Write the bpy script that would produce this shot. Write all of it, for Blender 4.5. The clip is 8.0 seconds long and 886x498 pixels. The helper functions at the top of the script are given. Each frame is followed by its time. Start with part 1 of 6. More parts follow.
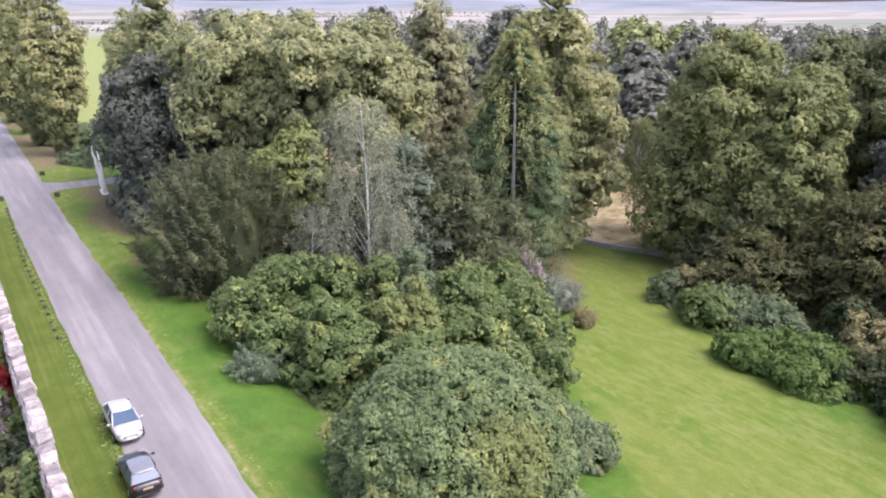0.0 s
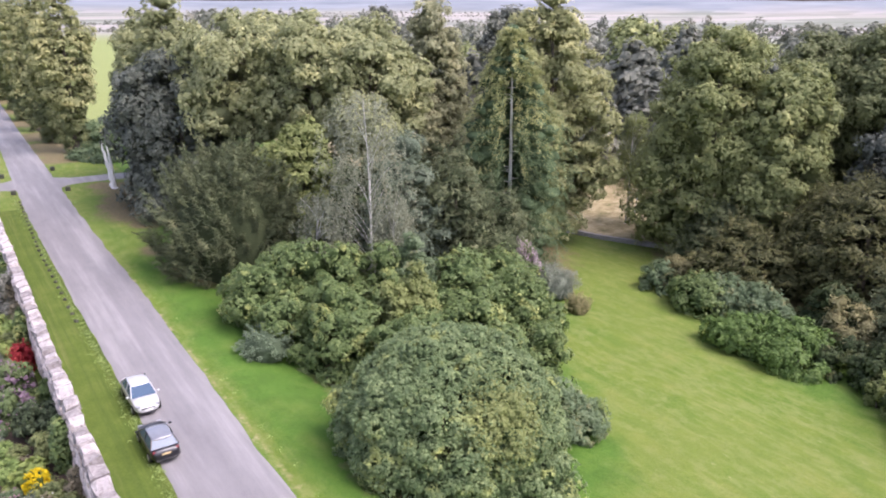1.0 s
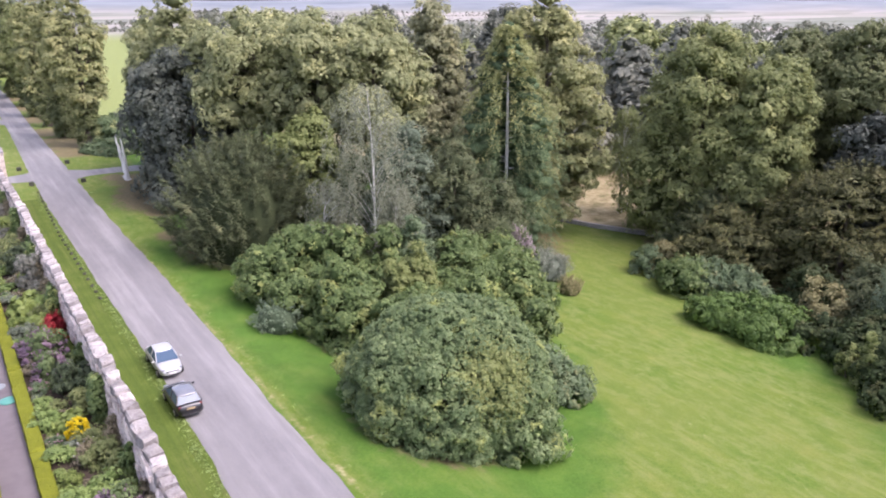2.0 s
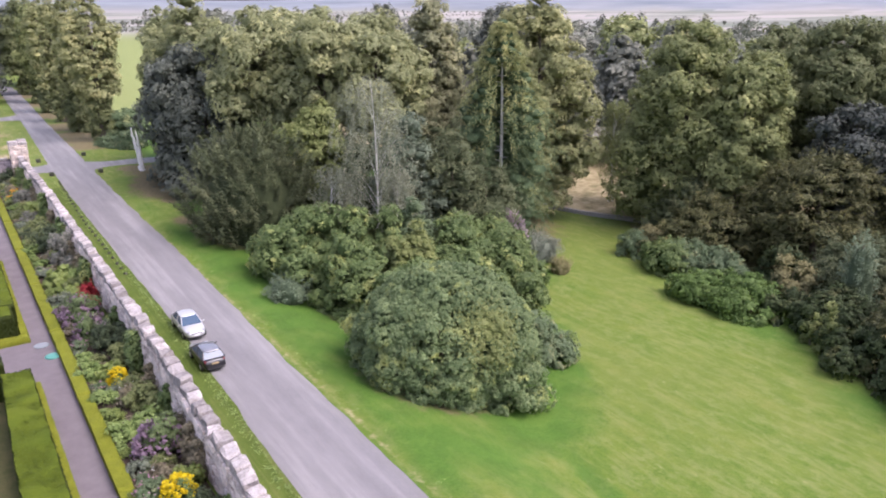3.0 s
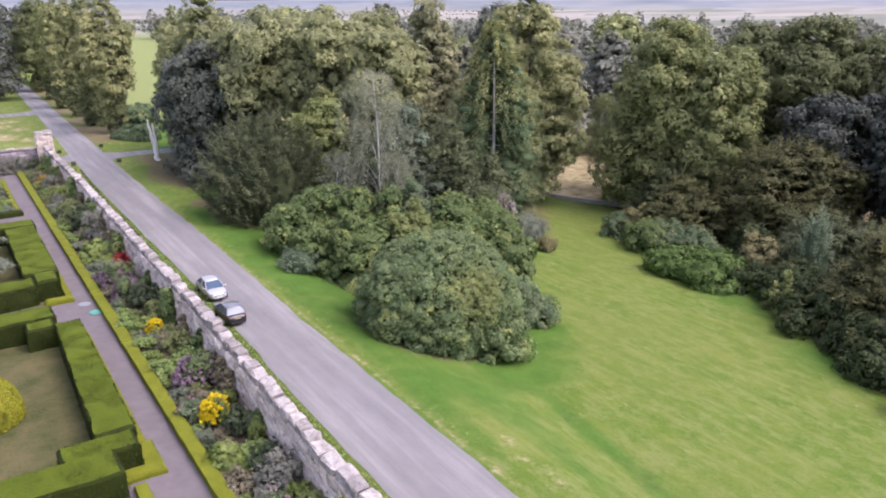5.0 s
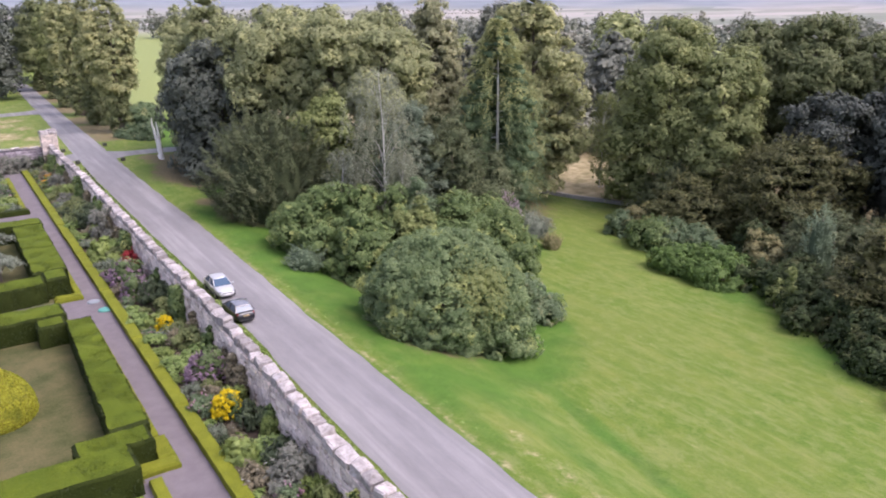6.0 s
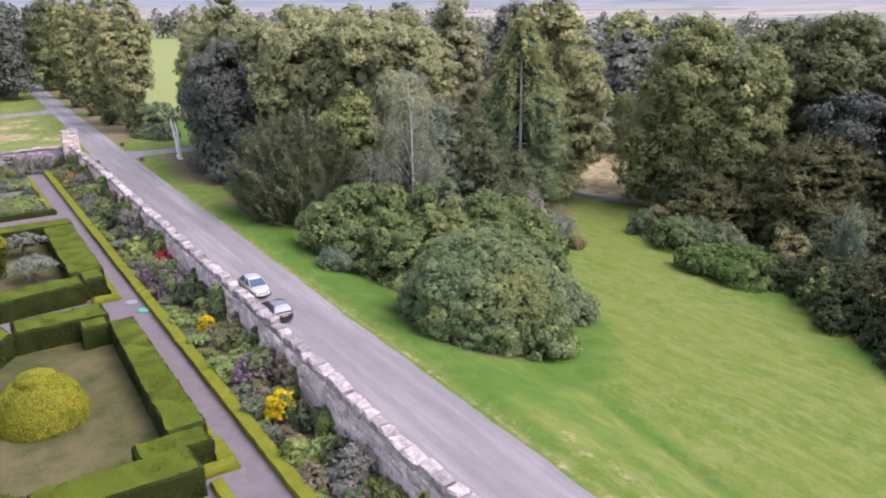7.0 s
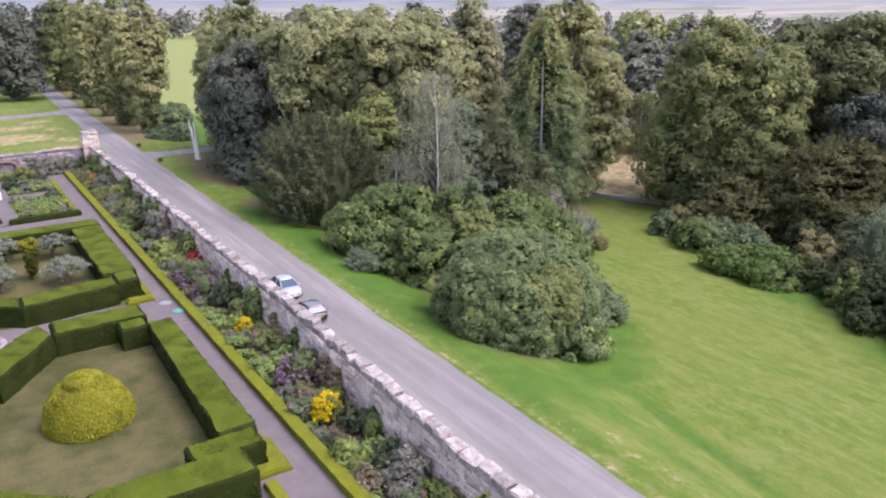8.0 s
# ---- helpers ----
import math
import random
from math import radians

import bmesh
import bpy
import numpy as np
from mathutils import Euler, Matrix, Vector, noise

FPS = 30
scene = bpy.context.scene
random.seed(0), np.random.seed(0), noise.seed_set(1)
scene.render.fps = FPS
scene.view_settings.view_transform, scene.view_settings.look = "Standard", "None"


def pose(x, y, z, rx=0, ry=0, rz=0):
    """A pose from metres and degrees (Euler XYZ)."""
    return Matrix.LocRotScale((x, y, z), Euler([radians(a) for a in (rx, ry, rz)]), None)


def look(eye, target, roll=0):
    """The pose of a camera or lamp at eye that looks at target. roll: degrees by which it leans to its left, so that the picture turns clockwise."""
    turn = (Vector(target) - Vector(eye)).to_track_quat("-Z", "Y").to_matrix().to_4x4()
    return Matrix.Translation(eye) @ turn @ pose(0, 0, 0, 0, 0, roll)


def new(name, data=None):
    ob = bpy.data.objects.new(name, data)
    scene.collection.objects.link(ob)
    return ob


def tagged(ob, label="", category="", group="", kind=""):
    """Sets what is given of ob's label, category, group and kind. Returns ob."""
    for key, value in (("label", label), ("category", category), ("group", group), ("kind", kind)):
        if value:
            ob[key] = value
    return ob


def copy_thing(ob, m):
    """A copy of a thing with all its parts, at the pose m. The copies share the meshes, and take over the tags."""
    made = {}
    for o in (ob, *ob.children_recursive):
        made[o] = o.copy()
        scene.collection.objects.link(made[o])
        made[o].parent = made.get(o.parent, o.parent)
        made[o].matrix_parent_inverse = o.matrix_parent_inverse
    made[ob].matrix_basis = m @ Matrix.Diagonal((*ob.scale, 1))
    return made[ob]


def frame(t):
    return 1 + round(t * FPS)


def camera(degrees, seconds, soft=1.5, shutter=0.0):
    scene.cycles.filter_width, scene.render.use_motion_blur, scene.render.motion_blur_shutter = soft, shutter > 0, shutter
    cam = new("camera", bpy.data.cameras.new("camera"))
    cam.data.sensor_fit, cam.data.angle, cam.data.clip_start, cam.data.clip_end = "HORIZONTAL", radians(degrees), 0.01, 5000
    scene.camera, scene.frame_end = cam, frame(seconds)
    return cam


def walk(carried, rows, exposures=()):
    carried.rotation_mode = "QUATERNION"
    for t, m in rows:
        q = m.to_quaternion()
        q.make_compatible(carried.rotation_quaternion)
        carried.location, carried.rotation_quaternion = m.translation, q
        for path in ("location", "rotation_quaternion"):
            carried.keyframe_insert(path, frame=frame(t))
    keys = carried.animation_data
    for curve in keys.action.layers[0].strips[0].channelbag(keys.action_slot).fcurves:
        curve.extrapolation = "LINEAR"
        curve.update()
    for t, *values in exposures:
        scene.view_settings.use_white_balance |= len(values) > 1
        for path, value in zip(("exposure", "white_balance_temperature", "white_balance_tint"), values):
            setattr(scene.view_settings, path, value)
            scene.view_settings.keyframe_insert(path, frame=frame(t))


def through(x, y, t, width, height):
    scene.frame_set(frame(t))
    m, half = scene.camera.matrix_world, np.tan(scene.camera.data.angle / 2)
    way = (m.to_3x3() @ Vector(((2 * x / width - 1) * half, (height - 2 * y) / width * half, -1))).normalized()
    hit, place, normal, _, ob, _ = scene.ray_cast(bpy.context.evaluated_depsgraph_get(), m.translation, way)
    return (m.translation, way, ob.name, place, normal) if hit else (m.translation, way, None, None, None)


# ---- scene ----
cam = camera(60.0, 8.0, soft=1.95)
EYE, TILT, TURN = 28.7, -18.3, -33.7
ROWS = [
    (0.0, 0.000, 0.000, 0.000, 0.00, 0.00, -0.00),
    (0.5, 0.111, -1.449, -0.530, 0.05, -0.01, 0.04),
    (1.0, 0.228, -3.366, -1.194, 0.09, -0.01, 0.08),
    (1.5, 0.331, -5.717, -2.044, 0.14, -0.02, 0.11),
    (3.0, 0.779, -15.056, -5.198, 0.24, -0.06, 0.20),
    (3.5, 0.998, -18.689, -6.387, 0.26, -0.08, 0.26),
    (4.0, 1.263, -21.713, -7.290, 0.26, -0.09, 0.28),
    (4.5, 1.594, -23.411, -7.867, 0.29, -0.09, 0.29),
    (6.0, 0.683, -23.972, -8.082, 0.25, -0.17, 0.36),
    (6.5, -0.890, -23.916, -8.055, 0.24, -0.19, 0.39),
    (7.0, -2.892, -23.879, -8.013, 0.23, -0.20, 0.40),
    (7.5, -4.925, -23.883, -7.936, 0.28, -0.21, 0.42),
    (8.0, -5.884, -23.898, -7.883, 0.34, -0.22, 0.42),
]
walk(cam, [(t, pose(0, 0, EYE, TILT, 0, TURN) @ pose(x, y, z, 90 + pitch, roll, yaw)) for t, x, y, z, yaw, pitch, roll in ROWS], exposures=[(0.0, 1.58, 6200, 26), (1.7, 1.56, 6200, 26), (3.4, 1.34, 6200, 26), (8.0, 1.3, 6200, 26)])

# ---- light ----
SUN_FROM = Vector((0.34, -0.42, 0.84)).normalized()
world = bpy.data.worlds.new("sky")
scene.world = world
world.use_nodes = True
wn = world.node_tree.nodes
sky = wn.new("ShaderNodeTexSky")
sky.sky_type = "NISHITA"
sky.sun_disc = False
sky.sun_elevation = math.asin(SUN_FROM.z)
sky.sun_rotation = math.atan2(SUN_FROM.x, SUN_FROM.y)
sky.air_density, sky.dust_density, sky.ozone_density = 1.0, 4.0, 1.0
grey = wn.new("ShaderNodeHueSaturation")
grey.inputs["Saturation"].default_value = 0.7
world.node_tree.links.new(sky.outputs[0], grey.inputs["Color"])
world.node_tree.links.new(grey.outputs[0], wn["Background"].inputs[0])
wn["Background"].inputs[1].default_value = 0.155
sun_data = bpy.data.lights.new("sun", "SUN")
sun_data.energy, sun_data.angle, sun_data.color = 0.95, radians(45), (1.0, 0.95, 0.88)
sun = new("sun", sun_data)
sun.matrix_world = look(SUN_FROM * 100, (0, 0, 0))


# ---- materials ----
def node(nt, kind, **values):
    n = nt.nodes.new(kind)
    for key, value in values.items():
        n.inputs[key.replace("_", " ")].default_value = value
    return n


def ramp(nt, fac, stops):
    r = nt.nodes.new("ShaderNodeValToRGB")
    while len(r.color_ramp.elements) < len(stops):
        r.color_ramp.elements.new(0.5)
    for e, (p, c) in zip(r.color_ramp.elements, stops):
        e.position, e.color = p, (*c, 1)
    nt.links.new(fac, r.inputs[0])
    return r.outputs[0]


def mixed(nt, fac, a, b, blend="MIX"):
    m = nt.nodes.new("ShaderNodeMix")
    m.data_type, m.blend_type = "RGBA", blend
    for sock, v in ((m.inputs[0], fac), (m.inputs[6], a), (m.inputs[7], b)):
        if isinstance(v, bpy.types.NodeSocket):
            nt.links.new(v, sock)
        elif isinstance(v, tuple):
            sock.default_value = (*v, 1)
        else:
            sock.default_value = v
    return m.outputs[2]


def place_of(nt, scale=(1, 1, 1), turn=0.0):
    g = nt.nodes.new("ShaderNodeNewGeometry")
    m = nt.nodes.new("ShaderNodeMapping")
    m.inputs["Scale"].default_value = scale
    m.inputs["Rotation"].default_value = (0, 0, radians(turn))
    nt.links.new(g.outputs["Position"], m.inputs["Vector"])
    return m.outputs[0]


def noise_of(nt, where, scale, detail=4.0, rough=0.6):
    n = node(nt, "ShaderNodeTexNoise", Scale=scale, Detail=detail, Roughness=rough)
    nt.links.new(where, n.inputs["Vector"])
    return n.outputs[0]


def begin(name):
    m = bpy.data.materials.new(name)
    m.use_nodes = True
    return m, m.node_tree, m.node_tree.nodes["Principled BSDF"]


def bumped(nt, bsdf, height, strength, distance):
    b = node(nt, "ShaderNodeBump", Strength=strength, Distance=distance)
    nt.links.new(height, b.inputs["Height"])
    nt.links.new(b.outputs[0], bsdf.inputs["Normal"])


def rough_mat(name, dark, light, coarse=0.6, fine=9.0, rough=0.85, bump=0.5, deep=0.03, spread=0.25, stain=None, piece=0.0):
    """Two scales of mottling between two colours, with relief; piece: how far each piece differs."""
    m, nt, bsdf = begin(name)
    p = place_of(nt)
    a, b = noise_of(nt, p, coarse, 3), noise_of(nt, p, fine, 5, 0.7)
    c = ramp(nt, a, [(0.5 - spread, dark), (0.5 + spread, light)])
    c = mixed(nt, 0.45, c, ramp(nt, b, [(0.3, dark), (0.7, light)]))
    if stain:
        s = ramp(nt, noise_of(nt, p, coarse * 2.3, 6, 0.75), [(0.55, (0, 0, 0)), (0.7, (1, 1, 1))])
        c = mixed(nt, s, c, stain)
    if piece:
        o = nt.nodes.new("ShaderNodeObjectInfo")
        g = nt.nodes.new("ShaderNodeNewGeometry")
        add = nt.nodes.new("ShaderNodeMath")
        add.operation = "ADD"
        nt.links.new(o.outputs["Random"], add.inputs[0])
        nt.links.new(g.outputs["Random Per Island"], add.inputs[1])
        frac = nt.nodes.new("ShaderNodeMath")
        frac.operation = "FRACT"
        nt.links.new(add.outputs[0], frac.inputs[0])
        v = ramp(nt, frac.outputs[0], [(0, (1 - piece,) * 3), (1, (1 + piece * 0.4,) * 3)])
        c = mixed(nt, 1.0, c, v, "MULTIPLY")
    nt.links.new(c, bsdf.inputs["Base Color"])
    bsdf.inputs["Roughness"].default_value = rough
    bsdf.inputs["Specular IOR Level"].default_value = 0.15
    bumped(nt, bsdf, b, bump, deep)
    return m


INNER_SHADE = {}


def leaf_mat(name, dark, light, odd=None, share=0.1, through=0.3, gloss=0.5, patch=0.25, shade=0.45):
    """Foliage: each leaf has its own shade, drifting over the crown; odd: the colour of a share of turned leaves."""
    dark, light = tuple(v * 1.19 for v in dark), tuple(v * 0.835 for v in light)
    # Leaf tone darkened to stand for the shade deep inside a crown.
    INNER_SHADE[name] = rough_mat("inner_" + name, tuple(v * 0.6 for v in dark), tuple(a * 0.6 + b * 0.2 for a, b in zip(dark, light)), 0.9, 4.0, 0.9, 1.0, 0.15)
    m, nt, bsdf = begin(name)
    g = nt.nodes.new("ShaderNodeNewGeometry")
    tone = nt.nodes.new("ShaderNodeMix")
    tone.inputs[0].default_value = 0.72
    nt.links.new(g.outputs["Random Per Island"], tone.inputs[2])
    nt.links.new(noise_of(nt, place_of(nt), 1.3, 3, 0.6), tone.inputs[3])
    c = ramp(nt, tone.outputs[0], [(0.22, dark), (0.78, light)])
    low = noise_of(nt, place_of(nt), patch, 3)
    c = mixed(nt, ramp(nt, low, [(0.35, (shade,) * 3), (0.65, (0.0,) * 3)]), c, dark)
    if odd:
        far = ramp(nt, noise_of(nt, place_of(nt), patch * 1.7, 2), [(0.62 - share, (0, 0, 0)), (0.72, (0.8,) * 3)])
        c = mixed(nt, far, c, odd)
    nt.links.new(c, bsdf.inputs["Base Color"])
    bsdf.inputs["Roughness"].default_value = gloss
    bsdf.inputs["Specular IOR Level"].default_value = 0.2
    t = nt.nodes.new("ShaderNodeBsdfTranslucent")
    nt.links.new(c, t.inputs["Color"])
    mix = nt.nodes.new("ShaderNodeMixShader")
    mix.inputs[0].default_value = through
    nt.links.new(bsdf.outputs[0], mix.inputs[1])
    nt.links.new(t.outputs[0], mix.inputs[2])
    nt.links.new(mix.outputs[0], nt.nodes["Material Output"].inputs[0])
    return m


def plain(name, colour, rough=0.5, metal=0.0, coat=0.0, sheen=0.5):
    m, nt, bsdf = begin(name)
    n = noise_of(nt, place_of(nt), 3.0, 5)
    c = ramp(nt, n, [(0.3, tuple(v * 0.88 for v in colour)), (0.7, colour)])
    nt.links.new(c, bsdf.inputs["Base Color"])
    bsdf.inputs["Roughness"].default_value = rough
    bsdf.inputs["Metallic"].default_value = metal
    bsdf.inputs["Coat Weight"].default_value = coat
    bsdf.inputs["Specular IOR Level"].default_value = sheen
    return m


def ground_mat():
    """Mown lawn, with leaf litter, straw meadow and far fields where the mask of the sheet says so."""
    m, nt, bsdf = begin("grass_ground")
    p = place_of(nt)
    along = place_of(nt, (1.5, 0.24, 0.3), 4)
    fine, mid, wide = noise_of(nt, p, 5.0, 6, 0.75), noise_of(nt, p, 0.35, 5, 0.65), noise_of(nt, p, 0.05, 3)
    lush = ramp(nt, mid, [(0.28, (0.030, 0.088, 0.010)), (0.52, (0.046, 0.122, 0.014)), (0.75, (0.074, 0.148, 0.020))])
    dry = ramp(nt, mid, [(0.28, (0.066, 0.122, 0.012)), (0.50, (0.104, 0.150, 0.020)), (0.72, (0.172, 0.182, 0.046))])
    streaks = ramp(nt, noise_of(nt, along, 1.0, 5, 0.66), [(0.50, (0, 0, 0)), (0.72, (0.62,) * 3)])
    dry = mixed(nt, streaks, dry, (0.27, 0.255, 0.105))
    swaths = ramp(nt, noise_of(nt, place_of(nt, (0.55, 0.05, 0.3), 4), 1.0, 5, 0.6), [(0.44, (0.5,) * 3), (0.58, (0, 0, 0))])
    dry = mixed(nt, swaths, dry, (0.058, 0.122, 0.012))
    blots = ramp(nt, noise_of(nt, p, 0.8, 8, 0.75), [(0.52, (0, 0, 0)), (0.70, (0.6,) * 3)])
    dry = mixed(nt, blots, dry, (0.06, 0.115, 0.014))
    pale = ramp(nt, noise_of(nt, place_of(nt, (1.5, 0.8, 1.0), 4), 0.6, 7, 0.72), [(0.48, (0, 0, 0)), (0.62, (0.75,) * 3)])
    dry = mixed(nt, pale, dry, (0.19, 0.205, 0.072))
    specks = ramp(nt, noise_of(nt, place_of(nt, (1.6, 0.7, 1.0), 6), 1.0, 4, 0.6), [(0.66, (0, 0, 0)), (0.76, (0.75,) * 3)])
    dry = mixed(nt, specks, dry, (0.34, 0.32, 0.17))
    dry = mixed(nt, ramp(nt, wide, [(0.42, (0, 0, 0)), (0.68, (0.45,) * 3)]), dry, (0.150, 0.172, 0.040))
    dryness = nt.nodes.new("ShaderNodeAttribute")
    dryness.attribute_name = "dry"
    soft = nt.nodes.new("ShaderNodeMath")
    soft.operation = "MULTIPLY_ADD"
    nt.links.new(noise_of(nt, p, 0.16, 4, 0.6), soft.inputs[0])
    soft.inputs[1].default_value = 1.1
    nt.links.new(dryness.outputs["Fac"], soft.inputs[2])
    lawn = mixed(nt, ramp(nt, soft.outputs[0], [(0.55, (0, 0, 0)), (1.15, (1, 1, 1))]), lush, dry)
    half = nt.nodes.new("ShaderNodeMath")
    half.operation = "MULTIPLY"
    nt.links.new(soft.outputs[0], half.inputs[0])
    half.inputs[1].default_value = 0.5
    lawn = mixed(nt, ramp(nt, half.outputs[0], [(0.80, (0, 0, 0)), (1.0, (0.9,) * 3)]), lawn, (0.235, 0.26, 0.10))
    lawn = mixed(nt, 0.3, lawn, ramp(nt, fine, [(0.3, (0.022, 0.058, 0.005)), (0.7, (0.150, 0.195, 0.030))]))
    mask = nt.nodes.new("ShaderNodeVertexColor")
    mask.layer_name = "zone"
    sep = nt.nodes.new("ShaderNodeSeparateColor")
    nt.links.new(mask.outputs[0], sep.inputs[0])

    def worn(sock):
        add = nt.nodes.new("ShaderNodeMath")
        add.operation = "MULTIPLY_ADD"
        nt.links.new(noise_of(nt, p, 0.9, 5, 0.7), add.inputs[0])
        add.inputs[1].default_value = 0.9
        nt.links.new(sock, add.inputs[2])
        return ramp(nt, add.outputs[0], [(0.72, (0, 0, 0)), (1.15, (0.9,) * 3)])

    litter = ramp(nt, noise_of(nt, p, 3.0, 6, 0.7), [(0.3, (0.082, 0.068, 0.034)), (0.7, (0.20, 0.152, 0.088))])
    straw = ramp(nt, noise_of(nt, p, 0.45, 6, 0.7), [(0.3, (0.095, 0.092, 0.034)), (0.46, (0.25, 0.195, 0.108)), (0.7, (0.42, 0.355, 0.225))])
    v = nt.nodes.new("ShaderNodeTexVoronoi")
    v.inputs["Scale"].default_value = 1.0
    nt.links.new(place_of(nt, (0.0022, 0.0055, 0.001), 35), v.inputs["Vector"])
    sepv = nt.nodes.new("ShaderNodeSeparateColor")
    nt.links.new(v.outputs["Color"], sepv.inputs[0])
    # Stubble and grass tones of far fields, paled to include haze.
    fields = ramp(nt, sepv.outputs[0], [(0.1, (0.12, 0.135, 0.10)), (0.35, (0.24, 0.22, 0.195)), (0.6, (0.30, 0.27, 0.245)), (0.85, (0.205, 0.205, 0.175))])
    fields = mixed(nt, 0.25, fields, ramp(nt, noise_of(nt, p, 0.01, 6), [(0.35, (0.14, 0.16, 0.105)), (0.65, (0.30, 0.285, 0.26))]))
    # Hills greyed and blued in colour to stand for haze.
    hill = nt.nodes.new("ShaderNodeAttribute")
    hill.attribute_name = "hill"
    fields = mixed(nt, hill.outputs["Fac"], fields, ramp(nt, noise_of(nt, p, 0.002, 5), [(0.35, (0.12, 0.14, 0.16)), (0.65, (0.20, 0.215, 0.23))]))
    c = mixed(nt, worn(sep.outputs[0]), lawn, litter)
    c = mixed(nt, worn(sep.outputs[1]), c, straw)
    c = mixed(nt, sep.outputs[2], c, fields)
    nt.links.new(c, bsdf.inputs["Base Color"])
    bsdf.inputs["Roughness"].default_value = 0.9
    bsdf.inputs["Specular IOR Level"].default_value = 0.2
    bumped(nt, bsdf, fine, 0.8, 0.08)
    return m


def road_mat():
    m, nt, bsdf = begin("worn_asphalt")
    p = place_of(nt)
    tracks = noise_of(nt, place_of(nt, (0.75, 0.035, 1.0)), 1.0, 6, 0.62)
    c = ramp(nt, tracks, [(0.32, (0.098, 0.095, 0.097)), (0.5, (0.150, 0.147, 0.148)), (0.66, (0.275, 0.268, 0.262))])
    c = mixed(nt, 0.42, c, ramp(nt, noise_of(nt, place_of(nt, (1, 0.35, 1)), 0.7, 7, 0.75), [(0.3, (0.12, 0.111, 0.117)), (0.7, (0.242, 0.231, 0.231))]))
    c = mixed(nt, 0.3, c, ramp(nt, noise_of(nt, p, 30, 3, 0.8), [(0.3, (0.101, 0.0937, 0.101)), (0.7, (0.255, 0.245, 0.245))]))
    nt.links.new(c, bsdf.inputs["Base Color"])
    bsdf.inputs["Roughness"].default_value = 0.9
    bumped(nt, bsdf, noise_of(nt, p, 25, 4, 0.8), 0.4, 0.01)
    return m


def verge_mat():
    """Rough mown grass with the long lines that mower and wheels leave."""
    m, nt, bsdf = begin("rough_mown_verge")
    p = place_of(nt)
    fine = noise_of(nt, p, 6.0, 6, 0.75)
    c = ramp(nt, noise_of(nt, p, 0.35, 5, 0.65), [(0.3, (0.045, 0.077, 0.009)), (0.5, (0.067, 0.101, 0.014)), (0.7, (0.101, 0.126, 0.026))])
    lines = noise_of(nt, place_of(nt, (3.2, 0.03, 1.0)), 1.0, 4, 0.6)
    c = mixed(nt, ramp(nt, lines, [(0.40, (0.6,) * 3), (0.52, (0, 0, 0))]), c, (0.036, 0.067, 0.009))
    c = mixed(nt, ramp(nt, noise_of(nt, place_of(nt, (2.1, 0.05, 1.0)), 1.0, 6, 0.7), [(0.54, (0, 0, 0)), (0.68, (0.55,) * 3)]), c, (0.142, 0.142, 0.052))
    c = mixed(nt, 0.3, c, ramp(nt, fine, [(0.3, (0.031, 0.057, 0.007)), (0.7, (0.129, 0.163, 0.029))]))
    nt.links.new(c, bsdf.inputs["Base Color"])
    bsdf.inputs["Roughness"].default_value = 0.95
    bsdf.inputs["Specular IOR Level"].default_value = 0.2
    bumped(nt, bsdf, fine, 0.7, 0.06)
    return m


GRASS, ROAD = ground_mat(), road_mat()
GRAVEL = rough_mat("mauve_gravel", (0.100, 0.086, 0.091), (0.172, 0.150, 0.156), 0.8, 22, 0.95, 0.4, 0.01)
STONE = rough_mat("pale_lichened_stone", (0.205, 0.178, 0.168), (0.485, 0.445, 0.43), 1.9, 8, 0.9, 0.9, 0.05, 0.16, (0.15, 0.125, 0.11), 0.4)
FACE = rough_mat("pale_warm_rubble", (0.45, 0.365, 0.32), (0.86, 0.745, 0.67), 1.2, 6, 0.9, 0.8, 0.04, 0.2, (0.21, 0.165, 0.155), 0.35)
MORTAR = rough_mat("lime_mortar", (0.264, 0.224, 0.205), (0.475, 0.422, 0.383), 1.0, 8, 0.95, 0.7, 0.03)
RUBBLE = rough_mat("mauve_rubble_stone", (0.222, 0.185, 0.205), (0.53, 0.468, 0.493), 0.9, 6, 0.9, 0.8, 0.05, 0.2, (0.168, 0.143, 0.155), 0.3)
# The mauve rubble again, toned darker for the end wall.
END_RUBBLE = rough_mat("dark_mauve_rubble", (0.10, 0.080, 0.092), (0.28, 0.242, 0.268), 0.9, 6, 0.9, 0.9, 0.06, 0.25, (0.10, 0.085, 0.095), 0.4)
BARK = rough_mat("grey_brown_bark", (0.06, 0.05, 0.04), (0.20, 0.17, 0.135), 1.5, 9, 0.95, 0.8, 0.04)
PALE_BARK = rough_mat("pale_birch_bark", (0.36, 0.34, 0.31), (0.70, 0.685, 0.65), 1.4, 6, 0.8, 0.4, 0.02, 0.2, (0.09, 0.081, 0.072))
FIR_BARK = rough_mat("pale_grey_fir_bark", (0.46, 0.44, 0.41), (0.74, 0.72, 0.68), 1.4, 6, 0.85, 0.4, 0.02)
BLEACHED = rough_mat("bleached_white_timber", (0.60, 0.585, 0.56), (0.765, 0.756, 0.729), 1.2, 8, 0.8, 0.4, 0.02)
SOIL = rough_mat("dark_soil", (0.028, 0.0208, 0.016), (0.08, 0.06, 0.044), 1.0, 8, 0.98, 0.8, 0.04)
DRY_LAWN = rough_mat("dry_mown_grass", (0.028, 0.043, 0.011), (0.118, 0.100, 0.046), 0.32, 6, 0.95, 0.5, 0.03, 0.13)
VERGE = verge_mat()
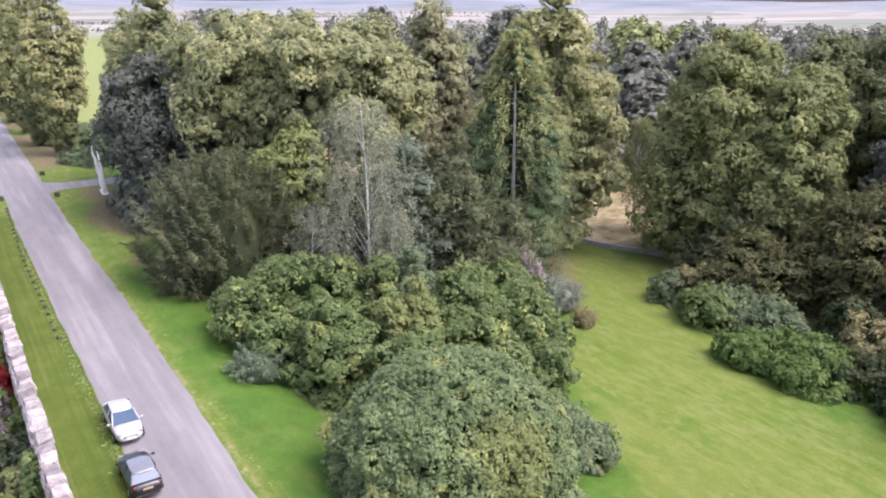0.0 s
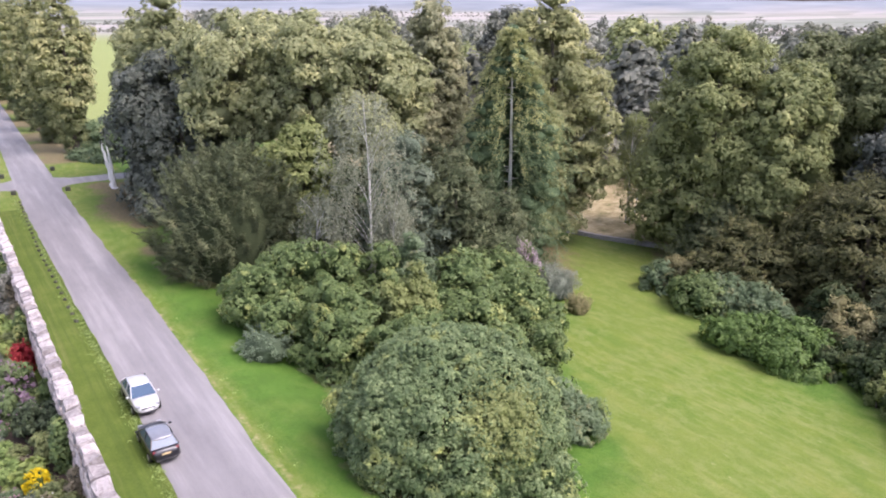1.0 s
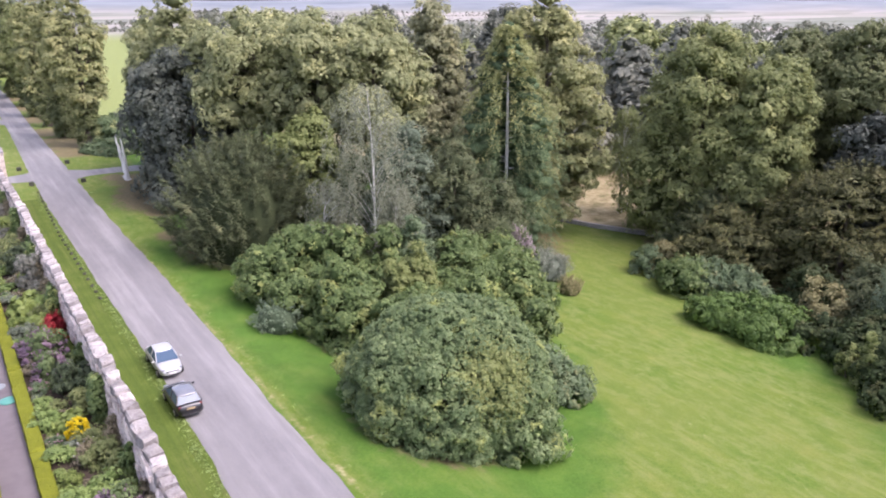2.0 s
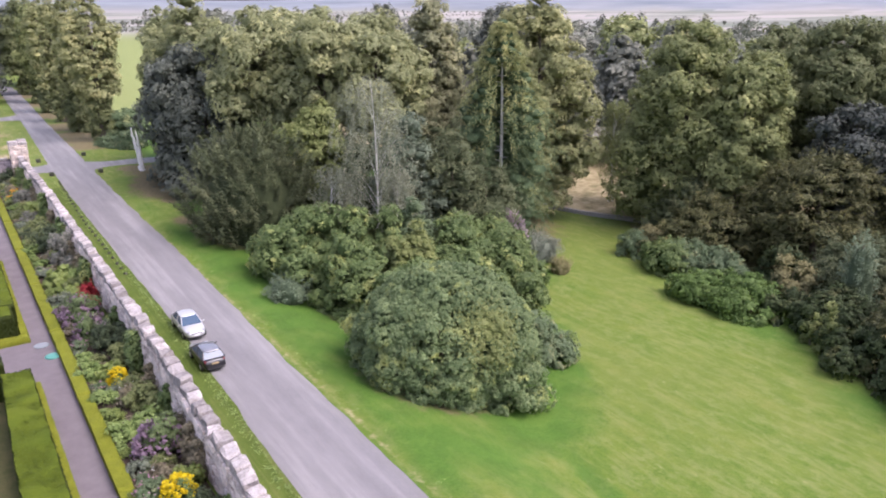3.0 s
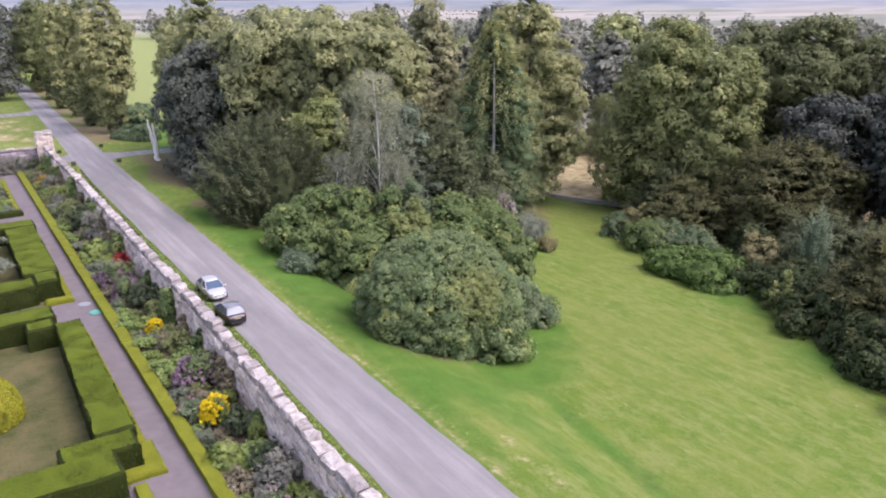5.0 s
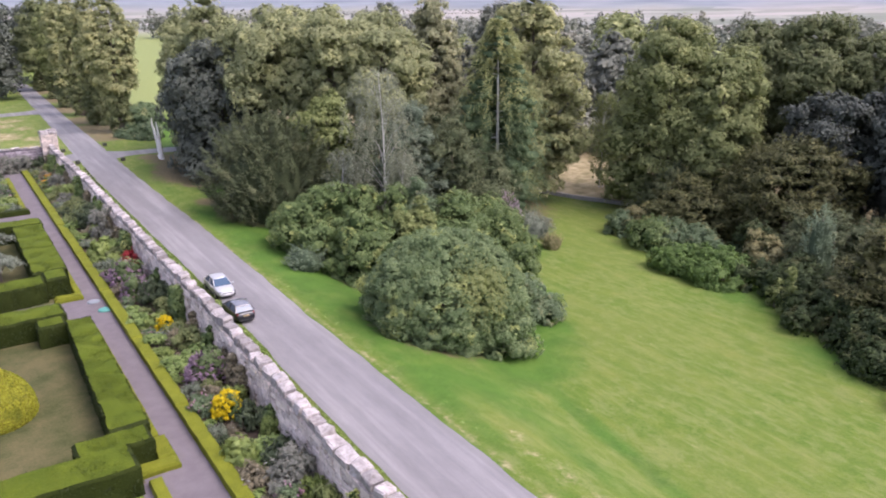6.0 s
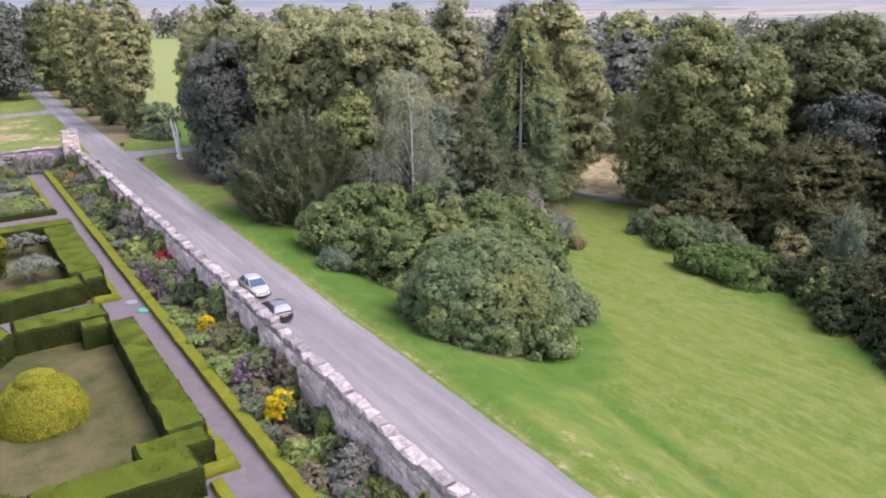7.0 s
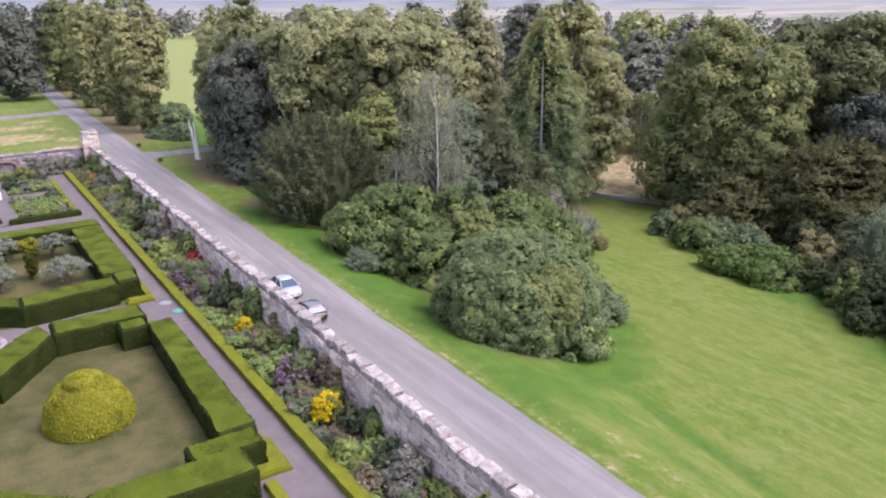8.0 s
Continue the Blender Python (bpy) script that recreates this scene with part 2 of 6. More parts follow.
# Golden growth on top; the side colour below also holds the sides' shade.
HEDGE_TOP = rough_mat("golden_lit_clipped_top", (0.041, 0.066, 0.0035), (0.092, 0.116, 0.0075), 0.4, 5, 0.9, 0.9, 0.06, 0.22)
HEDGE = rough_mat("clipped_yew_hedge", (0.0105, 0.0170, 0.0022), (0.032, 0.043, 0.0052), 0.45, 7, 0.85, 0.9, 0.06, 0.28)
BOX = rough_mat("golden_box_edging", (0.082, 0.098, 0.0068), (0.185, 0.195, 0.016), 0.9, 10, 0.8, 0.9, 0.05, 0.3)
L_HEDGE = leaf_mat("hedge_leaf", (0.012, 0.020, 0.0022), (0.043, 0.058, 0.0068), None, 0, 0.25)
L_CREST = leaf_mat("golden_lit_hedge_leaf", (0.043, 0.068, 0.0035), (0.100, 0.126, 0.0075), None, 0, 0.25, 0.6, 0.5, 0.2)
L_BOX = leaf_mat("box_leaf", (0.086, 0.102, 0.0068), (0.205, 0.212, 0.018), None, 0, 0.25)
L_GOLD = leaf_mat("golden_yew_leaf", (0.155, 0.163, 0.012), (0.42, 0.415, 0.029), (0.085, 0.10, 0.009), 0.06, 0.25)
L_GOLDDARK = leaf_mat("dark_golden_yew_leaf", (0.040, 0.048, 0.006), (0.14, 0.145, 0.014), None, 0, 0.25)
L_LIME = leaf_mat("lime_leaf", (0.172, 0.192, 0.092), (0.49, 0.50, 0.255), (0.56, 0.545, 0.26), 0.08, 0.4, 0.6, 0.16)
L_LIME2 = leaf_mat("tired_lime_leaf", (0.175, 0.188, 0.086), (0.49, 0.495, 0.235), (0.56, 0.53, 0.25), 0.1, 0.4, 0.6, 0.16)
L_TIRED = leaf_mat("browned_lime_leaf", (0.178, 0.184, 0.105), (0.49, 0.49, 0.28), (0.54, 0.52, 0.29), 0.1, 0.4, 0.6, 0.16)
L_MAPLE = leaf_mat("sycamore_leaf", (0.126, 0.150, 0.058), (0.40, 0.425, 0.178), (0.52, 0.52, 0.23), 0.05, 0.38, 0.6, 0.2)
# Darker copy of the sycamore leaf, with shade put into its colour.
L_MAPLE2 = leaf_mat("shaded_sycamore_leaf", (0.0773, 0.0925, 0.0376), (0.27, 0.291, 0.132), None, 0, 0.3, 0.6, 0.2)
L_OAK = leaf_mat("holm_oak_leaf", (0.052, 0.061, 0.046), (0.185, 0.202, 0.155), None, 0, 0.12, 0.6, 0.3)
# Oak leaf copy darkened in colour for the shaded wood edge.
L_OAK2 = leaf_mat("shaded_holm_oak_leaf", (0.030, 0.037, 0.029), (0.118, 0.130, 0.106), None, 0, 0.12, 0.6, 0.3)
L_YEW = leaf_mat("yew_needle", (0.042, 0.056, 0.024), (0.175, 0.195, 0.095), (0.20, 0.20, 0.10), 0.05, 0.15, 0.6, 0.3)
L_YEWG = leaf_mat("bronzed_yew_needle", (0.034, 0.040, 0.014), (0.195, 0.190, 0.074), (0.215, 0.195, 0.075), 0.05, 0.15, 0.5, 0.3)
L_BIRCH = leaf_mat("birch_leaf", (0.165, 0.180, 0.122), (0.335, 0.355, 0.245), (0.37, 0.36, 0.24), 0.05, 0.35, 0.6, 0.3)
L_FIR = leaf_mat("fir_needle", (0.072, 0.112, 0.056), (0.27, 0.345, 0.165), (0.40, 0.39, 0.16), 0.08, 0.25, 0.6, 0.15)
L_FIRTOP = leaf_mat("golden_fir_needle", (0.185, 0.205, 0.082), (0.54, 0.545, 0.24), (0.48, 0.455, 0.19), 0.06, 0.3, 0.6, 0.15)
L_SPRUCE = leaf_mat("soft_spruce_needle", (0.075, 0.10, 0.065), (0.22, 0.26, 0.175), None, 0, 0.15, 0.6, 0.3)
L_BLUE = leaf_mat("blue_spruce_needle", (0.065, 0.092, 0.052), (0.225, 0.29, 0.175), None, 0, 0.12, 0.5, 0.4)
L_RHODO = leaf_mat("rhododendron_leaf", (0.046, 0.080, 0.025), (0.265, 0.335, 0.118), (0.40, 0.42, 0.135), 0.05, 0.25, 0.45, 0.3)
L_DOME = leaf_mat("dome_shrub_leaf", (0.055, 0.092, 0.036), (0.32, 0.395, 0.175), (0.40, 0.425, 0.13), 0.05, 0.28, 0.5, 0.35)
L_GLAUC = leaf_mat("glaucous_shrub_leaf", (0.070, 0.105, 0.048), (0.215, 0.275, 0.15), (0.29, 0.28, 0.13), 0.05, 0.25, 0.5, 0.4)
L_SAGEY = leaf_mat("grey_wisp_leaf", (0.12, 0.14, 0.10), (0.30, 0.325, 0.25), None, 0, 0.25, 0.5, 0.4)
L_BRIGHT = leaf_mat("bright_shrub_leaf", (0.050, 0.090, 0.020), (0.18, 0.27, 0.07), None, 0, 0.25, 0.45, 0.4)
L_YELLOW = leaf_mat("yellowing_leaf", (0.115, 0.142, 0.045), (0.33, 0.36, 0.135), None, 0, 0.3, 0.5, 0.5)
L_PINK = leaf_mat("buff_dry_leaf", (0.14, 0.13, 0.055), (0.42, 0.39, 0.20), None, 0, 0.3, 0.6, 0.5)
L_DARK = leaf_mat("dark_shrub_leaf", (0.0187, 0.0306, 0.0102), (0.085, 0.115, 0.0382), (0.111, 0.111, 0.0425), 0.05, 0.15, 0.6, 0.3)
L_SILVER = leaf_mat("silver_pear_leaf", (0.115, 0.132, 0.095), (0.33, 0.355, 0.27), None, 0, 0.25, 0.7, 0.6)
# Leaf colour of far trees, lightened and greyed as haze.
L_FAR = leaf_mat("hazed_wood_leaf", (0.110, 0.118, 0.092), (0.262, 0.268, 0.212), (0.30, 0.285, 0.215), 0.06, 0.25, 0.8, 0.02)
L_SMOKE = leaf_mat("mauve_plume", (0.25, 0.195, 0.215), (0.54, 0.445, 0.48), None, 0, 0.3, 0.7, 0.6)


# ---- mesh helpers ----
rng = np.random.default_rng(7)


def reseed(x, y):
    """Give each plant a growth of its own that no other plant disturbs."""
    global rng
    rng = np.random.default_rng(int(abs(x) * 131 + abs(y) * 977) + 5)


def np_mesh(name, verts, faces, material, smooth=False):
    """A mesh from arrays: faces is an (n, 3) or (n, 4) array of vertex numbers."""
    faces = np.asarray(faces, dtype=np.int32)
    verts = np.asarray(verts, dtype=np.float32)
    me = bpy.data.meshes.new(name)
    k = faces.shape[1]
    me.vertices.add(len(verts))
    me.vertices.foreach_set("co", verts.ravel())
    me.loops.add(faces.size)
    me.loops.foreach_set("vertex_index", faces.ravel())
    me.polygons.add(len(faces))
    me.polygons.foreach_set("loop_start", np.arange(0, faces.size, k, dtype=np.int32))
    me.polygons.foreach_set("use_smooth", np.full(len(faces), smooth))
    me.update(calc_edges=True)
    me.materials.append(material)
    return me


def empty(name, x, y, z, turn=0.0):
    ob = new(name)
    ob.matrix_basis = pose(x, y, z, 0, 0, turn)
    return ob


def child(name, me, parent, label=""):
    ob = new(name, me)
    ob.parent = parent
    return tagged(ob, label)


def part(name, bm, material, parent, label="", smooth=False):
    """Links a bmesh as one mesh object under a thing or a part."""
    me = bpy.data.meshes.new(name)
    bm.to_mesh(me)
    bm.free()
    me.materials.append(material)
    if smooth:
        me.polygons.foreach_set("use_smooth", [True] * len(me.polygons))
    return child(name, me, parent, label)


def box_bm(x0, x1, y0, y1, z0, z1, bevel=0.0, seg=1):
    bm = bmesh.new()
    bmesh.ops.create_cube(bm, size=1.0, matrix=Matrix.Translation(((x0 + x1) / 2, (y0 + y1) / 2, (z0 + z1) / 2)) @ Matrix.Diagonal((x1 - x0, y1 - y0, z1 - z0, 1)))
    if bevel:
        bmesh.ops.bevel(bm, geom=list(bm.edges), offset=bevel, segments=seg, affect="EDGES", profile=0.5)
    return bm


def unit(v):
    return v / np.maximum(np.linalg.norm(v, axis=-1, keepdims=True), 1e-9)


def leaves(c, n, along, length, width):
    """Folded leaves at c with normal n, lying along the given way: four vertices and one quad each."""
    n = unit(n)
    t = unit(along - n * np.sum(along * n, axis=1, keepdims=True))
    b = np.cross(n, t)
    length, width = np.asarray(length)[:, None], np.asarray(width)[:, None]
    dip = n * width * 0.22
    v = np.stack([c - t * length * 0.5, c + b * width * 0.5 - dip, c + t * length * 0.5 - dip * 0.6, c - b * width * 0.5 - dip], axis=1)
    return v.reshape(-1, 3)


def leaf_mesh(name, verts, material):
    return np_mesh(name, verts, np.arange(len(verts)).reshape(-1, 4), material)


def ball_points(k):
    v = rng.normal(size=(k, 3))
    return unit(v)


def tube(points, radii, sides=6):
    """A tapered tube along points; returns vertices and quads."""
    p = np.asarray(points, float)
    d = unit(np.gradient(p, axis=0))
    side = unit(np.cross(d, np.array([0.31, 0.95, 0.05])))
    up = np.cross(d, side)
    a = np.linspace(0, 2 * np.pi, sides, endpoint=False)
    ring = side[:, None] * np.cos(a)[None, :, None] + up[:, None] * np.sin(a)[None, :, None]
    v = (p[:, None] + ring * np.asarray(radii)[:, None, None]).reshape(-1, 3)
    i = np.arange(len(p) - 1)[:, None] * sides
    j = np.arange(sides)[None]
    k = (j + 1) % sides
    q = np.stack([i + j, i + k, i + sides + k, i + sides + j], axis=-1).reshape(-1, 4)
    return v, q


def tubes_mesh(name, list_of, material):
    vs, qs, n = [], [], 0
    for v, q in list_of:
        vs.append(v)
        qs.append(q + n)
        n += len(v)
    return np_mesh(name, np.concatenate(vs), np.concatenate(qs), material, True)


ico = bmesh.new()
bmesh.ops.create_icosphere(ico, subdivisions=2, radius=1.0)
ICO_V = np.array([v.co[:] for v in ico.verts])
ICO_F = np.array([[v.index for v in f.verts] for f in ico.faces])
ico.free()


def cores(name, centres, radii, material, smooth=False):
    """Dense inner foliage: an uneven lump inside every clump, its colour darkened for shade."""
    k = len(centres)
    jit = 1 + rng.uniform(-0.3, 0.2, (k, len(ICO_V), 1))
    radii = np.asarray(radii)
    v = centres[:, None] + ICO_V[None] * jit * (radii[:, None, :] if radii.ndim == 2 else radii[:, None, None])
    f = ICO_F[None] + (np.arange(k) * len(ICO_V))[:, None, None]
    return np_mesh(name, v.reshape(-1, 3), f.reshape(-1, 3), material, smooth)


PROFILES = {
    "round": lambda u: np.sqrt(np.clip(1 - (2 * u - 1) ** 2, 0, 1)) ** 0.85,
    "lime": lambda u: np.clip(np.sin(np.pi * np.clip(u * 0.84 + 0.11, 0, 1)), 0, 1) ** 0.65 * (1.06 - 0.22 * u),
    "column": lambda u: np.clip(np.sin(np.pi * np.clip(u * 0.8 + 0.16, 0, 1)), 0, 1) ** 0.45 * (1.05 - 0.3 * u),
    "dome": lambda u: np.where(u > 0.3, np.sqrt(np.clip(1 - ((u - 0.3) / 0.71) ** 2, 0, 1)), 0.93 + 0.07 * np.sin(np.clip(u, 0, 0.3) / 0.3 * 1.571)),
    "tuck": lambda u: np.where(u > 0.34, np.sqrt(np.clip(1 - ((u - 0.34) / 0.67) ** 2, 0, 1)), 0.78 + 0.22 * np.sin(np.clip(u, 0, 0.34) / 0.34 * 1.571)),
    "club": lambda u: np.where(u > 0.8, np.sqrt(np.clip(1 - ((u - 0.8) / 0.2) ** 2, 0, 1)), 0.3 + 0.7 * u / 0.8),
}


def clump_spots(shape, r, z0, z1, count, lobes=0.16, fill=0.2):
    """Where the clumps of a crown sit: spread evenly over an uneven envelope, some inside."""
    i = np.arange(count) + 0.5
    u = (i / count + rng.uniform(-0.5, 0.5, count) / count * 6).clip(0.01, 0.99)
    th = i * 2.399963 + rng.uniform(-0.35, 0.35, count)
    k1, k2 = rng.integers(2, 4), rng.integers(4, 7)
    a1, a2 = rng.uniform(0, 6.28, 2)
    wob = 1 + lobes * np.sin(k1 * th + a1 + u * 3) + lobes * 0.7 * np.sin(k2 * th + a2 - u * 5)
    depth = np.where(rng.random(count) < fill, rng.uniform(0.35, 0.7, count), rng.uniform(0.86, 1.05, count))
    rr = PROFILES[shape](u) * r * wob * depth
    z = z0 + (z1 - z0) * u
    return np.stack([rr * np.cos(th), rr * np.sin(th), z], axis=1), u


def clump_leaves(spots, radii, leaf, dens, flat=0.8, droop=0.25, wide=0.6, mid=None, up=0.25):
    """Leaves over the outer sides of the clumps; those buried in a neighbouring clump are left out."""
    n = np.maximum((dens * 7.0 * radii ** 2 / leaf ** 2).astype(int), 4)
    owner = np.repeat(np.arange(len(spots)), n)
    d = ball_points(len(owner))
    out = unit(spots - mid)[owner]
    d = unit(d + out * 0.4 + np.array([0, 0, up]))
    rad = radii[owner][:, None] * rng.uniform(0.6, 1.2, (len(owner), 1))
    c = spots[owner] + d * rad * np.array([1, 1, flat])
    keep = np.ones(len(c), bool)
    for s in range(0, len(c), 4000):
        q = c[s:s + 4000]
        dist = np.linalg.norm((q[:, None] - spots[None]) / np.array([1, 1, flat]), axis=2) / radii[None]
        dist[np.arange(len(q)), owner[s:s + 4000]] = 9
        keep[s:s + 4000] = dist.min(axis=1) > 0.55
    c, d = c[keep], d[keep]
    k = len(c)
    nrm = unit(d * 0.5 + rng.normal(size=(k, 3)) * 0.45 + np.array([0, 0, 0.95]))
    way = unit(d * 0.5 + rng.normal(size=(k, 3)) * 0.7 + np.array([0, 0, -droop]))
    ln = leaf * rng.uniform(0.65, 1.35, k)
    return leaves(c, nrm, way, ln, ln * wide)


def plumes(start, axis, length, spread, per, leaf, narrow=0.3, sag=0.0, open_=0.6):
    """Sprays: leaves set along an axis that may sag towards its tip."""
    k = len(start)
    own = np.repeat(np.arange(k), per)
    v = rng.random(len(own)) ** 0.8
    side = ball_points(len(own))
    ax = axis[own]
    side = unit(side - ax * np.sum(side * ax, axis=1, keepdims=True))
    w = spread[own] * np.sin(np.pi * (0.12 + 0.86 * v)) * rng.uniform(0.25, 1.0, len(own)) ** 0.6
    c = start[own] + ax * (length[own] * v)[:, None] + side * w[:, None] - np.array([0, 0, 1.0]) * (sag * length[own] * v ** 2)[:, None]
    way = unit(ax + side * open_ + rng.normal(size=c.shape) * 0.25 - np.array([0, 0, 1.0]) * (sag * 1.4 * v)[:, None])
    nrm = unit(side * 0.45 + np.array([0, 0, 1.0]) + rng.normal(size=c.shape) * 0.4)
    ln = leaf * rng.uniform(0.7, 1.3, len(c))
    return leaves(c, nrm, way, ln, ln * narrow)


def stem(h, r0, lean=0.25, steps=7, tip=0.25):
    t = np.linspace(0, 1, steps)
    a = rng.uniform(0, 6.28)
    bend = np.sin(t * 3.0) * lean
    return np.stack([bend * np.cos(a), bend * np.sin(a), t * h - 0.15], axis=1), r0 * (1 - (1 - tip) * t) * (1 + 0.7 * np.exp(-t * 14))


def limb(a, b, r0, sag=0.12):
    t = np.linspace(0, 1, 5)[:, None]
    p = a + (b - a) * t
    p[:, 2] += np.sin(t[:, 0] * 3.14) * sag * np.linalg.norm(b - a)
    return tube(p, r0 * (1 - 0.75 * t[:, 0]), 5)


def skeleton_of(spots, h, r0, bark, parent, limbs=14, low=0.25):
    p, rr = stem(h, r0)
    parts_ = [tube(p, rr, 9)]
    for i in rng.choice(len(spots), min(limbs, len(spots)), replace=False):
        z = max(min(spots[i][2] - rng.uniform(0.5, 2.5), h * 0.92), h * low)
        t = np.clip((z + 0.15) / h, 0, 1)
        a = np.array([np.interp(t, np.linspace(0, 1, len(p)), p[:, j]) for j in range(3)])
        parts_.append(limb(a, spots[i], r0 * 0.34 * (1.1 - 0.6 * t)))
    child("trunk", tubes_mesh("trunk", parts_, bark), parent)


def broad_tree(name, x, y, z, top, r, mat, shape="round", bottom=0.12, leaf=0.42, dens=1.0, clump=0.2, bark=None, droop=0.3, label="", category="tree", group="", lobes=0.16, sprays=0.0, count=None, trunk=0.035, flat=0.8, turned=None):
    """A broadleaved tree or shrub: trunk, limbs, dense inner foliage and a crown of leaves in clumps."""
    reseed(x, y)
    h = top - z
    ob = tagged(empty(name, x, y, z), label, category, group)
    z0 = h * bottom
    pr = clump * r
    count = count or int(np.clip(2.2 * (r * (h - z0)) / pr ** 2, 24, 190))
    spots, u = clump_spots(shape, r - pr * 0.55, z0 + pr * (0.1 if shape == "dome" else 0.4), h - pr * 0.75, count, lobes)
    radii = pr * rng.uniform(0.6, 1.45, count) * np.where(u > 0.8, 0.85, 1.0)
    mid = np.array([0, 0, z0 + (h - z0) * 0.42])
    v = clump_leaves(spots, radii, leaf, dens, flat, droop, 0.62, mid)
    if sprays:
        m = int(count * sprays)
        i = rng.integers(0, count, m)
        out = unit((spots[i] - mid) * np.array([1, 1, 0.35]) + rng.normal(size=(m, 3)) * 0.3)
        v = np.concatenate([v, plumes(spots[i] + out * radii[i][:, None] * 0.5, out, radii[i] * rng.uniform(0.9, 1.7, m), radii[i] * 0.34, 26, leaf * 0.95, 0.55, 0.45)])
    skeleton_of(spots, h * 0.82, max(0.12, h * trunk * 0.5), bark or BARK, ob)
    heart = np.array([0.2, 0.36, 0.52])
    hr = PROFILES[shape](heart) * r * 0.4
    hs = np.stack([0 * heart, 0 * heart, z0 + (h - z0) * heart], axis=1)
    hr = np.stack([hr, hr, np.minimum(hr, (h - z0) * 0.13)], axis=1)
    cr = np.repeat((radii * 0.55)[:, None], 3, axis=1)
    child("inner_crown", cores("inner_crown", np.concatenate([spots, hs]), np.concatenate([cr, hr]), turned or INNER_SHADE[mat.name]), ob)
    child("crown", leaf_mesh("crown", v, mat), ob)
    return ob


def inner_shell(r, h, shape, mat, drop=0.0):
    """A rough solid of inner foliage under the sprays of a conifer, its colour darkened for shade."""
    skin, even, area = billows(r, h, shape, max(r * 0.35, 0.6), 0.25)
    nu, nt = 16, 30
    U, T = np.meshgrid(np.linspace(0.0, 1.0, nu) ** 0.85, np.linspace(0, 2 * np.pi, nt, endpoint=False), indexing="ij")
    q, _, _ = skin(U.ravel(), T.ravel())
    q[:, 2] = np.maximum(q[:, 2], 0)
    q[-nt:] = q[-nt:].mean(axis=0)
    i, j = np.arange(nu - 1)[:, None] * nt, np.arange(nt)[None]
    jj = (j + 1) % nt
    return np_mesh("inner_crown", q, np.stack([i + j, i + jj, i + nt + jj, i + nt + j], axis=-1).reshape(-1, 4), INNER_SHADE[mat.name], True)


def plume_tree(name, x, y, z, top, r, mat, shape="dome", leaf=0.42, count=260, per=46, rise=0.7, length=2.2, width=0.5, narrow=0.28, sag=0.0, bark=None, label="", category="tree", group="", bottom=0.02, trunk=0.03, lobes=0.14):
    """A yew, juniper or the like: feathery sprays that stand out of an uneven envelope."""
    reseed(x, y)
    h = top - z
    ob = tagged(empty(name, x, y, z), label, category, group)
    spots, u = clump_spots(shape, r - length * 0.45, h * bottom + 0.3, h - length * 0.55 * max(rise, 0.2), count, lobes, 0.15)
    mid = np.array([0, 0, h * 0.25])
    out = unit((spots - mid) * np.array([1, 1, 0.55]))
    ax = unit(out * (1.0 - 0.3 * rise) + np.array([0, 0, rise]) + rng.normal(size=out.shape) * 0.22)
    ln = length * rng.uniform(0.65, 1.3, count)
    v = plumes(spots - ax * ln[:, None] * 0.35, ax, ln, np.full(count, width) * rng.uniform(0.7, 1.3, count), per, leaf, narrow, sag, 0.35)
    skeleton_of(spots, h * 0.85, max(0.15, h * trunk * 0.5), bark or BARK, ob, 10, 0.1)
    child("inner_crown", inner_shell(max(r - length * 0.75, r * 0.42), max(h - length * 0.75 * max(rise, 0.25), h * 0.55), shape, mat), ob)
    child("crown", leaf_mesh("crown", v, mat), ob)
    return ob


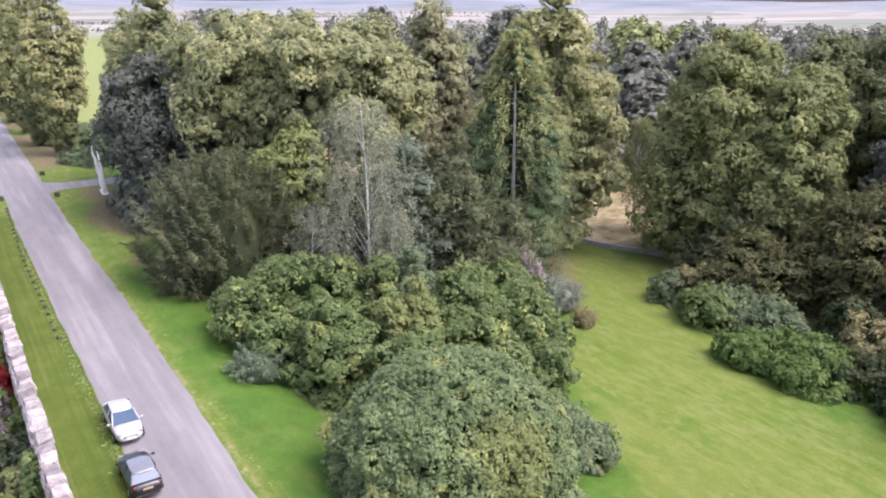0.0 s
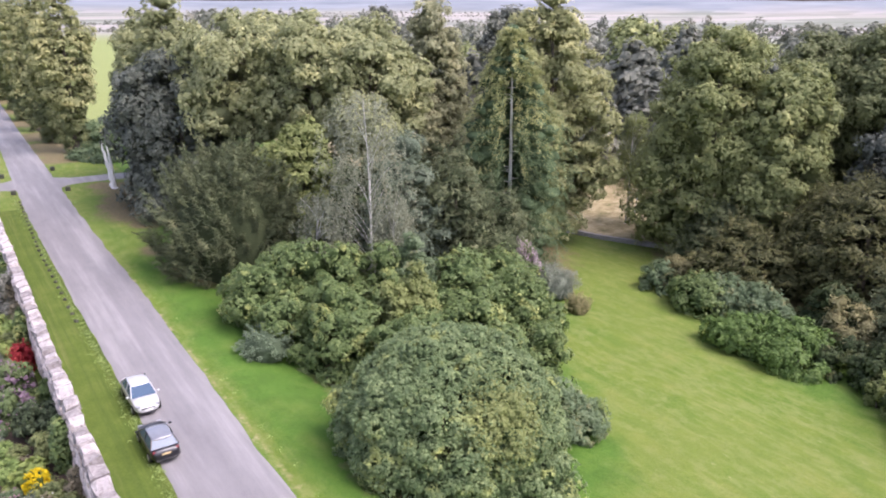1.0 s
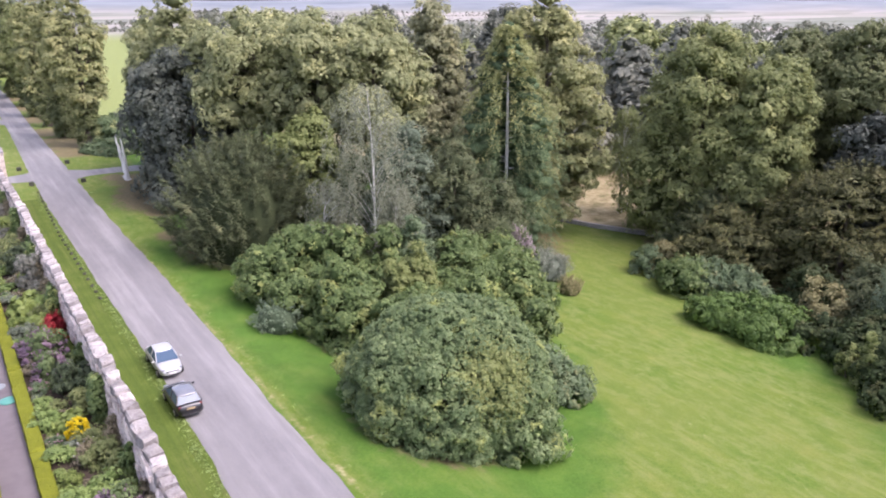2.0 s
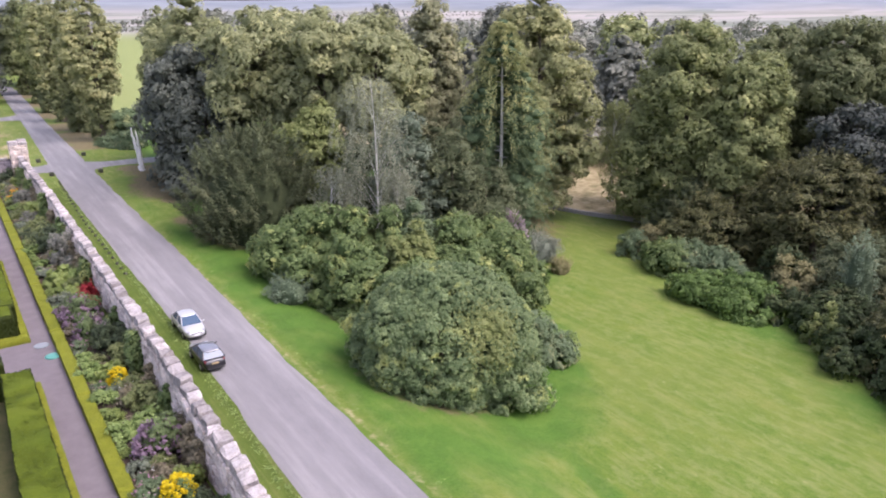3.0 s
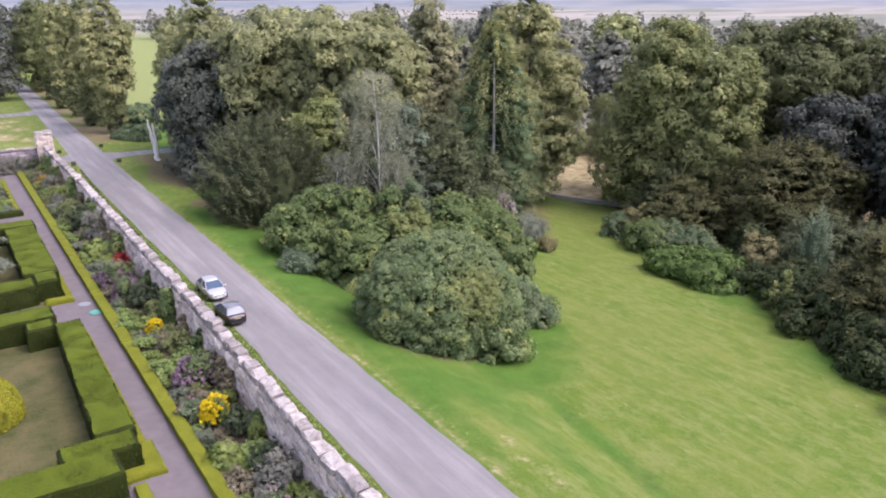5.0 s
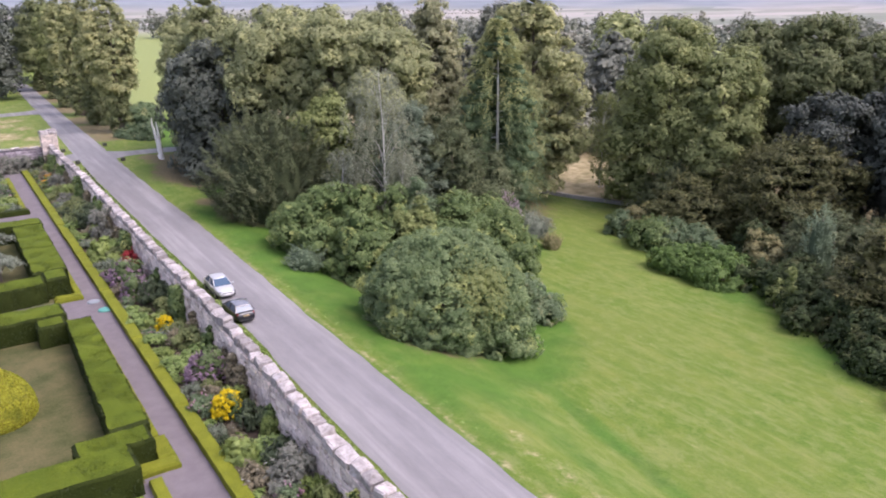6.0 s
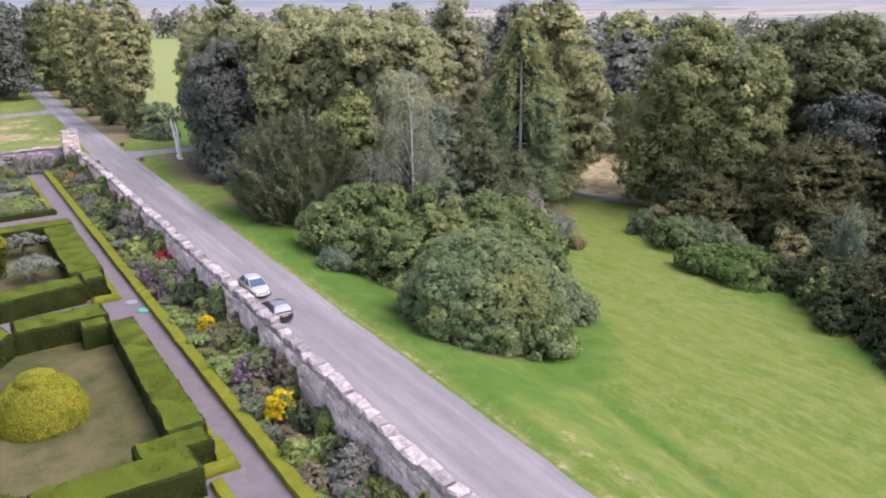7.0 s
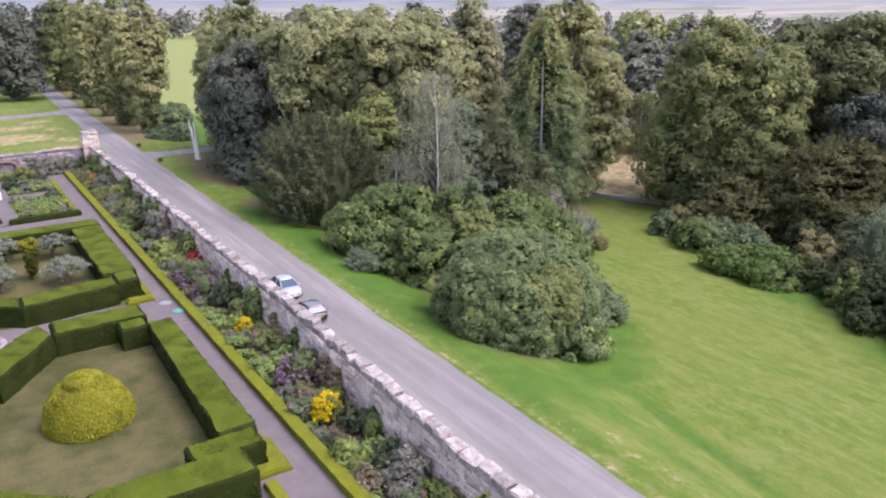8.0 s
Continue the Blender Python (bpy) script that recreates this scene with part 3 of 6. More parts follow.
def billows(r, h, shape, size, bill, lobes=0.07):
    """The skin of dense foliage: billows on billows over an uneven solid of revolution.
    Gives skin(u, th) -> place, way out, lift; even(k) -> heights; and the area."""
    a1, a2, k1 = rng.uniform(0, 6.28), rng.uniform(0, 6.28), rng.integers(2, 4)
    base = PROFILES[shape]
    end = float(base(np.array([1.0]))[0])

    def shell(u, th):
        wob = 1 + lobes * np.sin(k1 * th + a1 + u * 2) + lobes * 0.7 * np.sin((k1 + 3) * th + a2 - u * 4)
        rr = (base(u) - end * u ** 6) * r * wob
        p = np.stack([rr * np.cos(th), rr * np.sin(th), h * u * (1 + 0.05 * np.sin(2 * th + a2) * (1 - u ** 2))], axis=1)
        return p, unit((p - np.array([0, 0, h * 0.3])) / np.array([r, r, h]) ** 1.3)

    def even(k):
        # heights spread so that the crown is covered evenly, top included
        g = np.linspace(0, 1, 120)
        rr = base(g) - end * g ** 6
        cum = np.cumsum((np.maximum(rr, 0.02) + 0.02) * np.hypot(np.gradient(rr, g) * r, h))
        return np.interp(rng.random(k), (cum - cum[0]) / (cum[-1] - cum[0]), g)

    area = 2 * math.pi * r * max(h, r * 0.7)
    lumps = []
    for s_, part_ in ((size, 1.0), (size * 0.42, 0.7)):
        m = int(np.clip(1.5 * area / s_ ** 2, 12, 900))
        sp, sn = shell(even(m), rng.uniform(0, 6.28, m))
        lumps.append((sp, s_, part_))

    def skin(u, th, level=None):
        p, n = shell(u, th)
        if level is not None:
            return p + n * level * bill * 1.5 * min(size, r * 0.6), n, None
        lift, tilt = np.zeros(len(p)), np.zeros_like(p)
        for sp, s_, part_ in lumps:
            for b in range(0, len(p), 6000):
                dd = np.linalg.norm(p[b:b + 6000, None] - sp[None], axis=2)
                i = dd.argmin(axis=1)
                near = dd[np.arange(len(i)), i] / s_
                lift[b:b + 6000] += part_ * (0.5 - near ** 1.6)
                tilt[b:b + 6000] += part_ * (p[b:b + 6000] - sp[i]) / s_
        return p + n * (lift * bill * 1.5 * min(size, r * 0.6))[:, None], unit(n + tilt * 1.3), lift

    return skin, even, area


def apart(p, gap, most):
    """Picks points one by one that keep a gap from those already picked."""
    got = np.empty((most, 3))
    n = 0
    for q in p:
        if n == 0 or np.min(np.sum((got[:n] - q) ** 2, axis=1)) > gap * gap:
            got[n] = q
            n += 1
            if n == most:
                break
    return got[:n]


def bough_crown(r, h, shape, bough, leaf, mat, cover=1.3, lobes=0.1, flat=0.75, droop=0.35, wide=0.66, proud=0.35, loose=0.25, lean=(0.0, 0.0), gap=1.2):
    """A crown in three orders: uneven boughs on a lobed envelope, sprays over the boughs, leaves on the sprays.
    Gives the mesh of the inner boughs, the vertices of the leaves and the boughs' places."""
    r, h = r - bough * 0.45, h - bough * 0.4
    skin, even, area = billows(r, h, shape, bough * 2, 0.0, lobes)
    k = int(area / bough ** 2 * 5)
    p, n, _ = skin(even(k), rng.uniform(0, 6.28, k), 0.0)
    p = p - n * (bough * rng.uniform(0.3, 0.9, k))[:, None]
    b = apart(p, bough * gap, 640)
    m = len(b)
    br = bough * np.exp(rng.normal(size=m) * 0.28)
    axis = unit((b - np.array([0, 0, h * 0.3])) / np.array([r, r, h]))
    b = b + axis * (rng.uniform(-0.7, 1.0, m) * proud * bough)[:, None]
    b[:, :2] += np.array(lean) * np.clip(b[:, 2:3] / h, 0, 1) ** 1.5
    sq = rng.uniform(0.8, 1.3, (m, 3)) * np.array([1, 1, flat])
    # sprays over the open sides of the boughs
    per = 9
    tuft = leaf * 1.25
    per_b = np.maximum((cover * 19.0 * br ** 2 / (per * leaf ** 2)).astype(int), 4)
    own = np.repeat(np.arange(m), per_b)
    d = unit(ball_points(len(own)) + axis[own] * 0.6 + np.array([0, 0, 0.25]))
    wave = np.array([noise.noise(q) for q in (d * 2.3 + b[own]).tolist()])
    c = b[own] + d * (br[own] * (rng.uniform(0.86, 0.98 + loose, len(own)) + 0.35 * wave))[:, None] * sq[own]
    keep = c[:, 2] > 0.05
    for s in range(0, len(c), 3000):
        far = np.linalg.norm((c[s:s + 3000, None] - b[None]) / sq[None], axis=2) / br[None]
        far[np.arange(len(far)), own[s:s + 3000]] = 9
        far = far * np.where(br[None] >= br[own[s:s + 3000]][:, None], 1.0, 1.6)
        keep[s:s + 3000] &= far.min(axis=1) > 0.84
    c, d = c[keep], unit(d / sq[own])[keep]
    # each spray: leaves on a patch that follows the bough and sags at its rim
    tr_ = tuft * rng.uniform(0.6, 1.5, len(c))
    lo = np.repeat(np.arange(len(c)), per)
    k = len(lo)
    dl = d[lo]
    t = ball_points(k)
    t = unit(t - dl * np.sum(t * dl, axis=1, keepdims=True))
    v = rng.random(k) ** 0.6
    q = c[lo] + t * (tr_[lo] * v)[:, None] + dl * (tr_[lo] * (0.2 * rng.normal(size=k) - 0.35 * v ** 2))[:, None] - np.array([0, 0, 1.0]) * (tr_[lo] * 0.4 * droop * v)[:, None]
    nrm = unit(dl * 0.7 + t * 0.35 * v[:, None] + rng.normal(size=(k, 3)) * 0.25 + np.array([0, 0, 0.3]))
    way = unit(t * 0.8 + rng.normal(size=(k, 3)) * 0.45 + np.array([0, 0, -droop]))
    ln = leaf * rng.uniform(0.6, 1.4, k)
    leafy = np.bincount(own[keep], minlength=m) > 0.3 * per_b
    hearts = br[:, None] * sq * 0.64
    return cores("inner_crown", b[leafy], hearts[leafy], INNER_SHADE[mat.name], True), leaves(q, nrm, way, ln, ln * wide), b


def mound(name, x, y, z, top, r, mat, leaf=0.24, bough=1.2, shape="dome", label="", group="", category="shrub", cover=1.3, lobes=0.12, droop=0.3, proud=0.35, patch=None, gap=1.2):
    """A dense shrub on a short stem."""
    reseed(x, y)
    h = top - z
    ob = tagged(empty(name, x, y, z), label, category, group)
    inner, v, b = bough_crown(r, h, shape, bough, leaf, mat, cover, lobes, 0.8, droop, proud=proud, gap=gap)
    pp, rr = stem(h * 0.6, max(0.08, r * 0.05))
    child("trunk", tubes_mesh("trunk", [tube(pp, rr, 7)], BARK), ob)
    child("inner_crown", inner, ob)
    if patch:
        px_, py_, pz_, wide, other = patch
        q = v.reshape(-1, 4, 3)
        near = np.linalg.norm(q.mean(axis=1) - np.array([px_, py_, pz_]), axis=1) < wide * (1 + 0.22 * rng.normal(size=len(q)))
        child("yellowing_foliage", leaf_mesh("yellowing_foliage", q[near].reshape(-1, 3), other), ob, "patch of yellow-green leaves")
        v = q[~near].reshape(-1, 3)
    child("crown", leaf_mesh("crown", v, mat), ob)
    return ob


def full_tree(name, x, y, z, top, r, mat, shape="round", bottom=0.12, leaf=0.5, bough=0.28, bark=None, droop=0.4, label="", category="tree", group="", lobes=0.12, cover=1.3, trunk=0.035, flat=0.75, proud=0.45, loose=0.3, lean=(0.0, 0.0)):
    """A broadleaved tree: trunk and limbs that carry rounded boughs of leafy sprays."""
    reseed(x, y)
    h = top - z
    ob = tagged(empty(name, x, y, z), label, category, group)
    z0 = h * bottom
    inner, v, b = bough_crown(r, h - z0, shape, bough * r, leaf, mat, cover, lobes, flat, droop, proud=proud, loose=loose, lean=lean)
    up = np.array([0, 0, z0])
    inner.transform(Matrix.Translation(up))
    skeleton_of(b + up, h * 0.8, max(0.12, h * trunk * 0.5), bark or BARK, ob, 18)
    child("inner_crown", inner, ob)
    child("crown", leaf_mesh("crown", v + up, mat), ob)
    return ob


# ---- ground, road, paths ----
def smooth01(t):
    t = np.clip(t, 0, 1)
    return t * t * (3 - 2 * t)


def bank_foot(y):
    """Where the mown bank beside the drive meets the dry lawn."""
    return 22.8 + 0.17 * np.clip(y, -20, 30) + np.maximum(0, y - 60) * 0.6


def ground_z(x, y):
    """The lie of the land: garden terrace, level drive, bank, lawn that falls away, valley and hills beyond."""
    x, y = np.asarray(x, float), np.asarray(y, float)
    foot = bank_foot(y)
    u = np.clip((x - 13.8) / (foot - 13.8), 0, 1)
    z = -3.9 * (0.55 * smooth01(u) + 0.45 * u ** 1.6) - 0.06 * np.clip(x - foot, 0, 42)
    far = np.hypot(x - 30, y - 120)
    z = z - 38 * smooth01((far - 450) / 1200) + 58 * smooth01((far - 3600) / 1000) * (0.8 + 0.25 * np.sin(x * 0.0021 + 1) + 0.15 * np.sin(y * 0.004))
    z = z + 0.06 * np.sin(x * 0.31) * np.cos(y * 0.23) * (x > 15)
    return np.where((x < 1.75) & (y < 119.4), 1.6, z)


def steps(lo, a, b, hi, d, grow=1.16):
    mid = np.arange(a, b + d, d)
    up, s = [], d
    while not up or up[-1] < hi:
        s *= grow
        up.append((up[-1] if up else mid[-1]) + s)
    dn, s = [], d
    while not dn or dn[-1] > lo:
        s *= grow
        dn.append((dn[-1] if dn else mid[0]) - s)
    return np.array(dn[::-1] + list(mid) + up)


LITTER = [(24, 79, 9.5), (22, 107, 9.5), (20.5, 116, 5), (19.5, 100, 3), (24, 122, 9), (18.5, 88, 3.5), (18.5, 112, 4), (19.5, 126, 4), (17, 152, 6), (17, 168, 7), (28, 66, 8), (30, 62, 8), (18, 160, 8), (17, 181, 9), (16.5, 203, 9), (22, 34, 7.0), (28, 51, 9), (36, 48, 8), (40, 80, 20), (60, 78, 15), (90, 58, 17), (80, 47, 10), (88, 33, 16), (80, 18, 14), (76, 5, 16), (70, 24, 5), (16, 225, 8), (16, 250, 9), (62, 68, 5), (66, 10, 9), (58, 4, 7), (63.5, 16, 6), (67, 24, 5)]
BARE = [(-7, 168, 12), (-16, 160, 10), (2, 150, 5), (-14, 146, 8), (-4, 182, 9), (1, 190, 5)]
gx, gy = steps(-4700, -26, 104, 4700, 0.95), steps(-4700, -30, 170, 4700, 0.95)
X, Y = np.meshgrid(gx, gy, indexing="xy")
G = np.stack([X, Y, ground_z(X, Y)], axis=-1).reshape(-1, 3)
nx, ny = len(gx), len(gy)
cell = (np.arange(ny - 1)[:, None] * nx + np.arange(nx - 1)[None]).ravel()
gme = np_mesh("ground", G, np.stack([cell, cell + 1, cell + nx + 1, cell + nx], axis=1), GRASS, True)
zone = np.zeros((len(G), 4), np.float32)
for lx, ly, lr in LITTER:
    zone[:, 0] = np.maximum(zone[:, 0], 0.75 * smooth01(1.25 - np.hypot(G[:, 0] - lx, G[:, 1] - ly) / lr))
past = (G[:, 0] - 78.5) * 0.895 + (G[:, 1] - 77.5) * 0.447
zone[:, 1] = smooth01(past / 1.5) * smooth01((75 - past) / 20) * 0.9 * (G[:, 0] > 62)
for lx, ly, lr in BARE:
    zone[:, 1] = np.maximum(zone[:, 1], 0.55 * smooth01(1.3 - np.hypot((G[:, 0] - lx), (G[:, 1] - ly) * 1.6) / lr))
zone[:, 1] = np.maximum(zone[:, 1], 0.30 * np.exp(-((G[:, 0] - 15.7) / 1.7) ** 2) * smooth01((24 - G[:, 1]) / 12))
zone[:, 1] = np.maximum(zone[:, 1], 0.34 * np.exp(-((G[:, 0] - 13.1) / 0.6) ** 2) * smooth01((110 - G[:, 1]) / 30))
for lx, ly, lr in ((-1.5, 165, 5.0), (3.5, 160, 3.5), (-7, 163, 4.5), (-12, 176, 6.0), (3.0, 176, 3.0)):
    zone[:, 1] = np.maximum(zone[:, 1], 0.5 * smooth01(1.3 - np.hypot((G[:, 0] - lx), (G[:, 1] - ly) * 0.8) / lr))
zone[:, 1] = np.maximum(zone[:, 1], 0.24 * smooth01((9 - G[:, 0]) / 2) * smooth01((G[:, 1] - 122) / 4) * smooth01((260 - G[:, 1]) / 40))
zone[:, 0] *= 1 - smooth01(past / 2) * (G[:, 0] > 62)
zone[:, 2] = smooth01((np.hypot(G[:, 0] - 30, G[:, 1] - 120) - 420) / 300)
zone[:, 3] = 1
gme.color_attributes.new("zone", "FLOAT_COLOR", "POINT").data.foreach_set("color", zone.ravel())
lawn_side = smooth01((G[:, 0] - bank_foot(np.minimum(G[:, 1], 30)) + 0.3) / 1.6)
# Dark green line at the bank foot: the bank's shade put into the lawn.
foot_shade = np.exp(-((G[:, 0] - bank_foot(np.minimum(G[:, 1], 30)) - 0.4) / 0.9) ** 2) * smooth01((30 - G[:, 1]) / 6)
dry = 0.0 + 0.40 * smooth01((27 - G[:, 1]) / 8) * np.exp(-((G[:, 0] - bank_foot(G[:, 1]) + 2.4) / 1.6) ** 2) - 0.35 * foot_shade + 0.62 * lawn_side * smooth01((95 - G[:, 1]) / 30) * (G[:, 0] > 20)
# Lawn kept darker and greener close round the shrubs.
for lx, ly, lr in [(23.3, 33.6, 9.2), (34.5, 36.5, 6.0), (40, 46, 7.5), (52, 60, 7), (60, 14, 9), (64, 30, 7)]:
    dry -= 0.5 * smooth01(1.35 - np.hypot(G[:, 0] - lx, G[:, 1] - ly) / lr)
dry -= 0.5 * smooth01((12.0 - np.hypot(G[:, 0] - 27.5, G[:, 1] - 33.5)) / 3.0)
dry = np.maximum(dry, 0)
dry += 1.0 * smooth01((30 - G[:, 1]) / 24) * np.exp(-((G[:, 0] - 16.2) / 1.5) ** 2) + 0.5 * np.exp(-((G[:, 0] - 13.2) / 0.7) ** 2) + 0.3 * np.exp(-(((G[:, 0] - 20) / 4) ** 2 + ((G[:, 1] - 2) / 10) ** 2)) + 0.45 * (G[:, 0] < 10)
dry += 0.62 * smooth01((G[:, 1] - 116) / 12) * (G[:, 0] < 24) + 0.4 * np.exp(-(((G[:, 0] - 17.5) / 3.5) ** 2 + ((G[:, 1] - 104) / 22) ** 2)) + 2.3 * smooth01((G[:, 1] - 165) / 40) * smooth01((G[:, 0] - 22) / 10)
gme.attributes.new("dry", "FLOAT", "POINT").data.foreach_set("value", dry.astype(np.float32))
# Distance mask for the haze colour of the hills.
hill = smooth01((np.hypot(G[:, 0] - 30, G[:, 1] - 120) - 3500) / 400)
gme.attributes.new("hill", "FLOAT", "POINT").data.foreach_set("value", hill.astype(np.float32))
tagged(new("ground", gme), "mown green lawn with dry patches, falling gently from the drive", "lawn", kind="structure")


def strip(name, mids, half, material, rise=0.03, wob=0.12, across=9):
    """A paved strip along a line of points, cambered, with an uneven edge."""
    p = np.array(mids, float)
    d = unit(np.gradient(p, axis=0))
    n = np.stack([d[:, 1], -d[:, 0]], axis=1)
    half = np.broadcast_to(np.asarray(half, float), (len(p),))
    f = np.linspace(-1, 1, across)
    e = np.array([[noise.noise((a[0] * 0.35, a[1] * 0.35, sgn * 7.0)) for sgn in (-1, 1)] for a in p]) * wob
    off = f[None] * half[:, None] + np.where(f[None] < -0.99, e[:, :1], 0) + np.where(f[None] > 0.99, e[:, 1:], 0)
    xy = p[:, None] + n[:, None] * off[..., None]
    z = ground_z(xy[..., 0], xy[..., 1]) + rise + 0.04 * (1 - f[None] ** 2)
    v = np.concatenate([xy, z[..., None]], axis=-1).reshape(-1, 3)
    i = (np.arange(len(p) - 1)[:, None] * across + np.arange(across - 1)[None]).ravel()
    return new(name, np_mesh(name, v, np.stack([i, i + 1, i + across + 1, i + across], axis=1), material, True))


sy = np.arange(-60, 330, 0.75)
wide = 0.42 * smooth01((50 - sy) / 32)
near = 0.25 * smooth01((66 - sy) / 30)
cx = 9.86 - near - wide - 0.05 * smooth01((30 - sy) / 30) + np.maximum(0, sy - 110) * 0.02 - np.maximum(0, sy - 270) ** 2 * 0.012
tagged(strip("road", np.stack([cx, sy], 1), 3.06 - near + wide - smooth01((sy - 120) / 80) * 0.6, ROAD, 0.03, 0.2, 11), "worn grey tarmac drive running past the garden wall", "road", kind="structure")
vy = np.arange(-40, 118, 1.0)
tagged(strip("verge", np.stack([4.5 + 0 * vy, vy], 1), 2.3, VERGE, 0.012, 0.1), "rough mown grass verge between garden wall and drive", "grass", kind="structure")
bx = np.arange(12.6, 46, 0.6)
tagged(strip("road_branch", np.stack([bx, 132.3 + 0.002 * (bx - 12) ** 2], 1), 2.3 + 3.2 * np.exp(-(bx - 12.6) / 1.6), ROAD, 0.022), "narrow tarmac side drive joining the main drive", "road", kind="structure")
bx = np.arange(8.3, -40, -0.6)
tagged(strip("road_branch", np.stack([bx, 133.5 + 0 * bx], 1), 2.6 + 3.0 * np.exp((bx - 8.3) / 1.6), ROAD, 0.022), "narrow tarmac side drive joining the main drive", "road", kind="structure")
tagged(strip("road_branch", np.stack([bx + 1.2, 202 + 0.06 * bx], 1), 3.2 + 2.5 * np.exp((bx - 8.3) / 1.6), ROAD, 0.022), "narrow tarmac side drive joining the main drive", "road", kind="structure")

# the garden's floor: gravel paths, dry grass plots and planted soil, each laid a little above the next
def slab(name, x0, x1, y0, y1, z, material, label, category):
    fx, fy = np.arange(x0, x1 + 0.3, 0.6), np.arange(y0, y1 + 0.3, 0.6)
    fx, fy = np.linspace(x0, x1, len(fx)), np.linspace(y0, y1, len(fy))
    A, B = np.meshgrid(fx, fy)
    rise = np.array([noise.noise((a * 0.6, b * 0.6, 3)) for a, b in zip(A.ravel(), B.ravel())]) * 0.012
    v = np.stack([A.ravel(), B.ravel(), z + rise], 1)
    i = (np.arange(len(fy) - 1)[:, None] * len(fx) + np.arange(len(fx) - 1)[None]).ravel()
    ob = new(name, np_mesh(name, v, np.stack([i, i + 1, i + len(fx) + 1, i + len(fx)], axis=1), material, True))
    return tagged(ob, label, category, kind="structure")


slab("garden_path", -5.4, -2.9, -30, 119.0, 1.64, GRAVEL, "mauve gravel garden path beside the long border", "path")
slab("garden_path", -24, -5.4, 46.2, 53.2, 1.64, GRAVEL, "mauve gravel cross path between the hedged plots", "path")
slab("garden_path", -30, -5.4, 79.2, 88.2, 1.64, GRAVEL, "mauve gravel cross path between the hedged plots", "path")
slab("garden_path", -30, -5.4, 112.5, 118.9, 1.64, GRAVEL, "mauve gravel path below the end wall", "path")
slab("garden_path", -7.4, -5.4, 2, 21.0, 1.645, GRAVEL, "mauve gravel beside the low box edging", "path")
slab("dry_lawn", -26, -7.0, 19.9, 46.1, 1.65, DRY_LAWN, "dry brownish mown grass inside the clipped hedges", "lawn")
slab("dry_lawn", -26, -5.5, 53.3, 79.1, 1.65, DRY_LAWN, "dry brownish mown grass inside the clipped hedges", "lawn")
slab("flower_bed", -30, -5.6, 88.3, 112.4, 1.66, SOIL, "dark soil of the planted parterre beds", "soil")
slab("flower_bed", -2.45, 1.3, -30, 119.0, 1.67, SOIL, "dark soil of the long border below the wall", "soil")


# ---- trees and shrubs ----
def gz(x, y):
    return float(ground_z(x, y))


AV = "limes along the drive"
# avenue limes beyond the garden
for x, y, top, r, m in [(20.9, 158.5, 31.5, 4.1, L_LIME2), (18.9, 173, 31.5, 3.1, L_LIME2), (18.2, 190, 31, 2.9, L_LIME2), (17.6, 209, 30, 3.0, L_LIME2), (18.0, 231, 29, 3.8, L_MAPLE), (17.6, 255, 29, 6.6, L_MAPLE2), (21, 282, 29, 7.5, L_OAK)]:
    full_tree("lime_tree", x, y, gz(x, y), top, r, m, "lime", 0.22, 0.6, 0.3, label="tall narrow lime tree with yellowing leaves beside the drive", group=AV, lobes=0.16, droop=0.8, trunk=0.045)
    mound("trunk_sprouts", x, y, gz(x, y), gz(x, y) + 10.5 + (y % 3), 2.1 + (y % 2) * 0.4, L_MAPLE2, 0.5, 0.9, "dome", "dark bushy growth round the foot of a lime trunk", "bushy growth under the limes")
for x, y, top, r in [(2.0, 238, 24, 6.5), (3.0, 266, 25, 7), (5.5, 292, 25, 7), (-8, 320, 26, 9), (12, 338, 26, 9)]:
    full_tree("holm_oak", x, y, gz(x, y), top, r, L_OAK, "round", 0.02, 1.0, 0.3, label="dark green spreading tree on the far grass", group="dark trees by the drive")
# small shrubs near the side drive
for x, y, top, r in [(20.5, 150, 2.4, 2.4), (23.5, 147, 3.4, 2.8), (25, 156, 6.5, 3.4), (27, 164, 6, 3.6)]:
    mound("shrub", x, y, gz(x, y), top, r, L_GLAUC if r < 3 else L_FIR, 0.42, 0.9, "dome", "low rounded green shrub on the grass", "shrubs by the side drive")
# big trees between drive and lawn
full_tree("lime_tree", 29.5, 118.5, gz(29.5, 118.5), 30, 6.6, L_LIME, "lime", 0.10, 0.5, 0.26, label="large lime tree with yellow-green crown behind the dark oak", group="parkland limes")
full_tree("lime_tree", 27.8, 131, gz(27.8, 131), 27.5, 4.6, L_LIME, "lime", 0.05, 0.5, 0.26, label="lime tree with drooping yellow-green branches", group="parkland limes")
full_tree("holm_oak", 27.0, 106.4, gz(27.0, 106.4), 22.5, 9.2, L_OAK, "round", -0.16, 0.5, 0.26, label="dense dark blue-green oak reaching down to the ground", lobes=0.2)
for x, y, top, r in [(33.0, 95.3, 27.6, 7.6), (38.6, 87.5, 27.9, 6.6), (44.3, 82.4, 26.2, 6.4), (42, 106, 28, 7.5), (52, 97, 26, 7)]:
    full_tree("lime_tree", x, y, gz(x, y), top, r, L_LIME, "lime", 0.46, 0.5, 0.26, label="mature lime tree with a billowing olive-green crown", group="parkland limes", lobes=0.2)
full_tree("yellow_tree", 32.8, 78.2, gz(32.8, 78.2), 15.4, 3.5, L_YELLOW, "round", 0.1, 0.5, 0.26, label="small tree with yellow-green foliage below the limes")
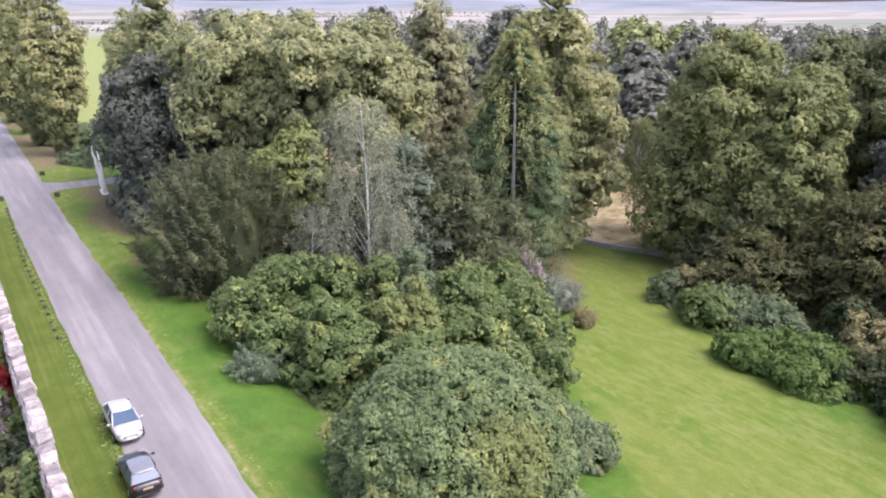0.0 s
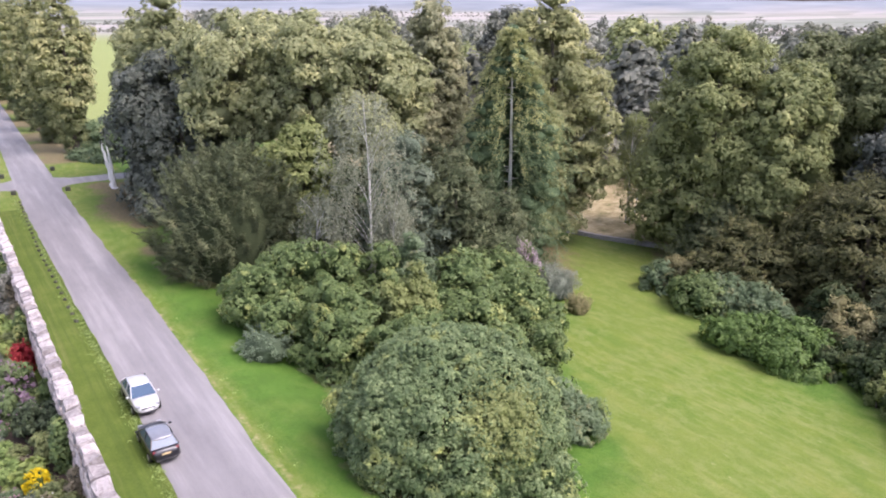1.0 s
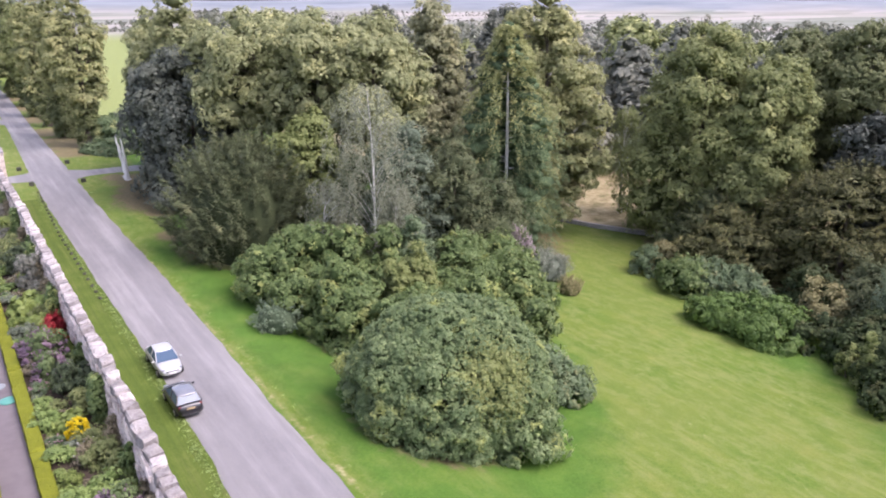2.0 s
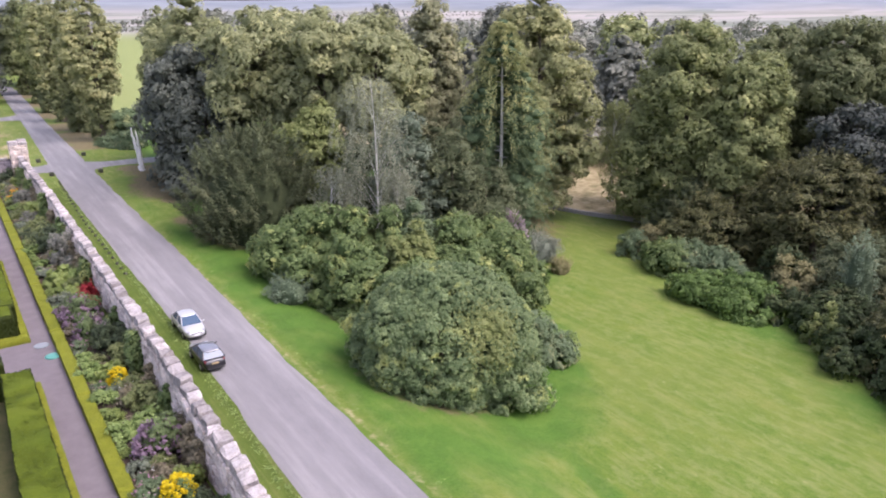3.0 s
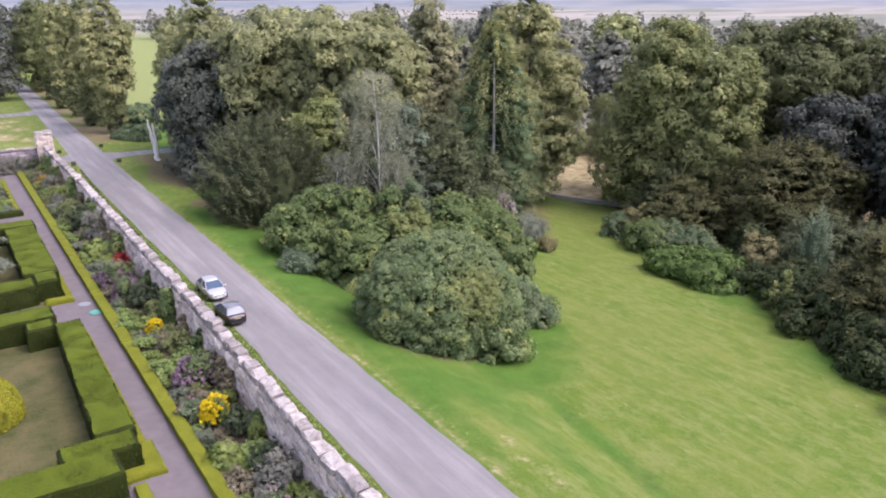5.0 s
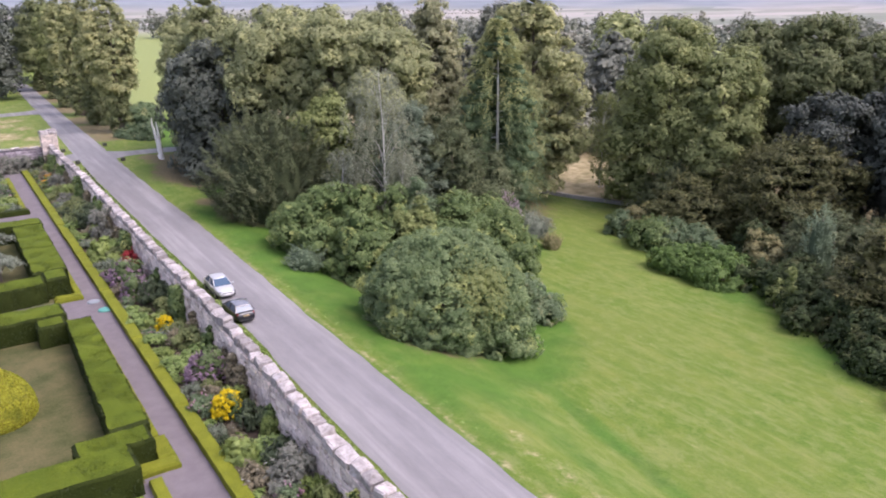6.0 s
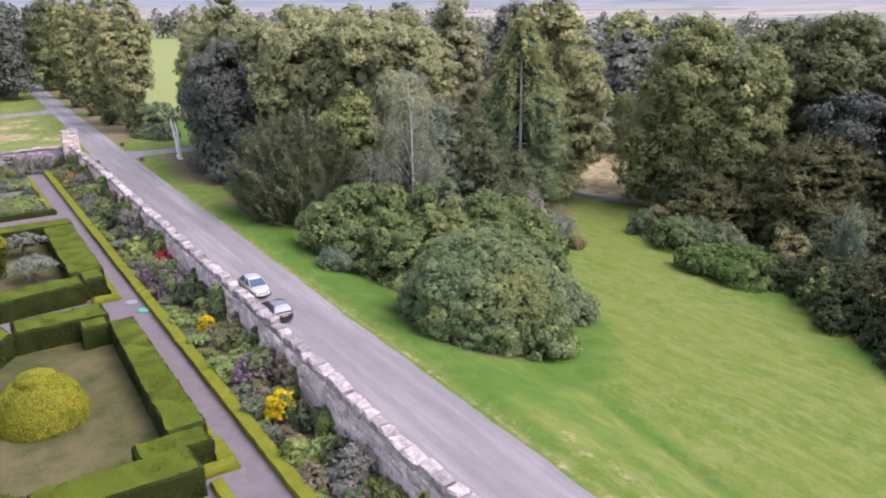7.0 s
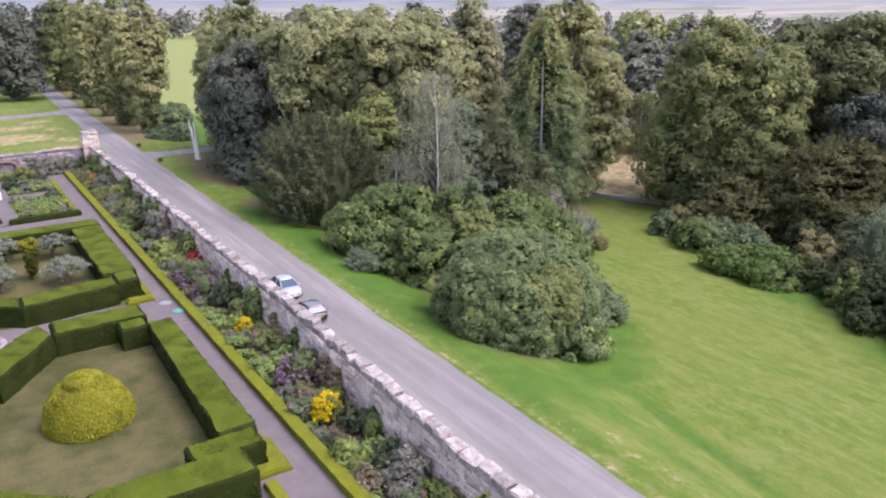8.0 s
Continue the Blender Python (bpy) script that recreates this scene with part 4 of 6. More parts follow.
full_tree("lime_tree", 60.6, 94.0, gz(60.6, 94.0), 28.8, 6.0, L_TIRED, "column", 0.08, 0.5, 0.26, label="tall lime tree with tired olive leaves", group="parkland limes")
full_tree("lime_tree", 71.6, 79.8, gz(71.6, 79.8), 29.8, 7.4, L_LIME2, "lime", 0.05, 0.5, 0.26, label="tall broad lime tree at the edge of the lawn", group="parkland limes", lobes=0.2)
for x, y, top, r in [(79, 142, 27.0, 5.0), (95, 121, 26, 5), (96, 120, 27, 6), (66, 118, 23, 6)]:
    broad_tree("pine_tree", x, y, gz(x, y), top, r, L_FAR, "round", 0.35, 0.7, 0.9, 0.28, label="distant pine with a broad top, greyed for haze", group="far pines", category="pine")
# yews and conifers
plume_tree("yew_tree", 24.4, 78.5, gz(24.4, 78.5), 13.4, 9.4, L_YEW, "dome", 0.95, 360, 74, 0.95, 4.6, 0.45, 0.13, label="wide spreading dark yew with feathery branches sweeping the grass")
def fir(x, y, top, r, label):
    """A tall fir: pale trunk, layered boughs that sweep out and down, hanging sprays, and a bare line up one side."""
    reseed(x, y)
    z = gz(x, y)
    h = top - z
    ob = tagged(empty("fir_tree", x, y, z), label, "fir")
    n = 330
    u = np.clip(((np.arange(n) + 0.5) / n) ** 0.92 + rng.normal(size=n) * 0.012, 0.02, 0.985)
    th = np.arange(n) * 2.399963 + rng.normal(size=n) * 0.25
    reach = r * np.minimum(1.0, ((1.02 - u) / 0.40) ** 0.82) * (0.84 + 0.16 * smooth01(u / 0.4)) * (1 + 0.10 * np.sin(2 * th + 1.1 + u * 5)) * rng.uniform(0.74, 1.14, n)
    off = np.abs((np.degrees(th) - 231 + 180) % 360 - 180)
    gap = (u > 0.33) & (u < 0.8)
    ok = ~(gap & (off < 9))
    u, th, reach, off, gap = u[ok], th[ok], reach[ok], off[ok], gap[ok]
    n = len(u)
    way = np.stack([np.cos(th), np.sin(th), np.zeros(n)], 1)
    across = np.stack([-np.sin(th), np.cos(th), np.zeros(n)], 1)
    root = np.stack([np.zeros(n), np.zeros(n), u * h], 1)
    fall = 0.10 + 0.34 * (1 - u)
    per = 11
    own = np.repeat(np.arange(n), per)
    v = np.tile(np.linspace(0.28, 1.0, per), n) + rng.normal(size=n * per) * 0.03
    side = np.where(rng.random(n * per) < 0.5, -1.0, 1.0)
    p = root[own] + way[own] * (reach[own] * v)[:, None] - np.array([0, 0, 1.0]) * (fall[own] * reach[own] * v ** 1.6)[:, None]
    p += across[own] * (side * reach[own] * 0.16 * (1.1 - v) * rng.random(n * per))[:, None]
    ax = unit(way[own] * 0.55 + across[own] * (side * 0.75 * (1.05 - v))[:, None] - np.array([0, 0, 1.0]) * (0.28 + 0.3 * (1 - u[own]))[:, None] + rng.normal(size=(n * per, 3)) * 0.16)
    ln = (0.75 + 0.17 * reach[own]) * rng.uniform(0.7, 1.3, n * per)
    q = plumes(p, ax, ln, 0.20 + 0.03 * reach[own], 17, 0.42, 0.30, 0.32, 0.45).reshape(-1, 4, 3)
    mid = q.mean(axis=1)
    ahead = mid[:, 0] * math.cos(math.radians(231)) + mid[:, 1] * math.sin(math.radians(231))
    beside = -mid[:, 0] * math.sin(math.radians(231)) + mid[:, 1] * math.cos(math.radians(231))
    hide = (ahead > 0.1) & (beside < 0.42) & (beside > -0.42 - 0.08 * np.maximum(ahead, 0) ** 0.5) & (mid[:, 2] > h * 0.36) & (mid[:, 2] < h * 0.8) & (rng.random(len(mid)) < 0.55 + 0.45 * (np.sin(mid[:, 2] * 1.9) > -0.3))
    q, mid = q[~hide], mid[~hide]
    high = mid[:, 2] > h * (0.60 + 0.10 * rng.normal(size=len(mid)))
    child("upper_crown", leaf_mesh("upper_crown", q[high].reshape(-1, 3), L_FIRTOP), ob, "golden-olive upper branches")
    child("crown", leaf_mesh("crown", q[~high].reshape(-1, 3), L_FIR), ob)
    deep = ~(gap & (off < 60))
    for part_ in (0.40, 0.62):
        c = root[deep] + way[deep] * (reach[deep] * part_)[:, None] - np.array([0, 0, 0.7]) * (fall[deep] * reach[deep] * part_)[:, None]
        child("inner_crown", cores("inner_crown", c, np.stack([reach[deep] * 0.2, reach[deep] * 0.2, 0.25 + reach[deep] * 0.07], 1), INNER_SHADE[L_FIR.name], True), ob)
    t = np.linspace(0, 1, 14)
    trunk = np.stack([0.12 * np.sin(t * 5), 0.12 * np.cos(t * 4), t * h * 0.97 - 0.2], 1)
    limbs = [tube(trunk, 0.36 * (1 - 0.85 * t), 9)]
    for k in np.flatnonzero(off > 100)[::3]:
        limbs.append(limb(root[k], root[k] + way[k] * reach[k] * 0.8 - np.array([0, 0, fall[k] * reach[k] * 0.7]), 0.035 + 0.008 * reach[k], 0.06))
    child("trunk", tubes_mesh("trunk", limbs, FIR_BARK), ob, "pale grey bare trunk")
    return ob


fir(58.8, 72.6, 25.4, 6.6, "tall fir with layered drooping branches and a pale bare trunk")
# right-hand wood edge
full_tree("sycamore_tree", 88.4, 64.6, gz(88.4, 64.6), 26.2, 8.5, L_MAPLE, "dome", 0.02, 0.5, 0.26, label="great sycamore with a dense rounded olive-green crown", group="sycamores at the wood edge", lobes=0.14)
full_tree("sycamore_tree", 89.5, 55.0, gz(89.5, 55), 19.4, 6.0, L_MAPLE, "round", 0.08, 0.5, 0.26, label="rounded sycamore with pale upper leaves", group="sycamores at the wood edge")
for x, y, top, r in [(102.0, 59.0, 24.2, 6.4), (106.0, 51.0, 25.4, 7.2), (113, 43, 22.5, 6.5), (112, 62, 22, 7)]:
    full_tree("sycamore_tree", x, y, gz(x, y), top, r, L_MAPLE2, "round", 0.08, 0.5, 0.26, label="sycamore in the wood, its clumped green foliage darkened for shade", group="sycamores at the wood edge")
for x, y, top, r in [(98.6, 41.2, 16.0, 8.2), (104, 30, 18.5, 9.0), (96, 20, 13, 7.5)]:
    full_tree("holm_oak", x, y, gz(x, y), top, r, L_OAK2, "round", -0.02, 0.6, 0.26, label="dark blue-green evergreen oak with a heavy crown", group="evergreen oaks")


def spread_yew(x, y, top, r, mat, label, bough=1.3, flat=0.55, leaf=0.6, reach=2.2, rise=0.25, name="yew_tree", category="yew"):
    """A yew with layered, outward-sweeping boughs of dark needles."""
    reseed(x, y)
    z = gz(x, y)
    h = top - z
    ob = tagged(empty(name, x, y, z), label, category, "yews" if category == "yew" else "")
    inner, v, b = bough_crown(r * 0.93, h * 0.96, "dome", bough, leaf, mat, 1.1, 0.16, flat, 0.15, 0.3, 0.5, 0.35)
    m = len(b) * 3
    i = rng.integers(0, len(b), m)
    out = unit((b[i] - np.array([0, 0, h * 0.2])) * np.array([1, 1, 0.5]) + rng.normal(size=(m, 3)) * r * 0.25)
    ax = unit(out + np.array([0, 0, rise]))
    ln = reach * rng.uniform(0.6, 1.3, m)
    v = np.concatenate([v, plumes(b[i] + out * bough * 0.5, ax, ln, np.full(m, 0.3), 22, leaf * 0.85, 0.22, 0.12, 0.4)])
    pp, rr = stem(h * 0.7, max(0.15, r * 0.05))
    child("trunk", tubes_mesh("trunk", [tube(pp, rr, 8)], BARK), ob)
    child("inner_crown", inner, ob)
    child("crown", leaf_mesh("crown", v, mat), ob)
    return ob


def birch(x, y, top, r, strands, stems=1, label="", mat=L_BIRCH):
    """A weeping birch: white stem, ascending limbs and thin hanging strands."""
    reseed(x, y)
    z = gz(x, y)
    h = top - z
    ob = tagged(empty("birch_tree", x, y, z), label, "birch", "birches")
    tb = []
    for k in range(stems):
        p, rr = stem(h * 0.97, (0.035 * r + 0.06) / stems ** 0.5, 0.5, 9, 0.08)
        p[:, 0] += (k - (stems - 1) / 2) * 0.9
        tb.append((p, rr))
    u = rng.uniform(0.26, 1.0, strands)
    th = rng.uniform(0, 6.28, strands)
    rr = r * np.sqrt(np.clip(1 - np.abs((u - 0.6) / 0.42) ** 3.2, 0.02, 1)) * (1 + 0.22 * np.sin(3 * th + u * 7)) * rng.uniform(0.05, 1.25, strands) ** 0.5
    start = np.stack([rr * np.cos(th), rr * np.sin(th), h * (0.10 + 0.9 * u)], 1)
    ax = unit(np.stack([np.cos(th) * 0.18, np.sin(th) * 0.18, np.full(strands, -1.0)], 1))
    ln = rng.uniform(0.1, 0.2, strands) * h * (0.6 + 0.6 * (1 - u))
    ln = np.minimum(ln, start[:, 2] - 0.2)
    side = -start[:, 0] * math.sin(math.radians(239)) + start[:, 1] * math.cos(math.radians(239))
    ahead = start[:, 0] * math.cos(math.radians(239)) + start[:, 1] * math.sin(math.radians(239))
    open_side = ~((ahead > 0) & (np.abs(side) < 0.45) & (u < 0.85))
    v = plumes(start[open_side], ax[open_side], ln[open_side], np.full(open_side.sum(), 0.34), 26, 0.26, 0.42, 0.0, 0.8)
    limbs = [tube(p, rr, 8) for p, rr in tb]
    p = tb[0][0]
    for i in rng.choice(strands, 26, replace=False):
        t = np.clip(start[i][2] / h - 0.12, 0.15, 0.95)
        a = np.array([np.interp(t, np.linspace(0, 1, len(p)), p[:, j]) for j in range(3)])
        limbs.append(limb(a, start[i], 0.03, 0.1))
    child("trunk", tubes_mesh("trunk", limbs, PALE_BARK), ob, "white peeling birch trunk")
    child("crown", leaf_mesh("crown", v, mat), ob, "hanging strands of small grey-green leaves")
    return ob


spread_yew(46.2, 66.5, 13.4, 5.0, L_YEW, "dark pointed yew among the taller trees")
spread_yew(51.5, 66.0, 9.0, 4.2, L_YEW, "dark green yew among the taller trees")
spread_yew(38.5, 72.0, 13.0, 6.0, L_YEW, "dark yew filling the gap behind the birch")
spread_yew(88.0, 41.0, 9.6, 9.4, L_YEWG, "bronzed yew with long layered branches at the wood edge")
spread_yew(78.5, 50.5, 2.4, 6.6, L_YEWG, "low spreading dark yew below the sycamore")
spread_yew(82, 57, 3.5, 5.5, L_YEW, "low spreading dark yew below the sycamore")
spread_yew(70.5, 12.5, 6.0, 7.6, L_YEWG, "rounded bronze-green yew behind the shrubs")
spread_yew(78, 28, 3.0, 6.0, L_YEW, "dark yew in the shade of the oaks")
spread_yew(72, 1.5, 6.0, 8.0, L_YEWG, "rounded bronze-green yew behind the shrubs")
spread_yew(67.2, 15.5, 6.6, 5.6, L_YEWG, "bronze-green yew rising behind the hollies")
spread_yew(62.5, 8.0, 4.6, 5.4, L_YEWG, "bronze-green yew rising behind the hollies")
spread_yew(29.5, 90.0, 12.5, 5.5, L_YEW, "dark yew under the limes")
spread_yew(37.0, 83.0, 12.5, 5.5, L_YEW, "dark yew under the limes")
spread_yew(50.5, 76.0, 12.0, 5.5, L_YEW, "dark yew under the limes")
spread_yew(39.6, 66.4, 15.6, 4.3, L_SPRUCE, "soft blue-green conifer with drooping boughs", 1.2, 0.6, 0.5, 1.8, -0.2, "blue_conifer", "conifer")
birch(32.4, 62.1, 20.4, 3.7, 760, 1, "tall weeping birch with grey-green hanging leaves and white trunk")
birch(35.6, 61.8, 9.6, 1.9, 240, 1, "smaller weeping birch beside the tall one")
birch(28.4, 64.2, 10.4, 2.3, 260, 1, "smaller weeping birch beside the tall one")
birch(89.4, 79.6, 11.5, 2.4, 620, 3, "slender olive-green birches at the meadow edge", L_YELLOW)

# the clipped dome and the rhododendrons round it
mound("dome_shrub", 24.2, 35.4, gz(24.2, 35.4), 7.7, 7.4, L_DOME, 0.22, 0.7, "tuck", "great rounded evergreen shrub on the lawn", cover=1.5, lobes=0.04, proud=0.15, gap=0.95, patch=(0.2, -5.6, 6.2, 2.6, L_YELLOW))
SH = "shrubs round the dome"
for x, y, top, r, m, lb in [
    (27.6, 30.4, 1.6, 3.3, L_DOME, "low spreading shrub at the foot of the great dome"),
    (20.9, 31.9, -0.2, 1.9, L_YELLOW, "yellow-tinged low growth at the foot of the dome"),
    (33.4, 36.4, 1.8, 3.3, L_GLAUC, "soft grey-green shrub beside the dome"),
    (35.8, 36.0, -0.9, 2.7, L_GLAUC, "low grey-green shrub spilling onto the lawn"),
    (22.8, 62.2, 6.9, 4.6, L_RHODO, "tall green rhododendron with leathery leaves"),
    (21.8, 57.2, 4.6, 3.4, L_RHODO, "rhododendron reaching down to the grass"),
    (26.6, 58.6, 7.5, 4.4, L_RHODO, "broad green rhododendron with leathery leaves"),
    (24.4, 52.2, 5.4, 4.2, L_RHODO, "rhododendron reaching down to the grass"),
    (30.4, 56.4, 7.2, 3.8, L_RHODO, "broad green rhododendron with leathery leaves"),
    (28.4, 46.8, 4.6, 3.8, L_RHODO, "green rhododendron behind the dome"),
    (31.2, 50.8, 6.4, 2.7, L_YELLOW, "yellow-green shrub among the rhododendrons"),
    (28.6, 50.6, 5.9, 1.9, L_YELLOW, "yellow-green shrub among the rhododendrons"),
    (33.6, 55.4, 8.0, 2.3, L_GLAUC, "loose grey-green shrub with pinkish tips"),
    (37.6, 52.6, 5.8, 4.5, L_RHODO, "broad green rhododendron beside the lawn"),
    (34.2, 46.8, 4.2, 4.0, L_RHODO, "green rhododendron behind the dome"),
    (42.4, 50.2, 2.6, 4.0, L_RHODO, "broad green rhododendron beside the lawn"),
    (39.6, 44.2, 0.6, 3.2, L_RHODO, "low rhododendron at the lawn edge"),
    (45.6, 50.4, -0.2, 2.8, L_RHODO, "low rhododendron at the lawn edge"),
    (46.6, 57.4, 2.8, 3.8, L_RHODO, "green rhododendron below the conifers"),
    (49.2, 57.8, -0.8, 2.8, L_GLAUC, "grey-green shrub below the fir"),
]:
    mound("rhododendron" if m is L_RHODO else "shrub", x, y, gz(x, y), top, r * 0.97, m, 0.26 if y < 40 else 0.32, 1.25 if r > 3 else 0.8, "dome", lb, SH)
plume_tree("blue_juniper", 18.6, 55.2, gz(18.6, 55.2), 1.6, 2.7, L_BLUE, "dome", 0.3, 70, 30, 0.25, 1.4, 0.3, label="prostrate blue-grey juniper on the grass", category="juniper")
plume_tree("smoke_bush", 52.5, 62.6, gz(52.5, 62.6), 1.7, 2.6, L_SMOKE, "dome", 0.26, 220, 40, 0.8, 1.0, 0.32, 0.5, label="mauve smoke bush in hazy plume", category="shrub")
plume_tree("low_shrub", 56.2, 61.8, gz(56.2, 61.8), -1.9, 3.7, L_SAGEY, "dome", 0.26, 240, 40, 0.8, 1.0, 0.32, 0.3, label="wispy grey-green low shrub at the lawn edge", category="shrub")
plume_tree("low_shrub", 55.6, 55.6, gz(55.6, 55.6), -3.3, 1.7, L_PINK, "dome", 0.22, 60, 40, 0.9, 0.8, 0.22, 0.25, label="reddish-brown withered perennial at the lawn edge", category="shrub")
# shrubs along the far side of the lawn
WE = "shrubs along the wood edge"
for x, y, top, r, m, lb in [
    (70.4, 56.8, -1.9, 2.9, L_GLAUC, "rounded grey-green shrub at the wood edge"),
    (73.0, 56.4, -2.0, 1.8, L_PINK, "cream and buff withered shrub"),
    (68.8, 50.2, -2.2, 3.2, L_RHODO, "rounded olive-green shrub at the wood edge"),
    (72.4, 46.8, -2.0, 3.7, L_GLAUC, "soft grey-green shrub at the wood edge"),
    (71.2, 42.6, -2.2, 3.2, L_GLAUC, "soft green shrub between its neighbours"),
    (64.8, 39.2, -2.6, 4.2, L_BRIGHT, "bright green mounded shrub beside the lawn"),
    (66.0, 34.8, -2.4, 4.4, L_BRIGHT, "bright green mounded shrub beside the lawn"),
    (67.6, 30.4, -2.6, 3.2, L_DARK, "dark green shrub beside the lawn"),
    (71.8, 33.8, 0.4, 2.3, L_PINK, "cream and pink withered shrub below the yews"),
    (75.0, 36.5, -0.9, 3.2, L_DARK, "dark green shrub below the yews"),
    (68.3, 25.2, -1.2, 4.6, L_DARK, "dark holly-like shrub mass at the wood edge"),
    (63.4, 18.6, -1.2, 5.2, L_DARK, "dark holly-like shrub mass at the wood edge"),
    (59.0, 9.8, -0.9, 5.4, L_DARK, "dark holly-like shrub mass at the wood edge"),
    (56.2, 0.3, 0.4, 5.6, L_DARK, "dark holly-like shrub mass at the wood edge"),
    (62.3, 23.4, -0.4, 0.85, L_YELLOW, "small bright yellow-green sapling"),
    (63.2, 25.6, -2.2, 0.9, L_YELLOW, "small bright yellow-green sapling"),
]:
    mound("shrub", x, y, gz(x, y), top, r * 0.97, m, 0.36 if r > 2 else 0.24, 1.1 if r > 2 else 0.5, "dome", lb, WE)
plume_tree("blue_spruce", 71.2, 26.0, gz(71.2, 26), 5.2, 3.2, L_BLUE, "dome", 0.28, 70, 52, 1.3, 2.4, 0.42, 0.45, label="young blue-grey spruce with upright tips", category="spruce")

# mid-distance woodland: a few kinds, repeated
kinds = [full_tree("woodland_tree", 118, 104, gz(118, 104), 15, 6.5, L_FAR, "round", 0.02, 1.7, 0.34, label="grey-green woodland tree beyond the meadow, paled for haze", group="woodland"),
         full_tree("woodland_tree", 105, 108, gz(105, 108), 12, 6.0, L_FAR, "round", 0.0, 1.7, 0.34, label="grey-green woodland tree beyond the meadow, paled for haze", group="woodland"),
         full_tree("woodland_tree", 130, 118, gz(130, 118), 21, 6.0, L_FAR, "column", 0.15, 1.7, 0.34, label="tall woodland tree beyond the meadow, greyed for haze", group="woodland"),
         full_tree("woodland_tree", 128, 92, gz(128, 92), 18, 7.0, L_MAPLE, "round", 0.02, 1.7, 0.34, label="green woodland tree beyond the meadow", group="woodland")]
wr = random.Random(5)
made = [(118, 104), (105, 108), (130, 118), (128, 92)]
while len(made) < 32:
    x, y = wr.uniform(96, 230), wr.uniform(40, 215)
    d = (x - 78.5) * 0.895 + (y - 77.5) * 0.447
    if d < 36 or (d < 60 and abs((x - 78.5) * -0.447 + (y - 77.5) * 0.895 - 22) < 9) or y / x > 1.45 or any(math.hypot(x - a, y - b) < 8.5 for a, b in made) or math.hypot(x - 110, y - 50) < 16:
        continue
    made.append((x, y))
    t = copy_thing(kinds[wr.randrange(4)], pose(x, y, gz(x, y), 0, 0, wr.uniform(0, 360)))
    s = wr.uniform(0.75, 1.15)
    t.scale = (s, s, s)

# far woods and hedgerow trees
fv, fr = [], np.random.default_rng(11)
eye = np.array([-5.0, -10.0])
spots_ = []
for _ in range(950):
    d = 250 + 1900 * fr.random() ** 2.2
    a = radians(fr.uniform(1, 68))
    deg = math.degrees(a)
    if 3.5 < deg < 16 and d < 1200 or d < 330 and deg < 24:
        continue
    p = eye + d * np.array([math.sin(a), math.cos(a)])
    if noise.noise((p[0] * 0.006, p[1] * 0.006, 1.0)) < (-0.02 if d < 700 else 0.12):
        continue
    spots_.append((p[0], p[1], d))
for i in range(7):
    a, d = radians(13.0 + 0.28 * i), 585 + 9 * (i % 3)
    spots_.append((eye[0] + d * math.sin(a), eye[1] + d * math.cos(a), 590))
for x, y, d in spots_:
    h, r = fr.uniform(11, 22) * (1 if d < 900 else 0.7), fr.uniform(4.5, 8)
    k = 150 if d < 600 else 70
    dr = unit(fr.normal(size=(k, 3)) + np.array([0, 0, 0.4]))
    c = np.array([x, y, gz(x, y) + h * 0.55]) + dr * np.array([r, r, h * 0.48]) * fr.uniform(0.75, 1.05, (k, 1)) * (1 + 0.2 * np.sin(dr[:, :1] * 5 + x))
    ln = fr.uniform(1.6, 3.0, k) * (1 if d < 600 else 1.5)
    fv.append(leaves(c, dr + fr.normal(size=(k, 3)) * 0.4, fr.normal(size=(k, 3)), ln, ln * 0.75))
for row_ in range(9):
    d0, a0, span, lean = 1250 + 230 * row_, fr.uniform(2, 50), fr.uniform(10, 26), fr.uniform(-9, 9)
    for t_ in np.arange(0, span, 0.42):
        a, d = radians(a0 + t_), d0 + lean * t_ * 3
        x, y = eye[0] + d * math.sin(a), eye[1] + d * math.cos(a)
        h = fr.uniform(5, 12)
        c = np.array([x, y, gz(x, y) + h * 0.45]) + fr.normal(size=(9, 3)) * np.array([5, 5, h * 0.25])
        ln = fr.uniform(4, 7, 9)
        fv.append(leaves(c, fr.normal(size=(9, 3)) + np.array([0, 0, 0.6]), fr.normal(size=(9, 3)), ln, ln * 0.8))
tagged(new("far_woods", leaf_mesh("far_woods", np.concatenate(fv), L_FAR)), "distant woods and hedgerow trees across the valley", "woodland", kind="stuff")


